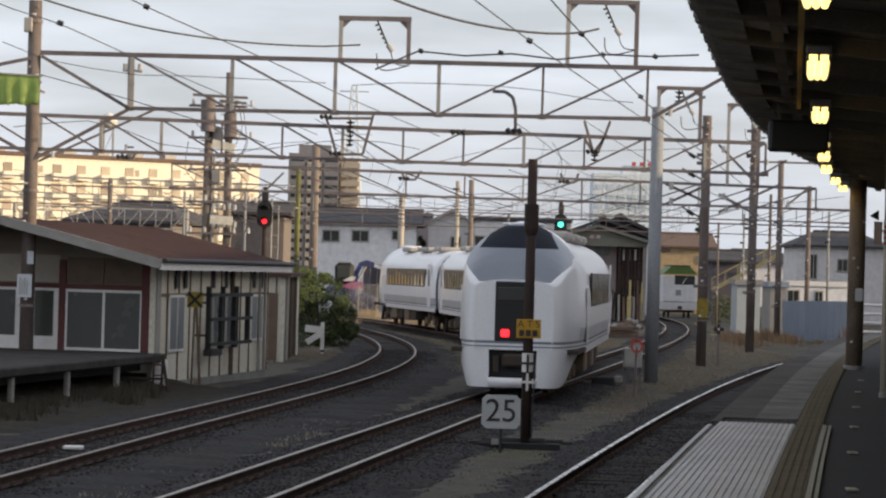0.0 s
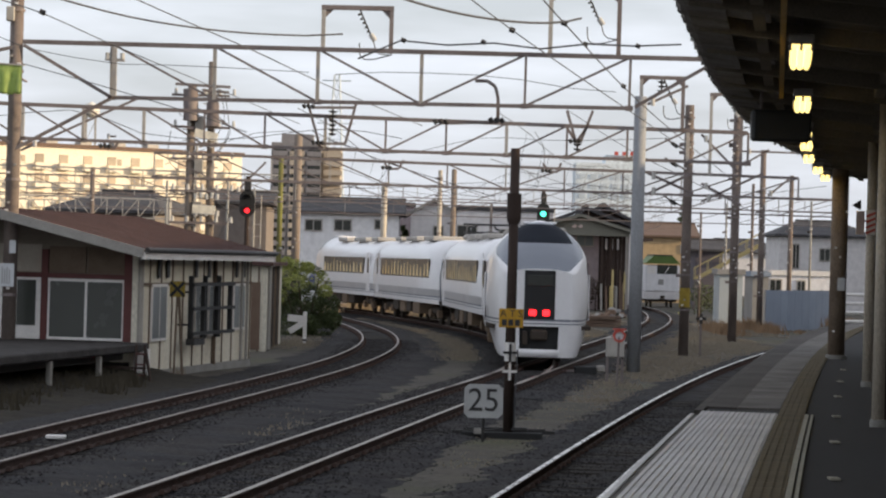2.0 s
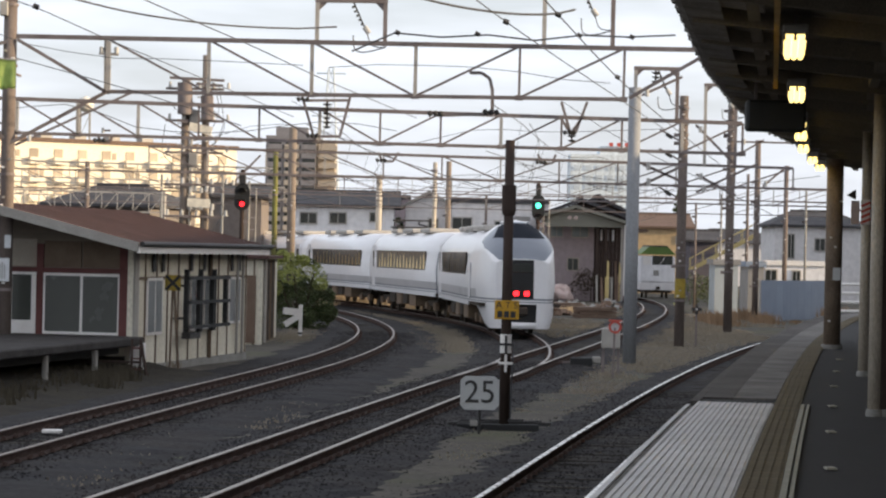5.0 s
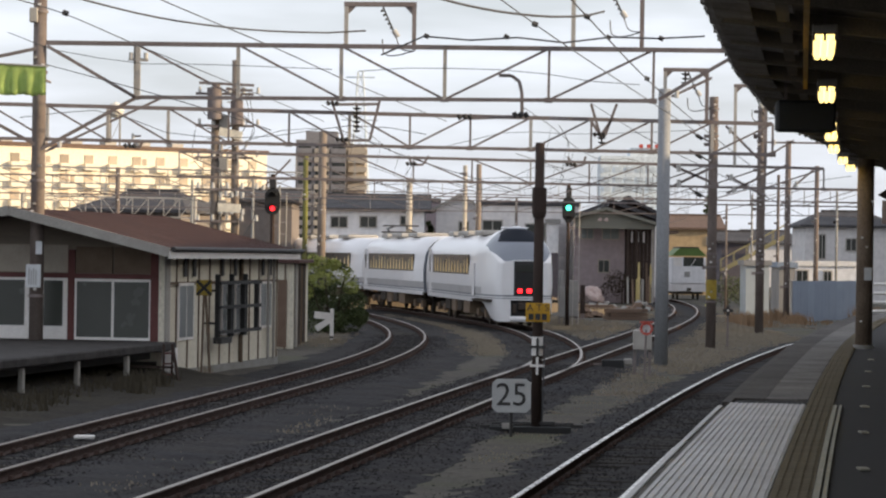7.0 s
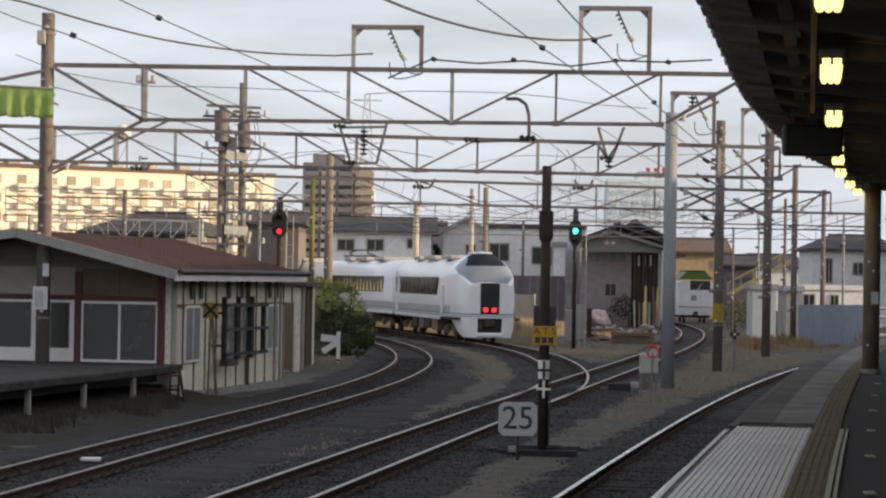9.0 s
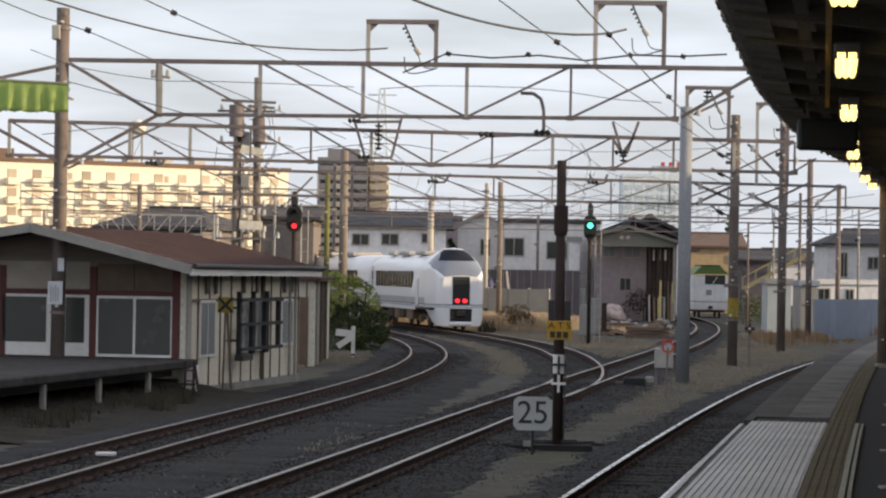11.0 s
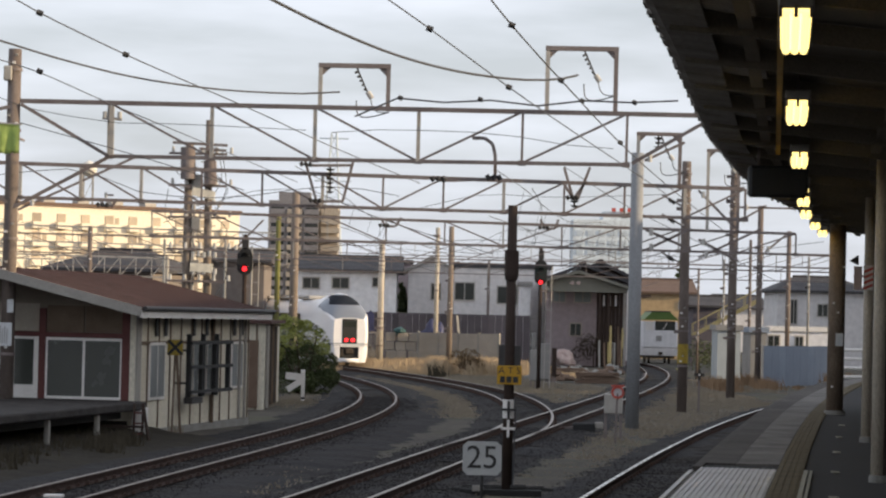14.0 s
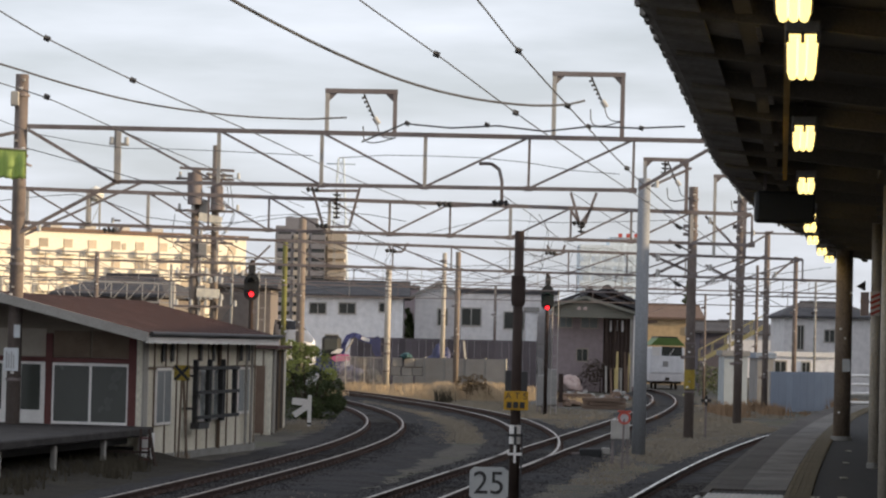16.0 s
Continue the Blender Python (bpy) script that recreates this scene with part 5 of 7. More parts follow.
def pantograph(car, y):
    """A folded current collector on its insulators."""
    base = part("pantograph", bx(-0.75, 0.75, y - 0.9, y + 0.9, 3.62, 3.68), M_DARK, car, "dark folded pantograph")
    for x in (-0.6, 0.6):
        for dy in (-0.75, 0.75):
            part("insulator", tb((x, y + dy, 3.36), (x, y + dy, 3.63), 0.07, n=10), M_INSUL, base)
        part("lower_arm", br((x, y - 0.8, 3.70), (x * 0.8, y + 0.8, 3.82), 0.06), M_DARK, base)
        part("upper_arm", br((x * 0.8, y + 0.8, 3.82), (x * 0.5, y - 0.5, 3.93), 0.05), M_DARK, base)
    for dy in (-0.62, -0.38):
        part("contact_strip", br((-0.85, y + dy, 3.95), (0.85, y + dy, 3.95), 0.07), M_DARK, base)
    part("roof_cable", tb((0.3, y + 1.0, 3.5), (0.3, y + 3.2, 3.46), 0.04, n=8), M_UNDER, base)


pantograph(cars[1], 6.6)

# distance along the branch line of the train's rear end, by seconds
TRAIN_LINE = LINE_MIDDLE[1:4] + LINE_BRANCH
REAR = [(0, 46.86), (2, 60.5), (4, 73.8), (6, 86.64), (8, 99.02), (10, 111.1), (12, 123.19), (14, 135.76), (16, 149.48)]


def motions():
    line = spline(TRAIN_LINE, 0.25)
    at = np.arange(len(line)) * 0.25
    xyz = np.array([p for p, _ in line])

    def place(s):
        """Beyond its last point the line goes on straight."""
        over = max(0.0, s - at[-1])
        p = Vector([np.interp(min(s, at[-1]), at, xyz[:, k]) for k in range(3)])
        p.x += 0.14 * min(1.0, max(0.0, (88 - p.y) / 18))
        return p + line[-1][1] * over
    seconds = [i * 0.5 for i in range(33)]
    ts, ds = zip(*REAR)
    for k, car in enumerate(cars):
        rows = []
        for t in seconds:
            mid = float(np.interp(t, ts, ds)) + CAR_LENGTH / 2 + k * CAR_PITCH
            a, b = place(mid - 6.65), place(mid + 6.65)
            w = b - a
            c = (a + b) / 2
            turn = math.degrees(math.atan2(-w.x, w.y)) + (180 if k == 3 else 0)
            rows.append((t, pose(c.x, c.y, 0, 0, 0, turn)))
        walk(car, rows)
    low, high = pose(0, 0, SIGNAL_Z - 0.27), pose(0, 0, SIGNAL_Z + 0.19)
    walk(shutter, [(0, low), (12.61, low), (12.69, high), (16, high)])



# ---- more catenary: portals, hangers, wires ----
def wire_through(points, r, step=2.0, n=5):
    """A round wire along a smooth line through points."""
    bm = bmesh.new()
    last = None
    for p, d in spline(points, step):
        side = d.cross(Vector((0, 0, 1)))
        side = side.normalized() if side.length > 0.01 else Vector((1, 0, 0))
        up = side.cross(d)
        ring = [bm.verts.new(p + (side * math.cos(k * 6.283 / n) + up * math.sin(k * 6.283 / n)) * r) for k in range(n)]
        if last:
            for k in range(n):
                bm.faces.new((last[k], last[(k + 1) % n], ring[(k + 1) % n], ring[k]))
        last = ring
    return bm


def overhead_wire(points, r, label="dark overhead line wire", knobs=()):
    t = tagged(part("overhead_wire", wire_through(points, r, 1.0), M_WIRE), label, "wire", "overhead wires")
    for k in knobs:
        part("wire_clamp", tb((k[0] - 0.05, k[1], k[2] + 0.02), (k[0] + 0.05, k[1], k[2] - 0.02), 0.05, n=8), M_DARK, t)
    return t


def portal(a, b, c, label):
    """A small frame that stands on the gantry: two legs, a head bar, corner plates and a hanging insulator."""
    t = thing("wire_portal", label, "frame", "frames on the gantry")
    a, b = Vector(a), Vector(b)
    part("leg", br((a.x, a.y, c), a, 0.09), M_PALESTEEL, t)
    part("leg", br((b.x, b.y, c), b, 0.09), M_STEEL, t)
    part("head_bar", br(a - Vector((0.05, 0, 0)), b + Vector((0.05, 0, 0)), 0.1), M_STEEL, t)
    for p, s in ((a, 1), (b, -1)):
        part("corner_plate", prism(bmesh.new(), [(p.x, p.z), (p.x + 0.26 * s, p.z), (p.x, p.z - 0.26)], p.y - 0.02, p.y + 0.02), M_STEEL, t)
    m = a.lerp(b, 0.52)
    for i in range(6):
        part("insulator_disc", tb(m + Vector((0.05 * i, 0, -0.12 - 0.09 * i)), m + Vector((0.05 * i + 0.02, 0, -0.16 - 0.09 * i)), 0.035, n=10), M_DARK, t)
    part("insulator_rod", br(m, m + Vector((0.29, 0, -0.64)), 0.035), M_DARK, t)
    part("pale_insulator", tb(m + Vector((0.26, -0.03, -0.56)), m + Vector((0.36, -0.03, -0.70)), 0.06, n=10), M_INSUL, t)
    part("jumper", wire_through([tuple(m + Vector((0.02, 0, -0.75))), tuple(m + Vector((0.06, 0, -1.05))), tuple(m + Vector((0.3, 0, -1.1))), tuple(m + Vector((0.75, 0, -0.98)))], 0.014, 0.1), M_WIRE, t)
    part("jumper", wire_through([tuple(m + Vector((0.3, 0, -0.62))), tuple(m + Vector((0.42, 0.0, -0.95))), tuple(m + Vector((0.75, 0, -1.0)))], 0.012, 0.1), M_WIRE, t)


portal([-2.322, 63.7, 7.953], [-0.862, 63.7, 7.964], 6.99, "steel portal frame on the gantry with insulators")
portal([2.544, 63.3, 8.403], [4.008, 63.3, 8.414], 7.015, "steel portal frame on the gantry with insulators")
portal([5.67, 79.4, 7.644], [6.793, 79.4, 7.641], 6.293, "small steel portal frame on the far gantry")
portal([8.75, 91.9, 7.964], [9.698, 91.9, 7.988], 5.465, "small steel portal frame on the far gantry")


def hanger(points, y, label):
    t = thing("drop_hanger", label, "hanger", "drop hangers under the gantries")
    p = [Vector(q) for q in points]
    for a, b in zip(p, p[1:]):
        part("hanger_bar", br(a, b, 0.07), M_STEEL, t)
    lo = min(p, key=lambda v: v.z)
    for i in range(3):
        part("insulator", tb(lo + Vector((0.12 - 0.12 * i, -0.05, -0.02)), lo + Vector((0.06 - 0.12 * i, -0.05, 0.08)), 0.05, n=8), M_DARK, t)


hanger([(-3.25, 79.3, 6.69), (-2.92, 79.3, 5.61), (-2.22, 79.3, 5.63), (-1.96, 79.3, 6.72)], 79, "drop hanger of bent steel angles with insulators")
hanger([(-3.19, 79.3, 6.57), (-2.01, 79.3, 6.6)], 79, "short steel cross arm with insulators")
hanger([(3.66, 79.3, 6.29), (3.95, 79.3, 5.84), (4.27, 79.3, 6.3)], 79, "v-shaped steel drop hanger")
hanger([(3.69, 79.3, 6.68), (3.95, 79.3, 5.84), (4.07, 79.3, 5.84), (4.38, 79.3, 6.7)], 79, "v-shaped drop hanger with insulators")
hanger([(0.97, 63.6, 6.46), (1.24, 63.6, 6.46), (1.41, 63.6, 6.34), (1.47, 63.6, 6.1), (1.48, 63.6, 5.59)], 64, "curved steel pipe registration arm")
hanger([(0.29, 63.6, 5.53), (1.48, 63.6, 5.59)], 64, "horizontal steel pipe registration arm")
hanger([(-1.37, 92, 5.65), (-1.24, 92, 5.37), (-0.91, 92, 5.38), (-0.74, 92, 5.66)], 92, "small steel drop hanger")
hanger([(3.58, 92, 5.7), (3.72, 92, 5.42), (4.04, 92, 5.43), (4.14, 92, 5.71)], 92, "small steel drop hanger")
hanger([(-8.71, 79.5, 5.52), (-8.62, 79.5, 5.36), (-8.38, 79.5, 5.36), (-8.32, 79.5, 5.51)], 79, "small steel drop hanger")

for wire_pts, wire_r, clamps in (
        ([(-3.02, 38, 7.14), (-2.44, 42, 7.14), (-1.55, 47, 7.13), (-0.51, 52, 7.16), (0.65, 57, 7.32), (1.83, 60, 7.45), (2.72, 62, 7.64), (3.26, 63.3, 7.86)], 0.026, ()),
        ([(-7.81, 48, 7.09), (-7.37, 50, 7.12), (-6.59, 53, 7.05), (-5.66, 57, 7.07), (-4.46, 60, 7.12), (-3.43, 62, 7.21), (-2.3, 63.4, 7.32), (-1.58, 63.6, 7.43)], 0.020, ()),
        ([(-7.88, 46, 8.13), (-7.25, 49, 7.91), (-6.72, 51, 7.67), (-5.63, 55, 7.33), (-4.62, 59, 7.09), (-3.59, 63, 6.85), (-2.3, 72, 6.67), (-0.1, 90, 6.61)], 0.013, [(-6.72, 51, 7.67), (-5.63, 55, 7.33)]),
        ([(-1.65, 40, 7.65), (-1.11, 43, 7.53), (-0, 48, 7.27), (1.5, 54, 6.8), (2.77, 60, 6.54), (4.59, 70, 6.33), (6.97, 84, 6.14)], 0.012, [(-0, 48, 7.27), (1.47, 54, 6.82)]),
        ([(0.03, 40, 7.77), (0.58, 43, 7.59), (1.33, 48, 7.36), (2.42, 54, 6.97), (4.32, 66, 6.56), (6.96, 84, 6.39), (11.25, 110, 5.93)], 0.014, [(1.33, 48, 7.36), (2.42, 54, 6.97), (4.31, 66, 6.58)]),
        ([(-8.13, 50, 7.09), (-7.65, 52, 6.96), (-7.09, 54, 6.88), (-6.34, 60, 6.72), (-5.42, 68, 6.59), (-3.88, 90, 6.58)], 0.011, [(-7.09, 54, 6.9)]),
        ([(-1.55, 63, 6.82), (-0.95, 63, 7.07), (-0.59, 63, 7.24), (0.25, 63, 7.16), (1.11, 63, 7.25), (2.3, 63, 7.14), (3.28, 63, 7.27), (4.4, 63, 7.26), (5.6, 63, 7.34)], 0.020, [(-0.59, 63, 7.24), (1.11, 63, 7.25), (3.28, 63, 7.27), (4.4, 63, 7.26)]),
        ([(-2.02, 63, 6.47), (-0.82, 63, 6.56), (0.38, 63, 6.55), (1.59, 63, 6.52), (2.79, 63, 6.34), (4.12, 63, 6.26)], 0.008, ()),
        ([(-9.49, 63, 7.19), (-8.76, 63, 6.88), (-6.71, 63, 6.57), (-5.27, 63, 6.57), (-2.5, 63, 6.5)], 0.008, ()),
        ([(-8.68, 63, 6.52), (-6.82, 63, 6.05), (-5, 63, 5.55), (-3.43, 63, 5.05)], 0.010, ()),
        ([(-11.54, 79, 6.09), (-9.29, 79, 6.3), (-7.61, 79, 5.74), (-5.2, 79, 5.65), (-2.5, 79, 6.01), (-0.08, 79, 5.7)], 0.010, ()),
        ([(-8.14, 92, 5.31), (-6.05, 92, 6.15), (-4.31, 92, 6.46), (-1.13, 92, 5.83), (1.66, 92, 6.42), (4.12, 92, 6.4), (8.33, 92, 6.62)], 0.009, ()),
        ([(-16.02, 110, 5.89), (-11.81, 110, 5.37), (-7.21, 110, 5.58), (-2.58, 110, 5.17), (2.87, 110, 5.51), (9.17, 110, 5.04), (15.46, 110, 5.82)], 0.010, ()),
        ([(-3.61, 92, 6.47), (-1.48, 92, 5.64), (0.64, 92, 5), (2.41, 92, 4.51)], 0.012, ()),
        ([(5.11, 110, 8.3), (7.45, 110, 6.89), (10, 110, 5.69), (13.82, 110, 3.89)], 0.012, ()),
        ([(-4.64, 120, 5.13), (-1.45, 120, 5.67), (2.22, 120, 5.18), (5.41, 120, 5.83), (10, 120, 5.49), (14.58, 120, 5.83)], 0.010, ()),
        ([(-17.43, 120, 4.48), (-12.87, 120, 4.93), (-7.82, 120, 4.37), (-2.8, 120, 4.83)], 0.012, ())):
    overhead_wire(wire_pts, wire_r, knobs=clamps)


def track_wires(points, z, first, last):
    line = [q for q in spline(points, 1.0) if first < q[0].y < last]
    if len(line) < 8:
        return
    pts = [tuple(p + Vector((0, 0, z))) for p, w in line[::6]]
    overhead_wire(pts, 0.009, "contact wire above the track")
    high = [tuple(p + Vector((0.15, 0, z + 0.75 + 0.22 * math.cos(i * 1.1)))) for i, (p, w) in enumerate(line[::6])]
    t = overhead_wire(high, 0.009, "messenger wire above the track")
    for a, b in list(zip(pts, high))[1:-1]:
        part("dropper", br(a, b, 0.008), M_WIRE, t)


track_wires(LINE_MIDDLE, 4.75, 62, 190)
track_wires(LINE_LEFT, 4.75, 62, 150)
track_wires(LINE_BRANCH, 4.75, 70, 165)

gantry("gantry", "pale sun-toned lattice gantry far behind the shed", [(-25.24, 165, 6), (-7.63, 165, 5.99)], [(-25.22, 165, 5.31), (-7.62, 165, 5.3)], 12, None, 0.07)
gantry("gantry", "pale sun-toned lattice gantry far behind the shed", [(-22.98, 150, 6.78), (-7.54, 150, 6.64)], [(-22.96, 150, 5.98), (-7.52, 150, 5.84)], 9, None, 0.08)
roof_gantry = gantry("gantry", "pale sunlit lattice gantry before the dark roofs", [(-20.28, 140, 5.11), (-12.13, 140, 5.06)], [(-20.26, 140, 4.20), (-12.12, 140, 4.16)], 11, None, 0.08)
for post_x in (-20.27, -12.125):
    part("post", tb((post_x, 140, -0.3), (post_x, 140, 5.2), 0.09, n=10), M_PALESTEEL, roof_gantry)
gantry("gantry", "distant lattice gantry over the far tracks", [(-6.39, 150, 6.38), (21.09, 150, 6.13)], [(-6.37, 150, 5.75), (21.11, 150, 5.5)], 14, None, 0.05)

# more distant poles on the far side of the yard
for foot, top, r, label, *pole_look in (
        ([-2.281, 159.5, -0.2], 6.67, 0.17, "pale concrete pole lit on one side", M_PALEPOLE),
        ((*[0.723, 164], -0.2), 7.547, 0.13, "weathered catenary pole beyond the yard", M_PALEPOLE),
        ((*[1.431, 158], -0.2), 7.441, 0.15, "dark weathered catenary pole", M_UPOLE),
        ([3.948, 180.298, -0.2], 6.153, 0.09, "slim brown wooden line pole"),
        ((*[-5.691, 130], -0.2), 7.929, 0.19, "stout concrete catenary pole", M_UPOLE),
        ((*[-4.839, 98], -0.2), 5.857, 0.09, "mossy slim wooden pole", M_MOSS),
        ((*[-13.534, 120], -0.2), 5.942, 0.10, "distant weathered catenary pole"),
        ((*[13.913, 150], -0.2), 5.386, 0.06, "slim grey steel mast"),
        ((*[18.723, 170], -0.2), 7.452, 0.09, "slim pale steel mast")):
    pole("line_pole", foot, top, r, pole_look[0] if pole_look else M_POLE, label, 6)


def transformer_pair():
    t = thing("utility_poles", "pair of utility poles with transformers and lit crossarms", "utility pole")
    a, b = Vector([-8.961, 112, 2.503]), Vector([-8.151, 112, 2.523])
    ta, tb2 = Vector([-8.963, 112, 8.913]), Vector([-8.239, 112, 9.83])
    a.z = b.z = -0.2
    part("pole", tb(a, ta, 0.18, 0.16, 14), M_UPOLE, t, smooth=True)
    part("pole", tb(b, tb2, 0.17, 0.13, 14), M_UPOLE, t, smooth=True)
    part("transformer", tb([-8.959, 111.6, 7.568], [-8.991, 111.6, 8.761], 0.28, n=18), M_STEEL, t, "grey transformer drum")
    part("transformer", tb([-8.124, 111.6, 7.375], [-8.147, 111.6, 8.27], 0.24, n=18), M_STEEL, t, "grey transformer drum")
    for p, q in ([(-9.56, 111.5, 8.93), (-7.5, 111.5, 8.86)], [(-9.26, 111.5, 7.34), (-8.84, 111.5, 7.27)], [(-8.56, 111.5, 8.72), (-7.55, 111.5, 8.66)]):
        part("crossarm", br(p, q, 0.1), M_STEEL, t)
    for p, q in ([(-8.77, 111.3, 7.11), (-7.92, 111.3, 6.94)], [(-8.78, 111.3, 4.25), (-7.93, 111.3, 4.22)]):
        part("crossarm", br(p, q, 0.14, 0.32), M_APART, t, "pale crossarm")
    for i in range(13):
        v, u = a.lerp(ta, 0.42 + i * 0.044), b.lerp(tb2, 0.40 + i * 0.044)
        za = v.z
        u.z = za
        part("step_bolt", br(v + Vector((-0.32, -0.1, 0)), v + Vector((0.32, -0.1, 0)), 0.04), M_PALESTEEL, t)
        part("step_bolt", br(u + Vector((-0.3, -0.1, 0.2)), u + Vector((0.3, -0.1, 0.2)), 0.04), M_PALESTEEL, t)
        if i % 3 == 0:
            part("crossarm", br(v + Vector((-0.75, -0.2, 0.1)), u + Vector((0.7, -0.2, 0.1)), 0.09), M_STEEL, t)
            for k in range(5):
                q = v + Vector((-0.6 + 0.55 * k, -0.2, 0.14))
                part("insulator", tb(q, q + Vector((0, 0, 0.22)), 0.07, 0.05, n=8), M_INSUL, t)
        if i % 4 == 1:
            part("switch_box", bx(v.x + 0.16, v.x + 0.5, v.y - 0.3, v.y, za, za + 0.5, bevel=0.03), M_FASCIA, t)
            part("lead_wire", wire_through([tuple(u + Vector((0.2, -0.2, 0.6))), tuple(u + Vector((0.75, -0.2, 0.0))), tuple(u + Vector((0.3, -0.2, -0.9)))], 0.016, 0.2), M_WIRE, t)
    part("riser_pipe", tb((a.x + 0.24, a.y - 0.12, 0), (ta.x + 0.24, ta.y - 0.12, ta.z - 2.2), 0.05, n=8), M_PALESTEEL, t)
    for i in range(5):
        for p in ([-8.665, 111.3, 4.63], [-8.648, 111.3, 3.994], [-8.547, 111.3, 6.544]):
            v = Vector(p) + Vector((0.2 * i, 0, 0.04 * (i % 2)))
            part("insulator", tb(v, v + Vector((0, 0, 0.2)), 0.07, n=8), M_INSUL, t)
    for p, q, u in ([(-7.7, 111.4, 8.7), (-7.51, 111.4, 7.21), (-7.95, 111.4, 6.35)], [(-7.8, 111.4, 8.48), (-7.69, 111.4, 7.63), (-8.17, 111.4, 6.56)], [(-9.68, 111.4, 7.16), (-9.75, 111.4, 6.09), (-9.1, 111.4, 5.47)], [(-9.49, 111.4, 8.01), (-9.27, 111.4, 7.7), (-8.84, 111.4, 7.56)]):
        part("lead_wire", wire_through([p, q, u], 0.014, 0.3), M_WIRE, t)


transformer_pair()


def strut_frame(bars, label):
    t = thing("strut_frame", label, "strut", "slanting struts between the poles")
    for p, q in bars:
        part("strut", br(p, q, 0.07), M_STEEL, t)
        v = Vector(p).lerp(Vector(q), 0.12)
        part("insulator", tb(v + Vector((0, -0.08, -0.1)), v + Vector((0, -0.08, 0.1)), 0.06, n=8), M_INSUL, t)




def insulator_stack(x, y, z, n, label):
    t = thing("insulator_stack", label, "insulator", "hanging insulators")
    part("rod", tb((x, y, z), (x, y, z - 0.12 * n), 0.025, n=8), M_DARK, t)
    for i in range(n):
        part("disc", tb((x, y, z - 0.06 - 0.12 * i), (x, y, z - 0.11 - 0.12 * i), 0.13 - 0.02 * (i % 2), 0.06, n=12), M_DARK, t)
    return t


for ix, iy, iz, ik, ilabel in (
        (-2.57, 79.25, 6.55, 6, "dark insulator stack under the cross arm"),
        (3.98, 79.2, 5.85, 2, "small insulator at the hanger foot"),
        (6.2, 79.3, 7.6, 3, "small insulators in the portal frame")):
    insulator_stack(ix, iy, iz, ik, ilabel)

def beam_arm():
    t = thing("beam_crossarm", "pale crossarm with small insulators on the gantry upright", "crossarm")
    part("arm", br((-7.00, 63.8, 6.71), (-6.58, 63.8, 6.69), 0.06), M_PALESTEEL, t)
    for x in (-6.95, -6.63):
        part("insulator", tb((x, 63.8, 6.71), (x, 63.8, 6.85), 0.05, n=10), M_INSUL, t)
    part("post", br((-6.80, 63.8, 6.97), (-6.79, 63.8, 5.92), 0.10), M_PALESTEEL, t)


beam_arm()
strut_frame([[[5.842, 79.3, 6.916], [6.905, 79.3, 7.43]], [[5.904, 79.3, 5.069], [7.128, 79.3, 4.557]], [[5.917, 79.3, 4.524], [7.114, 79.3, 5.117]]], "slanting steel struts beside the grey pole")
strut_frame([[[8.47, 92, 6.721], [9.64, 92, 5.575]], [[8.521, 92, 4.632], [10.431, 92, 5.562]], [[8.507, 92, 5.193], [9.752, 92, 4.56]]], "slanting steel struts between the concrete poles")
strut_frame([[[12.89, 112, 5.355], [13.771, 112, 6.106]], [[11.879, 112, 6.483], [12.891, 112, 7.109]], [[11.866, 112, 7.017], [14.177, 112, 7.016]]], "slanting steel struts on the far poles")
strut_frame([[[-12.11, 112, 6.899], [-11.79, 112, 6.908]], [[-12.632, 92, 5.62], [-8.933, 92, 7.389]], [[-7.248, 112, 4.895], [-6.108, 112, 6.101]]], "slanting steel struts over the sidings")

# slim masts and small pale masts behind the shed
for foot, top, r, label in (
        ((*[-8.383, 125], -0.2), 5.627, 0.06, "slim pale steel mast behind the shed"),
        ((*[-7.439, 128], -0.2), 5.483, 0.05, "slim pale steel mast behind the shed"),
        ((*[-11.216, 128], -0.2), 5.684, 0.06, "slim pale steel mast behind the shed"),
        ((*[16.212, 160], -0.2), 6.063, 0.06, "slim pale steel mast"),
        ((*[21.436, 165], -0.2), 6.443, 0.07, "slim pale steel mast")):
    pole("line_pole", foot, top, r, M_CONCRETE, label, 4)

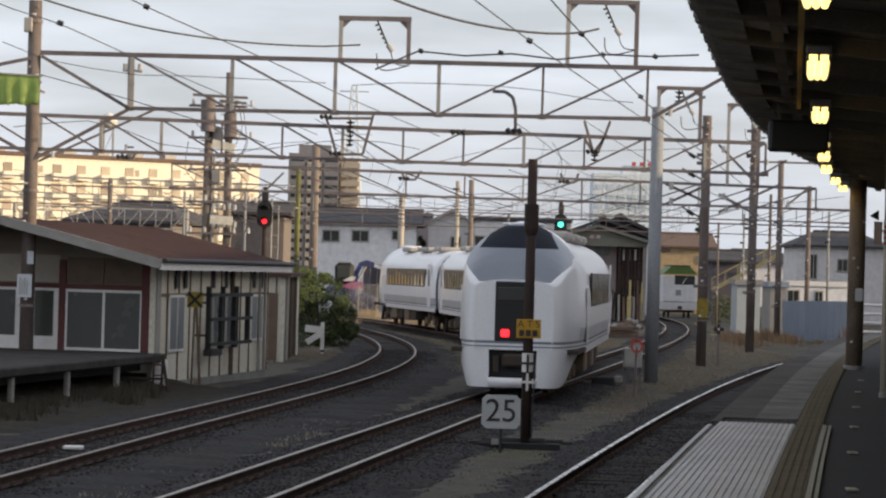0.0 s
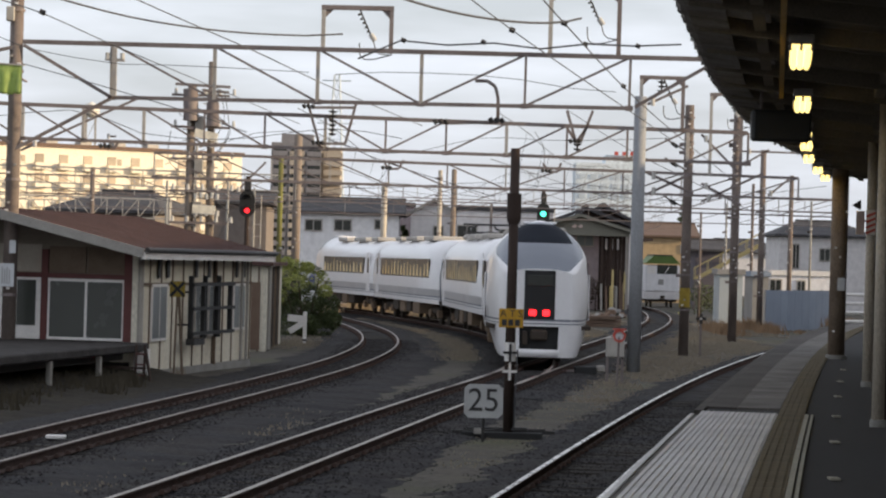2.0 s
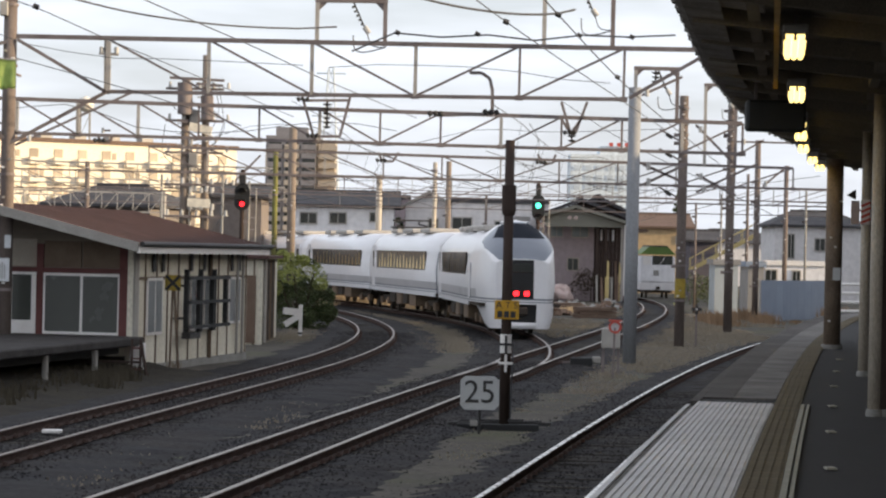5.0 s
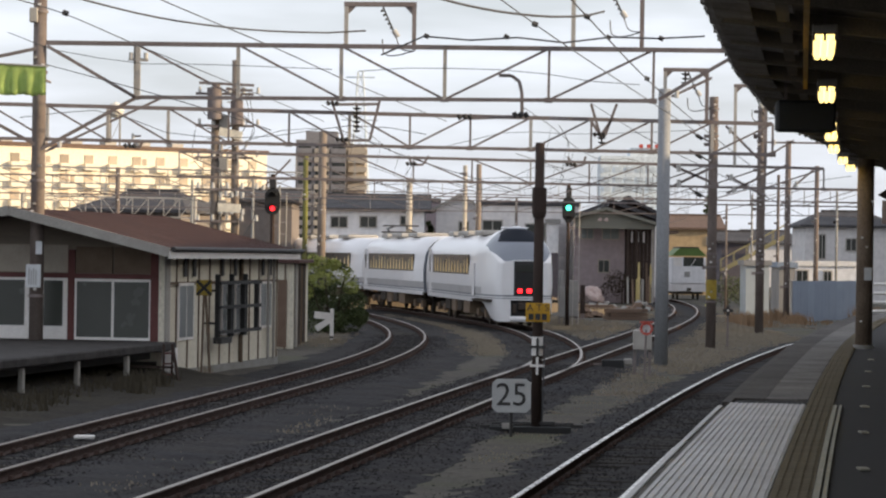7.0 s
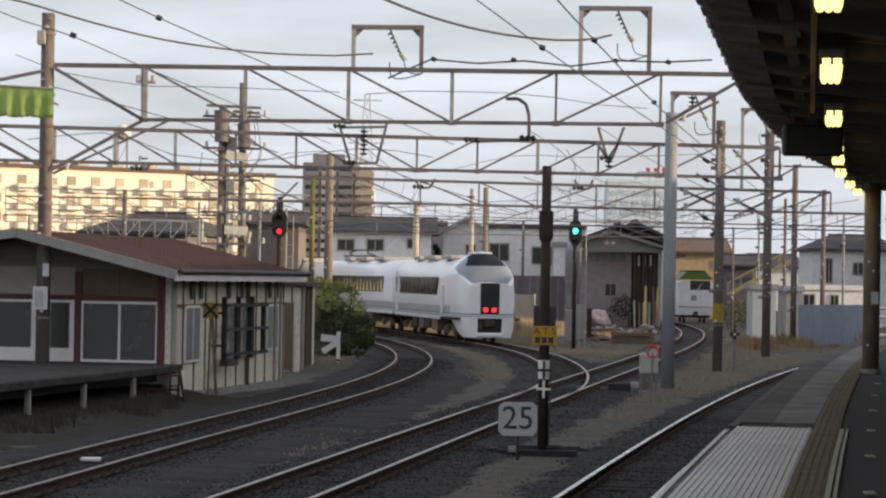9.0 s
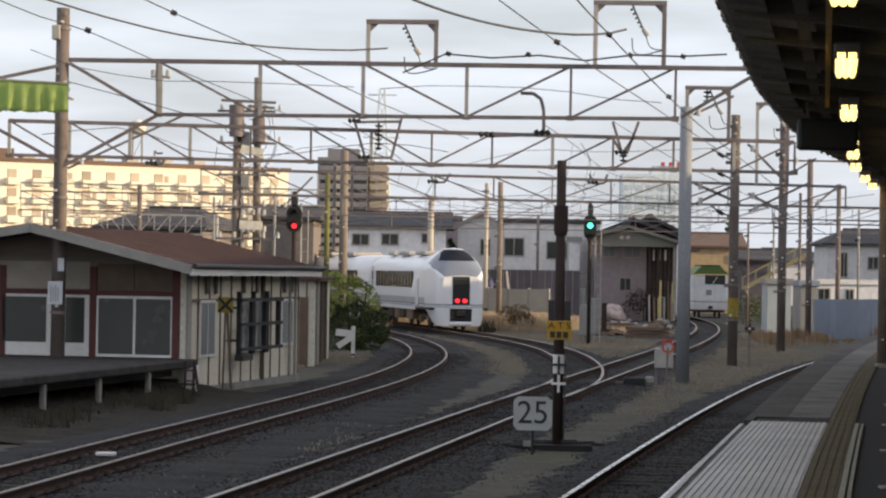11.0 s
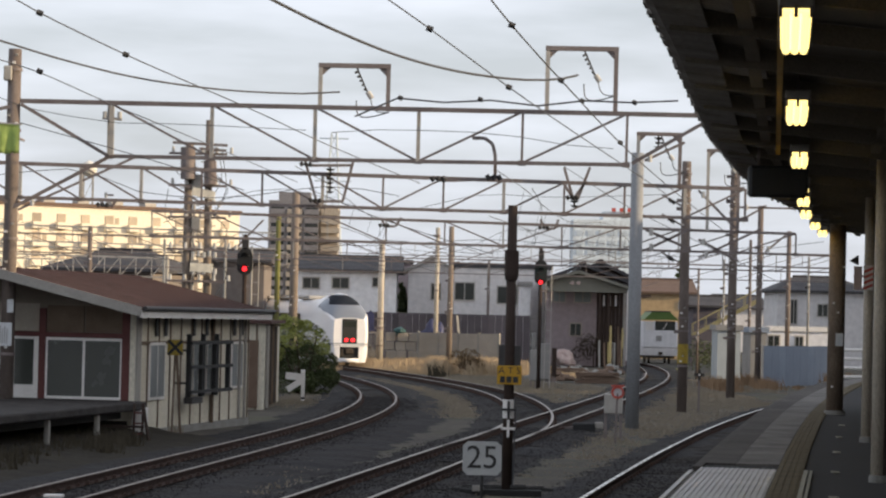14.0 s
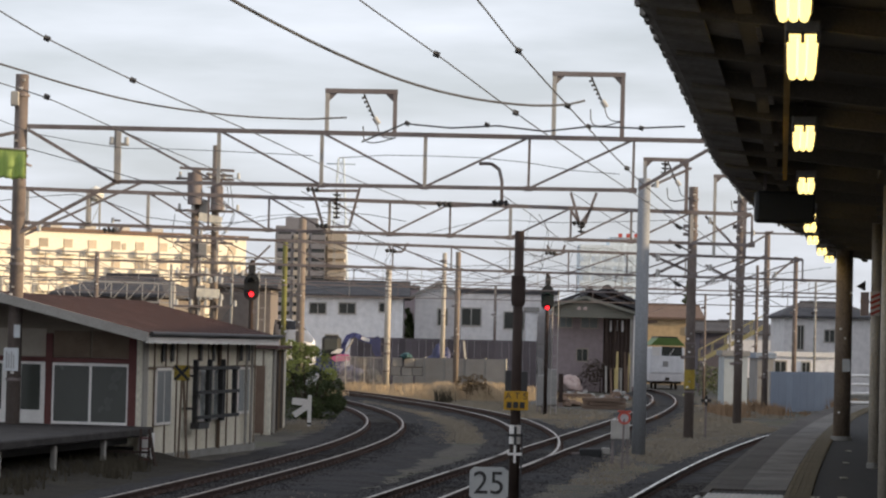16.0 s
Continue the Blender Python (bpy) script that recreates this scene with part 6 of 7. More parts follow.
# ---- houses and blocks beyond the yard ----
def house(name, label, x0, x1, y, z1, deep, wall, roofm, roof, wins, rz=0.0, base=-0.3, glass=None, eaves=0.4, thick=0.15):
    """roof: (kind, rise); kind flat, gable (ridge along the view), side (ridge across), hip or shed. wins: x0, x1, z0, z1 in the world."""
    t = thing(name, label, "house" if name == "house" else "building", at=((x0 + x1) / 2, y, base), rz=rz)
    w, h = (x1 - x0) / 2, z1 - base
    part("wall", bx(-w, w, 0, deep, 0, h), wall, t)
    kind, rise = roof
    e = eaves
    if kind == "flat":
        part("roof", bx(-w - 0.12, w + 0.12, -0.12, deep + 0.12, h, h + 0.28), roofm, t)
    elif kind == "gable":
        part("gable_wall", prism(bmesh.new(), [(-w, h), (w, h), (0, h + rise)], 0.02, deep - 0.02), wall, t)
        part("roof", prism(bmesh.new(), [(-w - e, h - e * rise / w), (0, h + rise), (w + e, h - e * rise / w), (w + e, h - e * rise / w + thick), (0, h + rise + thick * 1.3), (-w - e, h - e * rise / w + thick)], -e, deep + e), roofm, t)
    else:
        b = bmesh.new()
        hx = w + e
        rx = hx * (0.45 if kind == "hip" else 1.0)
        lo = [b.verts.new(v) for v in ((-hx, -e, h), (hx, -e, h), (hx, deep + e, h), (-hx, deep + e, h))]
        lo2 = [b.verts.new(v.co - Vector((0, 0, thick))) for v in lo]
        r = [b.verts.new(v) for v in ((-rx, deep / 2, h + rise), (rx, deep / 2, h + rise))]
        b.faces.new((lo[0], lo[1], r[1], r[0]))
        b.faces.new((lo[2], lo[3], r[0], r[1]))
        b.faces.new((lo[1], lo[2], r[1]))
        b.faces.new((lo[3], lo[0], r[0]))
        b.faces.new(lo2)
        for i in range(4):
            b.faces.new((lo[i], lo[(i + 1) % 4], lo2[(i + 1) % 4], lo2[i]))
        bmesh.ops.recalc_face_normals(b, faces=b.faces)
        part("roof", b, roofm, t)
        part("ridge_cap", br((-rx, deep / 2, h + rise + 0.03), (rx, deep / 2, h + rise + 0.03), 0.25, 0.16), roofm, t)
    for a, c, z0, zt in wins:
        cx = (x0 + x1) / 2
        f = part("window", bx(a - cx - 0.08, c - cx + 0.08, -0.06, 0.02, z0 - base - 0.08, zt - base + 0.08), M_PALESTEEL, t)
        part("pane", bx(a - cx, (a + c) / 2 - cx - 0.03, -0.075, -0.05, z0 - base, zt - base), glass or M_GLASS, f)
        part("pane", bx((a + c) / 2 - cx + 0.03, c - cx, -0.075, -0.05, z0 - base, zt - base), glass or M_GLASS, f)
    return t


YH = 185.0
house("house", "pale grey two-storey house with dark low roof", -8.004, -1.698, YH, 5.428, 9, M_HOUSEWHITE, M_TILE, ("side", 0.9), [(-7.5, -6.53, 4.23, 4.84), (-5.67, -4.7, 4.27, 4.88), (-3.16, -2.52, 4.43, 4.94)])
house("house", "olive and brown narrow house behind", -2.674, -0.845, 200, 6.112, 8, M_HOUSEBROWN, M_TILE, ("flat", 0), [])
house("house", "pale grey house with sloping gable end", -0.974, 1.963, 188, 5.497, 9, M_HOUSEGREY, M_FASCIA, ("gable", 0.8), [(0.52, 1.05, 3.72, 4.68)])
house("house", "grey flat-roofed house with wide dark windows", 1.942, 7.966, 186, 5.738, 9, M_HOUSEGREY, M_TILE, ("flat", 0), [(2, 3.16, 3.73, 4.76), (4.67, 5.83, 3.58, 4.58)])


def porch_house():
    t = thing("house", "mauve-brown house with stepped dark gable roofs and open timber porch", "house", at=(10.0, 182, -0.2))
    part("wall", bx(-2.4, 0.66, 0, 11, 0, 4.9), M_HOUSEBROWN, t)
    part("wall", bx(0.665, 2.9, 2.2, 11, 0, 4.9), M_HOUSEBROWN, t)
    # front gable over the porch, then two taller roofs stepping back
    for outline, y0, y1 in (([(-2.65, 5.22), (-0.63, 5.80), (2.6, 4.86)], -2.4, 2.0), ([(-2.5, 5.35), (-0.05, 6.30), (2.9, 5.25)], 2.02, 6.5), ([(-1.4, 5.5), (1.3, 6.55), (3.3, 5.62)], 6.52, 11.5)):
        (ax, az), (mx, mz), (cx, cz) = outline
        roof = part("roof", prism(bmesh.new(), [(ax, az - 0.14), (mx, mz - 0.14), (cx, cz - 0.14), (cx + 0.03, cz + 0.04), (mx, mz + 0.06), (ax - 0.03, az + 0.04)], y0, y1), M_TILE, t, "dark grey tiled roof")
        part("ridge_cap", br((mx, y0 - 0.02, mz + 0.1), (mx, y1, mz + 0.1), 0.22, 0.14), M_TILE, roof)
        for k in range(5):
            u = (k + 0.5) / 5
            part("tile_row", br((mx + (cx - mx) * u, y0 + 0.02, mz + (cz - mz) * u + 0.08), (mx + (cx - mx) * u, y1 - 0.02, mz + (cz - mz) * u + 0.08), 0.10, 0.06), M_TILE, roof)
        front = y0 < 0
        part("gable_wall", prism(bmesh.new(), [(ax + 0.2, az - 0.7), (ax + 0.2, az - 0.14), (mx, mz - 0.16), (cx - 0.2, cz - 0.12), (cx - 0.2, az - 0.7)], y0 + 0.35, y0 + 0.47), M_GABLE if front else M_POST, t, "grey-olive gable board" if front else "dark brown gable board")
        part("bargeboard", br((ax - 0.05, y0 - 0.05, az - 0.08), (mx, y0 - 0.05, mz - 0.06), 0.06, 0.17), M_GABLE if front else M_TILE, t)
        part("bargeboard", br((mx, y0 - 0.05, mz - 0.06), (cx + 0.05, y0 - 0.05, cz - 0.08), 0.06, 0.17), M_GABLE if front else M_TILE, t)
    for x in (-1.0, -0.62):
        part("gable_vent", prism(bmesh.new(), [(x - 0.16, 5.02), (x + 0.02, 5.20), (x + 0.16, 5.12), (x + 0.1, 4.94)], -2.12, -2.07), M_TARPWHITE, t, "pale gable vent")
    part("porch_beam", bx(-2.4, 2.4, -2.0, -1.8, 4.52, 4.68), M_DARK, t)
    for x0, x1, z0, z1 in ((-0.70, 0.28, 3.92, 4.52), (-0.92, -0.30, 1.88, 2.58), (-2.0, -1.3, 3.92, 4.5)):
        f = part("window", bx(x0 - 0.06, x1 + 0.06, -0.05, 0.02, z0 - 0.06, z1 + 0.06), M_TAUPE, t)
        part("pane", bx(x0, (x0 + x1) / 2 - 0.02, -0.065, -0.04, z0, z1), M_PALEGLASS if z0 > 3 else M_GLASS, f)
        part("pane", bx((x0 + x1) / 2 + 0.02, x1, -0.065, -0.04, z0, z1), M_PALEGLASS if z0 > 3 else M_GLASS, f)
    # the dark boarded bay with three slit windows; white panes stand for light
    for i in range(7):
        part("bay_board", bx(0.68 + i * 0.235, 0.90 + i * 0.235, 0.30, 0.36, 0, 4.6), M_POST, t)
    for x in (1.12, 1.47, 1.84):
        f = part("slit_window", bx(x - 0.085, x + 0.085, 0.27, 0.31, 3.68, 4.42), M_DARK, t)
        part("pane", bx(x - 0.06, x + 0.06, 0.255, 0.28, 3.72, 4.38), M_HOUSEWHITE, f)
    for x in (0.75, 1.3, 2.25):
        part("post", bx(x - 0.07, x + 0.07, -1.9, -1.76, 0, 4.55), M_POST if x < 2 else M_FASCIA, t)
    for z in (1.3, 2.5):
        part("rail", bx(0.75, 2.25, -1.88, -1.80, z, z + 0.1), M_POST, t)
    part("downpipe", tb((2.42, -2.1, 0.4), (2.42, -2.1, 4.7), 0.06, n=8), M_WHITE, t)
    part("side_eave", bx(2.5, 4.2, 3.0, 10.0, 4.35, 4.5), M_TILEBROWN, t)


porch_house()


def stored_timber():
    t = thing("stored_timber", "upright pale offcuts and planks stored in the porch", "timber", at=(10.6, 179.6, -0.2))
    rng = random.Random(2)
    for i in range(13):
        x = rng.uniform(0.1, 1.7)
        part("plank", br((x, rng.uniform(0, 0.5), 0.0), (x + rng.uniform(-0.1, 0.1), 0.55, rng.uniform(1.3, 2.5)), 0.11, 0.05), M_STAIR if i % 3 == 0 else M_TIMBER if i % 3 == 1 else M_FASCIA, t)


stored_timber()
# white box added where the grey house's side wall catches the light
house("annex", "narrow white box added for the pale-lit wall part of the grey house", 5.95, 6.62, 183, 4.62, 2.5, M_HOUSEWHITE, M_MESHFENCE, ("flat", 0), [])


def outdoor_stair():
    t = thing("outdoor_stair", "pale yellow steel outdoor stair with handrails", "stair", at=(18.65, 190, -0.2))
    a, b = Vector((-1.3, 0, 2.0)), Vector((2.83, 0, 4.3))
    for y in (0.0, 0.9):
        off = Vector((0, y, 0))
        part("stringer", br(a + off, b + off, 0.06, 0.22), M_STAIR, t)
        part("handrail", br(a + off + Vector((0, 0, 0.75)), b + off + Vector((0, 0, 0.75)), 0.05), M_STAIR, t)
        for k in range(6):
            p = a.lerp(b, k / 5) + off
            part("baluster", br(p, p + Vector((0, 0, 0.75)), 0.04), M_STAIR, t)
    for k in range(12):
        p = a.lerp(b, (k + 0.5) / 12)
        part("tread", bx(p.x - 0.14, p.x + 0.14, 0.03, 0.87, p.z, p.z + 0.04), M_PALESTEEL, t)
    for p in (a, b):
        for y in (0.0, 0.9):
            part("post", br((p.x, y, 0), (p.x, y, p.z), 0.09), M_STEEL, t)


outdoor_stair()
house("house", "far low house with blue sheeting on its wall", 19.6, 21.6, 215, 3.9, 6, M_SLATS, M_TILE, ("side", 0.7), [])
house("house", "pale ochre house with brown tiled roof", 15.729, 20.901, 230, 4.97, 9, M_HOUSEORANGE, M_TILEBROWN, ("side", 1.0), [(19.87, 20.41, 3.69, 4.21)])
house("house", "distant low house with grey roof", 27.201, 36.581, 300, 4.244, 9, M_HOUSEGREY, M_TILE, ("hip", 1.3), [])
house("house", "white two-storey house with dark hipped roof", 24.49, 30.822, 205, 5.038, 8, M_HOUSEGREY, M_TILE, ("hip", 1.0), [(25.45, 25.83, 2.75, 4.34), (27.33, 27.97, 3.3, 4.07)])
house("house", "dark hip-roofed house beyond the shed", -19.027, -13.603, 150, 4.658, 8, M_HOUSEDUN, M_TILE, ("hip", 1.0), [], rz=-12)
house("house", "brown-grey houses behind the signal", -11.463, -8.63, 160, 5.43, 8, M_HOUSEDUN, M_TILE, ("side", 0.6), [])
house("storage_shed", "low pale mint storage shed with flat roof", 14.942, 16.114, 150, 2.265, 3, M_MINT, M_MESHFENCE, ("flat", 0), [])
house("storage_shed", "low grey-white shed with flat roof", 17.183, 18.01, 155, 2.186, 4, M_MESHFENCE, M_BLUEFENCE, ("flat", 0), [])
house("storage_shed", "pale outbuilding beside the blue fence", 19.862, 23.362, 170, 2.266, 4, M_HOUSEWHITE, M_WHITE, ("flat", 0), [(19.85, 20.45, 1.34, 1.97), (21.41, 21.81, 1.37, 1.94)])


def apartment():
    y = 480.0
    x0, x1, zt = -75.419, -30.066, 18.377
    t = thing("apartment_block", "long sunlit cream apartment block with many balconies", "apartment block", at=(x1, y, -0.3), rz=34)
    w = (x1 - x0) / math.cos(radians(34))
    part("wall", bx(-w, 0, 0, 12, 0, zt + 0.3), M_APART, t)
    part("parapet", bx(-w - 0.3, 0.3, -0.3, 12.3, zt + 0.3, zt + 0.9), M_TILEBROWN, t)
    part("stair_tower", bx(-w + 1, -w + 7, 2, 8, zt + 0.3, zt + 2.4), M_TILEBROWN, t)
    bays, floors = 13, 6
    for i in range(bays):
        for j in range(floors):
            a, z = -w + 0.8 + i * w / bays, 1.6 + j * (zt - 1.0) / floors
            n = part("window", bx(a, a + 1.5, -0.1, 0.1, z, z + 1.5), M_APARTSHADE, t)
            part("balcony", bx(a - 0.3, a + 2.0, -1.0, -0.1, z - 0.9, z + 0.12), M_APART, n)
            if (i * 7 + j * 3) % 4 == 0:
                part("blind", bx(a + 1.8, a + 2.5, -0.08, 0.08, z, z + 1.2), M_APARTSHADE, t)
    for i in range(6):
        part("roof_box", bx(-w + 9 + i * 6, -w + 11 + i * 6, 3, 5, zt + 0.9, zt + 1.6), M_PALESTEEL, t)


apartment()


def tower_block():
    y = 650.0
    x0, xm, x1 = -34.337, -23.433, -19.22
    zt = 27.661
    t = thing("tower_block", "grey high-rise apartment tower with a sunlit flank", "tower block", at=(x0, y, -0.3))
    part("wall", bx(0, xm - x0, 0, 16, 0, zt), M_TOWER, t)
    part("flank", bx(xm - x0 + 0.02, x1 - x0, 3, 16, 0, zt - 1), M_TOWERLIT, t, "flank in lighter beige standing for sunlight")
    part("roof_box", bx(2, 9, 3, 9, zt, zt + 2), M_TOWER, t)
    for j in range(12):
        z = 3 + j * (zt - 4) / 12
        for i in range(3):
            part("balcony", bx(0.4 + i * 3.7, 3.6 + i * 3.7, -0.7, 0, z, z + 1.1), M_TOWERLIT if i == 1 else M_TOWER, t)
            part("window", bx(0.6 + i * 3.7, 3.4 + i * 3.7, -0.06, 0.04, z + 1.15, z + 2.2), M_GLASS, t)
        part("landing", bx(x1 - x0 - 3.6, x1 - x0 + 0.5, 1.5, 3, z, z + 1.1), M_TOWERLIT, t)


tower_block()


def far_building():
    y = 900.0
    x0, x1, zt = 45.07, 64.982, 33.642
    t = thing("far_building", "tall pale office building in the haze with red roof sign", "office building", at=(x0, y, -0.3))
    w = x1 - x0
    part("wall", bx(0, w, 0, 20, 0, zt), M_HAZE, t)
    part("upper_storey", bx(w * 0.45, w, 0.5, 19, zt, zt + 2.5), M_HAZE, t)
    for j in range(8):
        z = 8 + j * (zt - 10) / 8
        for i in range(6):
            part("window", bx(1 + i * w / 6, 0.4 + (i + 0.8) * w / 6, -0.15, 0.1, z, z + 1.6), M_HAZEWIN, t)
    for i in range(3):
        part("sign_block", bx(w * (0.58 + 0.12 * i), w * (0.64 + 0.12 * i), -0.3, 0, zt + 2.5, zt + 3.6), M_RED, t, "red roof sign block")


far_building()


def lattice_tower():
    t = thing("transmission_tower", "distant steel lattice transmission tower", "pylon", at=(*[-21.961, 700], -0.3))
    h = 45.819
    w = 3.2
    # pylon steel takes the haze-paled grey
    m = M_HAZEWIN
    for sx in (-1, 1):
        for sy in (-1, 1):
            part("leg", br((sx * w, sy * w, 0), (sx * 0.6, sy * 0.6, h), 0.25), m, t)
    for i in range(12):
        z0, z1 = h * i / 12, h * (i + 1) / 12
        a, b = w - (w - 0.6) * i / 12, w - (w - 0.6) * (i + 1) / 12
        for s in (-1, 1):
            part("lattice_bar", br((-a * s, -a, z0), (b * s, -b, z1), 0.14), m, t)
        part("lattice_bar", br((-b, -b, z1), (b, -b, z1), 0.14), m, t)
    for z, ln in ((h * 0.97, 3.4), (h * 0.86, 4.0), (h * 0.75, 4.4)):
        part("crossarm", br((-ln, 0, z), (ln, 0, z), 0.3), m, t)


lattice_tower()


def water_tower():
    t = thing("water_tower", "round water tower on a steel frame in evening sun", "water tower", at=(*[-59.255, 520], -0.3))
    zc = 27.396
    b = bmesh.new()
    bmesh.ops.create_uvsphere(b, u_segments=20, v_segments=12, radius=1.5, matrix=Matrix.Translation((0, 0, zc)) @ Matrix.Diagonal((1, 1, 0.9, 1)))
    part("tank", b, M_TANK, t, smooth=True)
    part("railing", tb((0, 0, zc - 0.3), (0, 0, zc - 0.2), 1.58, n=20), M_PALESTEEL, t)
    part("cap", tb((0, 0, zc + 1.2), (0, 0, zc + 1.45), 0.45, 0.2, n=14), M_TANK, t)
    for sx in (-0.8, 0.8):
        for sy in (-0.8, 0.8):
            part("leg", br((sx * 1.3, sy, 0), (sx, sy, zc - 0.6), 0.18), M_PALESTEEL, t)
    for i in range(6):
        z = (zc - 2) * i / 6
        part("brace", br((-1, -0.8, z), (1, -0.8, z + zc / 6), 0.1), M_PALESTEEL, t)


water_tower()



# ---- fences, plants and clutter of the yard ----
def slat_fence(a, b, h, pitch, material, label, base=-0.25, post=2.0, thick=0.03, width=0.9):
    t = thing("fence", label, "fence", at=(a[0], a[1], base), rz=math.degrees(math.atan2(b[1] - a[1], b[0] - a[0])))
    ln = math.hypot(b[0] - a[0], b[1] - a[1])
    for i in range(int(ln / pitch)):
        part("slat", bx(i * pitch, i * pitch + pitch * width, -thick, 0, 0.08, h), material, t)
    for i in range(int(ln / post) + 1):
        part("post", bx(i * post - 0.04, i * post + 0.04, 0.005, 0.09, 0, h + 0.03), M_PALESTEEL, t)
    for z in (0.3, h - 0.2):
        part("rail", bx(0, ln, 0.01, 0.05, z, z + 0.05), M_PALESTEEL, t)
    return t




def mesh_fence(a, b, h, label):
    """Steel posts and rails with a net of thin wires."""
    t = thing("fence", label, "fence", at=(a[0], a[1], -0.25), rz=math.degrees(math.atan2(b[1] - a[1], b[0] - a[0])))
    ln = math.hypot(b[0] - a[0], b[1] - a[1])
    for i in range(6):
        x = i * ln / 5
        part("post", tb((x, 0, 0), (x, 0, h + 0.05), 0.035, n=8), M_PALESTEEL, t)
    for z in (0.15, h):
        part("rail", tb((0, 0, z), (ln, 0, z), 0.025, n=8), M_PALESTEEL, t)
    net = bmesh.new()
    n = int((ln + h) / 0.09)
    for i in range(n):
        for s in (-1, 1):
            x0 = i * 0.09 - (h if s > 0 else 0)
            p, q = Vector((x0, 0.004 * s, 0.15)), Vector((x0 + s * (h - 0.15), 0.004 * s, h))
            lo, hi = max(0.0, min(p.x, q.x)), min(ln, max(p.x, q.x))
            if hi - lo > 0.02:
                u0, u1 = (lo - p.x) / (q.x - p.x), (hi - p.x) / (q.x - p.x)
                bar(net, p.lerp(q, u0), p.lerp(q, u1), 0.008)
    part("wire_net", net, M_PALESTEEL, t, "grey wire netting")


mesh_fence((-5.15, 165), (-2.5, 162.5), 1.92, "galvanised wire mesh fence beside dry grass")


def block_stack():
    t = thing("block_stack", "stack of pale grey concrete blocks by the fence", "concrete blocks", at=(-2.1, 162, -0.25))
    rng = random.Random(17)
    for r in range(4):
        for c in range(3):
            x = c * 0.6 + 0.12 * (r % 2) + rng.uniform(-0.03, 0.03)
            part("block", bx(x, x + 0.56, rng.uniform(-0.06, 0.06), 0.6, r * 0.49, r * 0.49 + 0.475, bevel=0.03), M_BLOCK, t)


block_stack()


def yard_wall():
    t = thing("yard_wall", "low pale concrete panel wall behind dry grass", "wall", at=(-0.25, 162, -0.25), rz=-24.5)
    for i in range(4):
        part("panel", bx(i * 1.2 + 0.06, i * 1.2 + 1.14, 0.0, 0.1, 0.0, 1.98 + 0.02 * (i % 2)), M_BLOCK, t)
    for i in range(5):
        part("post", bx(i * 1.2 - 0.055, i * 1.2 + 0.055, -0.03, 0.13, 0.0, 2.05), M_CONCRETE, t)


yard_wall()


def excavator(at, label):
    """A small digger: tracks, house, glazed cab, bent boom, stick and bucket."""
    t = thing("excavator", label, "excavator", at=at)
    for y in (0.1, 1.3):
        tr = part("crawler_track", bx(-0.55, 1.25, y, y + 0.35, 0.0, 0.5, bevel=0.14), M_BLACK, t)
        for i in range(4):
            part("roller", tb((-0.3 + i * 0.42, y - 0.02, 0.25), (-0.3 + i * 0.42, y, 0.25), 0.13, n=12), M_STEEL, tr)
    part("chassis", bx(-0.3, 1.0, 0.4, 1.35, 0.3, 0.75, bevel=0.04), M_DARK, t)
    part("engine_house", bx(-0.75, 1.2, 0.05, 1.65, 0.78, 1.75, bevel=0.16), M_DIGBLUE, t, "dark blue engine cover")
    part("side_panel", prism(bmesh.new(), [(0.15, 1.72), (0.8, 1.95), (1.35, 1.95), (1.42, 1.62), (0.6, 1.5)], -0.08, 0.10), M_DIGPINK, t, "magenta side panel")
    part("white_panel", prism(bmesh.new(), [(0.22, 1.98), (0.7, 2.28), (1.0, 2.25), (0.85, 2.0)], -0.06, 0.10), M_WHITE, t)
    cab = part("cab", bx(-0.28, 0.86, 0.15, 1.3, 1.75, 3.06, bevel=0.2), M_BLACK, t, "black glazed cab")
    part("cab_roof", bx(-0.12, 0.7, 0.25, 1.2, 3.03, 3.13, bevel=0.04), M_FASCIA, cab)
    part("side_pane", bx(-0.12, 0.66, 0.135, 0.16, 2.2, 2.85, bevel=0.01), M_SHOPGLASS, cab)
    boom = bmesh.new()
    path = [Vector(p) for p in ((0.95, 0.7, 1.95), (1.0, 0.7, 2.5), (1.25, 0.7, 3.0), (1.6, 0.7, 3.13), (1.95, 0.7, 3.03))]
    for p, q in zip(path, path[1:]):
        bar(boom, p, q + (q - p) * 0.12, 0.24, 0.26)
    boom = part("boom", boom, M_DIGBLUE, t, "dark blue bent boom")
    part("cylinder", tb((1.12, 0.52, 2.1), (1.55, 0.52, 2.85), 0.06, n=10), M_PALESTEEL, boom)
    part("stick", br((1.85, 0.7, 3.0), (2.75, 0.7, 2.72), 0.22, 0.30), M_DIGBLUE, t, "blue stick with a white plate")
    part("white_plate", br((2.05, 0.57, 2.96), (2.55, 0.57, 2.80), 0.03, 0.20), M_WHITE, t)
    b = prism(bmesh.new(), [(2.65, 2.8), (3.0, 3.1), (3.2, 2.9), (3.18, 2.3), (3.25, 1.9), (2.95, 1.85), (2.72, 2.2)], 0.45, 0.95)
    bucket = part("bucket", b, M_TARPBLUE, t, "dark steel bucket")
    for i in range(3):
        part("tooth", bx(2.98, 3.2, 0.5 + 0.16 * i, 0.58 + 0.16 * i, 1.74, 1.9, bevel=0.01), M_STEEL, bucket)


excavator((-6.1, 175.6, -0.2), "small dark blue excavator with magenta panel and raised arm")


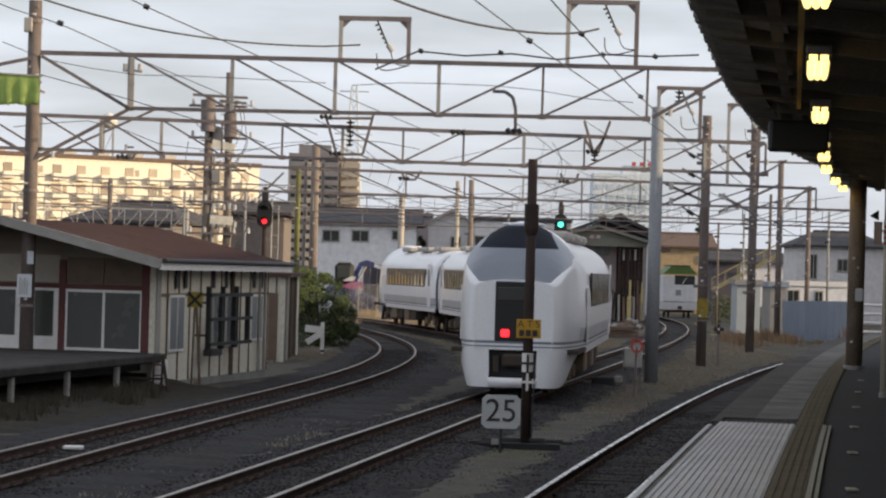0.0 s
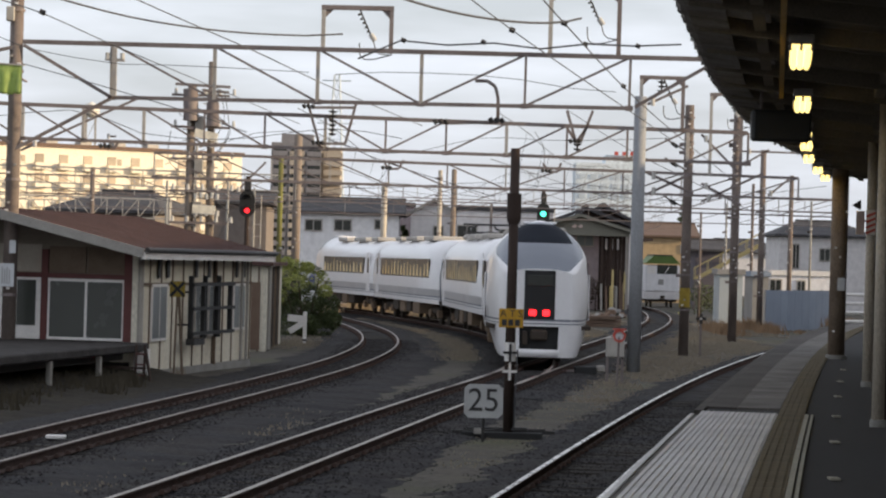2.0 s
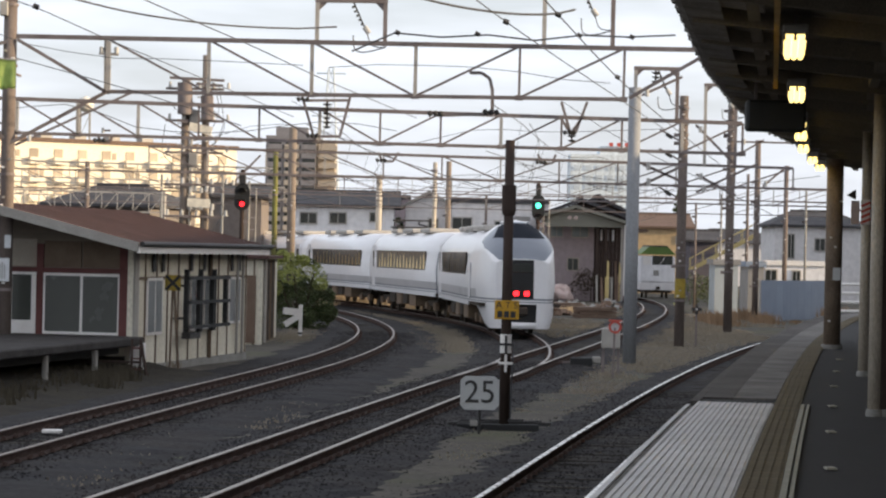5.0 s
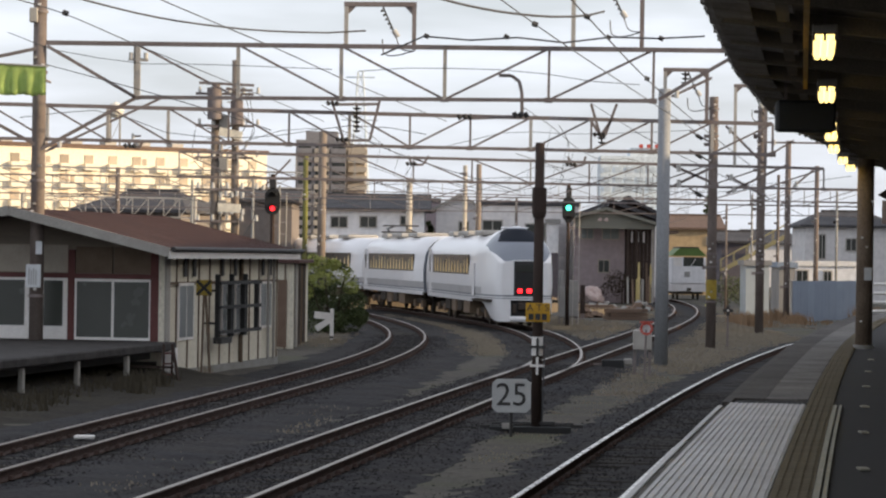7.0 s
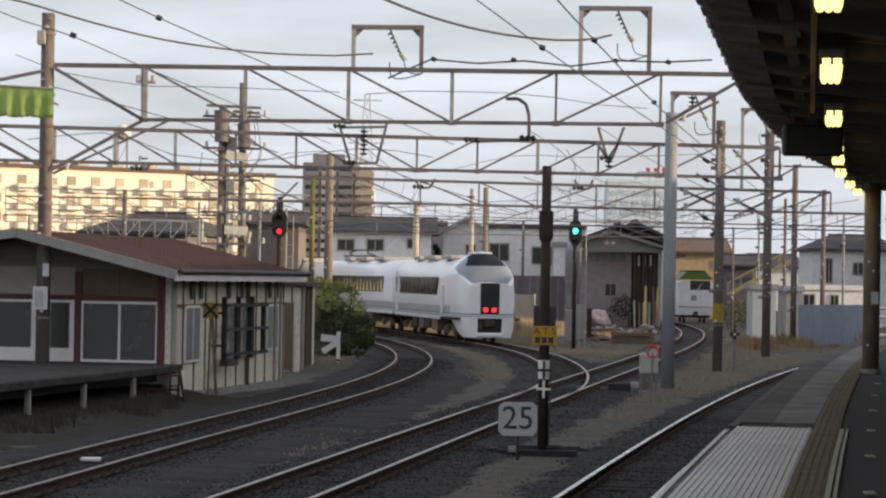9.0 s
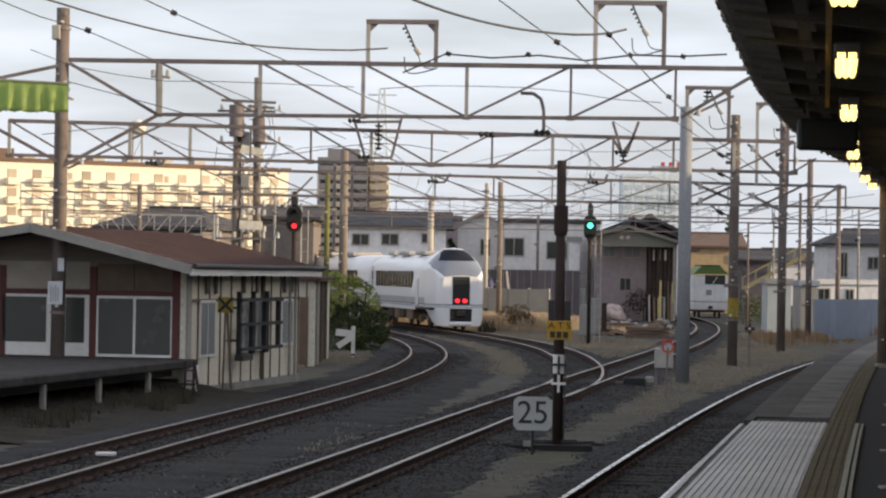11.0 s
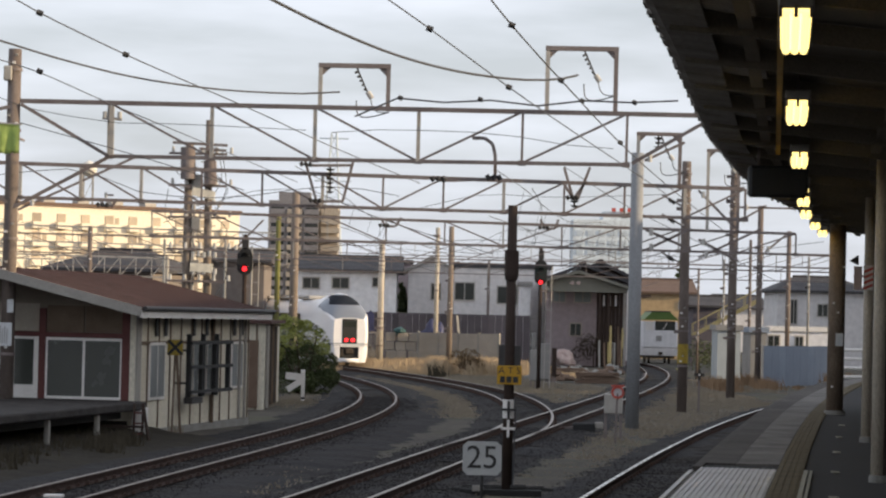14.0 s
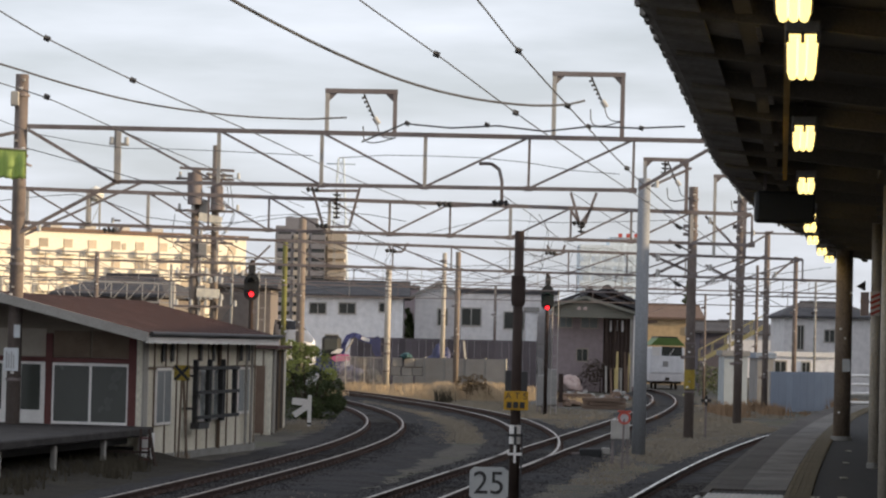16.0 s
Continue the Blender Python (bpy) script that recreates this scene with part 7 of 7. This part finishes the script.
def leaning_board():
    t = thing("leaning_board", "pale board leaning against the slatted fence", "board", at=(2.05, 176.9, -0.2))
    part("board", br((0.3, -0.3, 0.0), (0.0, 0.55, 2.9), 0.14, 0.05), M_FASCIA, t)


leaning_board()
slat_fence([-4.75, 179.3], [6.80, 177.4], 2.80 + 0.25, 0.42, M_SLATS, "tall purple-grey slatted wooden fence", width=0.965)
slat_fence([15.227, 132], [20.077, 142], 1.9, 1.0, M_BLUEFENCE, "blue-grey corrugated site fence", width=0.985)


def grass(name, label, spots, material, seed, clumpy=False):
    """spots: x0, x1, y0, y1, count, height."""
    rng = random.Random(seed)
    verts, faces = [], []
    rails = np.array([(p.x, p.y) for pts in (LINE_MIDDLE, LINE_LEFT, LINE_BRANCH, LINE_RIGHT) for p, w in spline(pts, 1.0)])
    for x0, x1, y0, y1, count, hgt in spots:
        for _ in range(count):
            cx, cy = rng.uniform(x0, x1), rng.uniform(y0, y1)
            if np.hypot(rails[:, 0] - cx, rails[:, 1] - cy).min() < 1.0 + hgt * 0.6 + 0.5 * noise.noise((cx * 0.6, cy * 0.6, 2)):
                continue
            if clumpy and noise.noise((cx * 0.9, cy * 0.35, seed)) < (0.08 if seed == 6 else -0.12):
                continue
            for _ in range(7):
                x, y = cx + rng.gauss(0, 0.13), cy + rng.gauss(0, 0.13)
                h, a = hgt * rng.uniform(0.4, 1.1), rng.uniform(0, 6.28)
                w = 0.018 + 0.012 * rng.random()
                lx, ly = math.cos(a) * h * rng.uniform(0.1, 0.5), math.sin(a) * h * rng.uniform(0.1, 0.5)
                k = len(verts)
                verts += [(x - w, y, -0.25), (x + w, y, -0.25), (x + w * 0.6 + lx * 0.5, y + ly * 0.5, -0.25 + h * 0.6), (x + lx, y + ly, -0.25 + h)]
                faces += [(k, k + 1, k + 2), (k, k + 2, k + 3)]
    me = bpy.data.meshes.new(name)
    me.from_pydata(verts, [], faces)
    me.materials.append(material)
    tagged(new(name, me), label, "grass", kind="stuff")


grass("dry_grass", "golden dry grass strip lit by low sun", [(-5, 6, 146, 160, 3200, 0.42), (-5, 6, 150, 161, 1800, 0.66), (0.5, 4.5, 142, 156, 1500, 0.85), (5, 8, 140, 165, 300, 0.3)], M_GRASS, 1, clumpy=True)
grass("russet_grass", "russet dry grass tufts along the fence and poles", [(12.4, 13.6, 122, 132, 120, 0.6), (14.6, 15.6, 128, 138, 130, 0.6), (18.3, 20.0, 134, 142, 260, 0.75), (13.0, 19.5, 128, 140, 120, 0.2)], M_REDGRASS, 6, clumpy=True)
grass("bank_weeds", "dull dark weeds on the bank under the low platform", [(-13, -6.9, 50, 58, 420, 0.36), (-8.5, -5.9, 57, 63.2, 300, 0.40), (0.5, 0.9, 138, 140, 16, 0.7)], M_WEED, 7)
grass("yard_grass", "short sparse weeds between the tracks", [
    (1.2, 5.5, 112, 146, 900, 0.16), (-0.9, 1.6, 84, 118, 1200, 0.09), (-7.5, -4.6, 86, 101, 350, 0.12), (6.2, 9.8, 70, 98, 1200, 0.09), (9.0, 12.5, 98, 128, 1200, 0.12), (-3.0, 3.0, 118, 142, 1200, 0.1), (2.6, 4.9, 40, 66, 500, 0.05), (9, 15, 122, 145, 700, 0.12),
    (-0.6, 1.6, 82, 108, 420, 0.11), (-4.5, -3.2, 88, 110, 250, 0.12), (5.2, 8.3, 72, 108, 900, 0.1),
    (3.4, 5.0, 56, 76, 320, 0.08), (0.6, 2.0, 40, 54, 220, 0.06), (8, 11.5, 95, 125, 500, 0.12), (4.4, 7.5, 100, 130, 400, 0.14),
    (-4.3, -3.6, 34, 44, 40, 0.1), (-2.6, -2.1, 46, 60, 50, 0.1), (-6.2, -5.6, 66, 80, 80, 0.3)], M_GRASSGREEN, 2)


def stones():
    """Loose ballast stones over the near track beds and between them."""
    rng = random.Random(9)
    verts, faces = [], []
    for pts, lo, hi, n in ((LINE_MIDDLE, 30, 75, 13000), (LINE_LEFT, 34, 100, 17000), (LINE_RIGHT, 30, 60, 5000), (LINE_BRANCH, 78, 110, 3000)):
        line = [q for q in spline(pts, 0.5) if lo < q[0].y < hi]
        for _ in range(n):
            p, w = line[rng.randrange(len(line))]
            c = p + Vector((w.y, -w.x, 0)) * max(-2.2, min(2.2, rng.gauss(0, 0.95))) + w * rng.uniform(-0.3, 0.3)
            r = rng.uniform(0.010, 0.027)
            off = (c - p).length
            z = -0.15 - max(0, off - 1.2) * 0.13
            k = len(verts)
            verts += [(c.x + r * rng.uniform(0.6, 1.2), c.y, z), (c.x, c.y + r, z), (c.x - r * rng.uniform(0.6, 1.2), c.y, z), (c.x, c.y - r, z), (c.x + rng.uniform(-0.3, 0.3) * r, c.y, z + r * rng.uniform(0.6, 1.1))]
            faces += [(k, k + 1, k + 4), (k + 1, k + 2, k + 4), (k + 2, k + 3, k + 4), (k + 3, k, k + 4)]
    me = bpy.data.meshes.new("loose_stones")
    me.from_pydata(verts, [], faces)
    me.materials.append(M_BALLAST)
    tagged(new("loose_stones", me), "loose dark broken stone along the tracks", "gravel", kind="stuff")


stones()


def leafy(bm, centre, radius, count, size, rng, squash=0.8):
    for _ in range(count):
        d = Vector((rng.gauss(0, 1), rng.gauss(0, 1), rng.gauss(0, 1))).normalized() * radius * rng.uniform(0.55, 1.0) ** 0.6
        p = Vector(centre) + Vector((d.x, d.y, d.z * squash))
        a = Vector((rng.gauss(0, 1), rng.gauss(0, 1), rng.gauss(0, 0.6))).normalized() * size * rng.uniform(0.6, 1.3)
        b = a.cross(Vector((rng.gauss(0, 1), rng.gauss(0, 1), rng.gauss(0, 1)))).normalized() * size * 0.45
        v = [bm.verts.new(q) for q in (p - a, p + b, p + a, p - b)]
        bm.faces.new(v)


def bush():
    rng = random.Random(4)
    t = thing("bush", "rounded evergreen bush with top leaves coloured yellow-green for sunlight", "bush", at=[-4.144, 102.86, -0.15])
    for i in range(7):
        a = i * 0.9
        part("stem", tb((0.1 * math.cos(a), 0.1 * math.sin(a), -0.1), (0.8 * math.cos(a), 0.8 * math.sin(a), 1.4 + 0.1 * i), 0.05, 0.015, 7), M_BARK, t)
    low, top = bmesh.new(), bmesh.new()
    for x, y, z, r in ((-0.2, 0, 0.85, 0.75), (0.5, 0.2, 0.75, 0.7), (-0.75, 0.3, 1.2, 0.6), (0.2, -0.3, 1.3, 0.6), (-0.35, 0.2, 1.7, 0.6), (0.75, 0.3, 1.1, 0.5), (0.6, 0.1, 0.35, 0.55), (-0.5, 0, 0.4, 0.6), (0.95, 0.0, 0.55, 0.4), (0.1, -0.35, 0.4, 0.5)):
        leafy(low, (x, y, z), r, 900, 0.052, rng)
    for x, y, z, r in ((-0.7, 0, 2.1, 0.5), (-0.3, 0.0, 2.35, 0.35), (-0.95, -0.1, 1.75, 0.4), (0.25, 0, 1.95, 0.4), (-0.65, 0, 2.5, 0.28), (0.7, -0.2, 1.55, 0.3), (-0.9, -0.3, 1.35, 0.35), (-0.3, -0.45, 1.8, 0.4), (0.1, 0, 2.35, 0.25)):
        leafy(top, (x, y, z), r, 420, 0.05, rng)
    for k in range(26):
        a = rng.uniform(0, 6.28)
        leafy(top if k % 2 else low, (1.05 * math.cos(a) - 0.1, 0.2, 1.25 + 1.15 * math.sin(a)), 0.17, 45, 0.05, rng)
    part("foliage", low, M_LEAF, t, "dense dark green leaves")
    part("top_foliage", top, M_LEAFTOP, t, "yellow-green shoots, lightened for sunlight")


bush()


def shrub(at, r, label, material, seed):
    rng = random.Random(seed)
    t = thing("shrub", label, "shrub", at=at)
    part("stem", tb((0, 0, -0.1), (0, 0, r), 0.05, 0.02, 7), M_BARK, t)
    b = bmesh.new()
    for _ in range(6):
        leafy(b, (rng.uniform(-r, r) * 0.6, rng.uniform(-r, r) * 0.5, rng.uniform(0.4, 1.1) * r), r * 0.6, 160, 0.08, rng)
    part("foliage", b, material, t)


shrub([10.456, 180.569, -0.15], 1.3, "dark low shrub by the porch", M_BARK, 11)
shrub([2.2, 143, -0.15], 0.9, "brown dry shrub in the golden grass", M_DRYSHRUB, 14)
shrub((*[15.438, 165], -0.2), 1.3, "green bushes beside the white shed", M_LEAF, 15)


def conifer(at, h, r, label, seed):
    rng = random.Random(seed)
    t = thing("tree", label, "tree", at=at)
    part("trunk", tb((0, 0, -0.2), (0, 0, h * 0.95), 0.16, 0.04, 8), M_BARK, t)
    b = bmesh.new()
    for i in range(26):
        u = i / 26
        z, rr = h * (0.3 + 0.7 * u), r * (1 - u) * rng.uniform(0.7, 1.15) + 0.12
        a = rng.uniform(0, 6.28)
        leafy(b, (rr * 0.5 * math.cos(a), rr * 0.5 * math.sin(a), z), rr * 0.7, 70, 0.16, rng, 0.6)
    part("crown", b, M_LEAF, t)


conifer((*[22.54, 260], -0.2), 8.879, 1.3, "distant dark conifer above the roofs", 3)
conifer((*[-1.463, 196], -0.2), 5.016, 0.8, "slim dark tree between the houses", 4)


def work_vehicle():
    t = thing("track_vehicle", "white rail maintenance vehicle with green hood and dark window", "rail vehicle", at=(*[16.074, 200], -0.2))
    t.scale = (1.22, 1.22, 1.22)
    w = 0.95
    part("body", bx(-w, w, 0, 5, 0.85, 2.35, bevel=0.08), M_HOUSEWHITE, t, "white painted cab")
    part("lower_body", bx(-w, w, 0.02, 5, 0.45, 0.85), M_HOUSEGREY, t)
    part("hood", prism(bmesh.new(), [(-w - 0.02, 2.42), (w + 0.02, 2.42), (w * 0.55, 2.85), (-w * 0.55, 2.85)], -0.05, 5), M_GREENVEH, t, "dark green sloping hood")
    part("hood_top", bx(-w * 0.56, w * 0.56, -0.06, 5, 2.852, 2.92), M_DARK, t)
    part("windscreen", bx(-0.32, 0.8, -0.02, 0.02, 1.85, 2.36, bevel=0.02), M_GLASS, t)
    part("wiper", br((0.1, -0.04, 1.87), (0.35, -0.04, 2.25), 0.03), M_WHITE, t)
    part("side_pane", bx(-0.85, -0.42, -0.02, 0.02, 1.85, 2.3), M_WHITE, t)
    part("emblem", bx(-0.25, 0.05, -0.02, 0.01, 1.25, 1.55), M_MESHFENCE, t)
    part("chassis", bx(-0.8, 0.8, 0.2, 4.8, 0.3, 0.46), M_UNDER, t)
    for y in (1.0, 4.0):
        for x in (-0.566, 0.566):
            part("wheel", tb((x - 0.05, y, 0.3), (x + 0.05, y, 0.3), 0.3, n=18), M_UNDER, t)
    part("coupler", bx(-0.1, 0.1, -0.35, 0, 0.5, 0.65), M_UNDER, t)


work_vehicle()


def cabinets():
    for i, (px, w, h, m, lab) in enumerate((([4.554, 120.83, -0.15], 0.28, 1.5, M_MESHFENCE, "grey relay cabinet beside the signal"), ([5.119, 123.391, -0.15], 0.42, 1.75, M_MESHFENCE, "pale blue-grey equipment cabinet"), ([5.835, 130.531, -0.15], 0.2, 1.5, M_POST, "dark brown upright steel cabinet"), ([6.808, 181.494, -0.15], 0.3, 1.9, M_MESHFENCE, "tall grey equipment cabinet"), ([3.723, 135.195, -0.15], 0.45, 1.55, M_DARK, "dark equipment cabinet behind the post"), ([4.474, 138.569, -0.15], 0.3, 1.5, M_DARK, "dark equipment cabinet behind the post"))):
        t = thing("equipment_cabinet", lab, "cabinet", "trackside cabinets", at=px)
        part("case", bx(-w / 2, w / 2, 0, 0.4, 0.25, h, bevel=0.02), m, t)
        part("door", bx(-w / 2 + 0.03, w / 2 - 0.03, -0.015, 0.005, 0.3, h - 0.08), m, t)
        for x in (-w / 2 + 0.05, w / 2 - 0.05):
            part("leg", bx(x - 0.03, x + 0.03, 0.1, 0.2, -0.1, 0.25), M_STEEL, t)


cabinets()


def timber_pile(at, n, ln, label, seed):
    rng = random.Random(seed)
    t = thing("timber_pile", label, "timber pile", at=at)
    for i in range(n):
        row = i // 5
        y = (i % 5) * 0.28
        part("plank", br((-ln / 2 + rng.uniform(-0.2, 0.2), y, 0.0 + row * 0.17), (ln / 2 + rng.uniform(-0.2, 0.2), y + rng.uniform(-0.1, 0.1), 0.02 + row * 0.17), 0.22, 0.15), M_TIMBER, t)


timber_pile([7.908, 132.794, -0.15], 15, 1.6, "stack of old reddish-brown sleepers", 1)
timber_pile([7.521, 153.468, -0.15], 10, 1.5, "loose weathered planks and rubble", 2)


def sack():
    t = thing("rubble_sack", "pale pinkish tarpaulin sack lying in the yard", "sack", at=[8.638, 179.986, -0.15])
    b = bmesh.new()
    bmesh.ops.create_icosphere(b, subdivisions=4, radius=0.72)
    for v in b.verts:
        v.co *= 1 + 0.35 * noise.noise(v.co * 1.8) + 0.14 * noise.noise(v.co * 6)
        v.co.z = max(-0.3, v.co.z * 0.85) + 0.35
    part("cover", b, M_TARPWHITE, t, smooth=True)


sack()


def rubble():
    rng = random.Random(21)
    for k, (at, lab) in enumerate((([8.003, 157.21, -0.15], "heap of broken concrete and old timber"), ([9.854, 153.366, -0.15], "heap of rusty scrap and broken blocks"), ([5.971, 137.782, -0.15], "small heap of broken blocks"))):
        t = thing("rubble_heap", lab, "rubble", "heaps in the yard", at=at)
        for i in range(26):
            x, y, h = rng.gauss(0, 0.55), rng.gauss(0, 0.5), rng.uniform(0.08, 0.3)
            z = max(0, 0.35 - 0.4 * math.hypot(x, y))
            b = bx(-h, h, -h * 0.7, h * 0.7, -h * 0.4, h * 0.4, bevel=0.02)
            o = part("block", b, rng.choice((M_CONCRETE, M_TIMBER, M_TIMBER, M_STEEL)), t)
            o.matrix_basis = pose(x, y, z, rng.uniform(-35, 35), rng.uniform(-35, 35), rng.uniform(0, 180))


rubble()


def tarps():
    for i, (p, m, sx, sz) in enumerate((([0.6, 169.3, 0], M_TARPBLUE, 0.85, 1.35), ([-1.25, 162.35, 1.78], M_TEAL, 0.3, 0.2), ([-4.4, 168.8, 0], M_TARPBLUE, 0.75, 0.65), ([-3.3, 168.2, 0], M_DARK, 0.6, 0.55))):
        p = (p[0], p[1], p[2] or (0.9 if sz > 0.8 else 0.4))
        t = thing("tarpaulin", "dark blue crumpled tarpaulin heap before the fence" if m is M_TARPBLUE else "black tarpaulin heap behind the mesh fence" if m is M_DARK else "dull teal tarpaulin lying on the concrete blocks", "tarpaulin", "covered heaps", at=p)
        b = bmesh.new()
        bmesh.ops.create_icosphere(b, subdivisions=4, radius=1)
        for v in b.verts:
            n = noise.noise(v.co * 2.2 + Vector((i, 0, 0))) * 0.35 + noise.noise(v.co * 6) * 0.12
            v.co = Vector((v.co.x * sx, v.co.y * 0.6, v.co.z * sz)) * (1 + n)
        part("cover", b, m, t, smooth=True)


tarps()


def small_marker(at, label, h, head):
    t = thing("track_marker", label, "marker", "small track markers", at=at)
    part("post", bx(-0.03, 0.03, -0.03, 0.03, -0.1, h), M_STEEL, t)
    if head == "cross":
        part("cross_plate", bx(-0.16, 0.16, -0.05, -0.03, h - 0.05, h + 0.05), M_DARK, t)
        part("cross_plate", bx(-0.05, 0.05, -0.056, -0.036, h - 0.16, h + 0.16), M_DARK, t)
        part("centre", bx(-0.03, 0.03, -0.064, -0.044, h - 0.03, h + 0.03), M_WHITE, t)
    elif head == "triangle":
        part("plate", prism(bmesh.new(), [(-0.14, h + 0.12), (0.14, h + 0.12), (0, h - 0.1)], -0.05, -0.03), mat("marker_yellow", (0.6, 0.55, 0.2), 0.6), t)


small_marker([8.762, 93.547, -0.15], "small black cross marker on a thin post", 1.12, "cross")
small_marker([10.603, 122.098, -0.15], "tiny yellow triangular marker", 0.75, "triangle")


def point_machine(at, label):
    t = thing("point_machine", label, "point machine", at=at)
    part("case", bx(-0.35, 0.2, -0.15, 0.15, -0.1, 0.17, bevel=0.03), M_BLACK, t)
    part("rod", br((-1.1, 0, 0.03), (0.5, 0, 0.06), 0.05), M_STEEL, t)
    part("weight", bx(0.2, 0.42, -0.08, 0.08, 0.02, 0.2, bevel=0.03), M_FASCIA, t)


point_machine([4.196, 74.795, -0.15], "low black point machine with rod beside the rails")


def track_plate(at, label):
    t = thing("track_plate", label, "plate", at=at)
    part("plate", bx(-0.14, 0.14, -0.1, 0.1, -0.01, 0.04, bevel=0.01), M_WHITE, t)


track_plate([-5.242, 42.725, -0.12], "small white plate lying between the rails")


def crossing_barrier():
    t = thing("white_railing", "white painted tubular railing at the platform end", "railing", at=[12.141, 82.646, 0.95])
    for z in (0.25, 0.5, 0.75, 1.0):
        part("rail", tb((-0.7, 0, z), (1.6, 0, z), 0.045, n=8), M_WHITE, t)
    for x in (-0.7, 0.45, 1.6):
        part("post", tb((x, 0, -0.02), (x, 0, 1.02), 0.05, n=8), M_WHITE, t)


crossing_barrier()


def striped_board():
    t = thing("warning_board", "pink board and red-white striped panel on the column", "sign", at=[6.281, 42.86, 3.135])
    part("board", bx(-0.06, 0.06, -0.02, 0.0, 0, 0.34), M_TARPWHITE, t)
    part("striped_plate", bx(0.08, 0.22, -0.02, 0.0, 0, 0.36), M_WHITE, t)
    for i in range(4):
        part("red_stripe", br((0.085, -0.026, 0.02 + i * 0.08), (0.215, -0.026, 0.08 + i * 0.08), 0.008, 0.035), M_RED, t)
    part("speaker", prism(bmesh.new(), [(-0.12, 0.42), (0.0, 0.5), (0.0, 0.36)], -0.06, 0.06), M_DARK, t)
    part("bracket", br((-0.06, 0.01, 0.2), (0.3, 0.01, 0.2), 0.03), M_STEEL, t)


striped_board()


# ---- blocks added on the far side of the platform, outside the view, to cast shade ----
def station_building():
    # unseen block, added so the near yard lies in its shadow
    t = thing("station_building", "long plain block added out of view to shade the yard", "station building", kind="structure", at=(27.0, -70, -0.3))
    part("wall", bx(0, 14, 0, 178, 0, 9.5), M_CONCRETE, t)
    part("roof", bx(-0.6, 14.6, -0.6, 178.6, 9.5, 10.0), M_TILE, t)
    for i in range(26):
        part("window", bx(-0.06, 0.02, 3 + i * 6, 6 + i * 6, 5.2, 7.0), M_GLASS, t)


station_building()


def side_house():
    # added beyond the picture edge to keep low sun off the middle yard
    t = thing("side_house", "plain block added out of view to shade the middle yard", "house", kind="structure", at=(27.2, 112, -0.3))
    part("wall", bx(0, 10, 0, 27, 0, 8), M_HOUSEGREY, t)
    part("roof", bx(-0.4, 10.4, -0.4, 27.4, 8, 8.3), M_TILE, t)


side_house()


def row_house():
    # unseen tall block, added to keep sun off the far house fronts
    t = thing("row_house", "plain tall block added out of view to shade the far houses", "building", kind="structure", at=(40.0, 171.5, -0.3))
    part("wall", bx(0, 10, 0, 32, 0, 18), M_HOUSEGREY, t)
    part("roof", bx(-0.4, 10.4, -0.4, 32.4, 18, 18.3), M_TILE, t)


row_house()

motions()
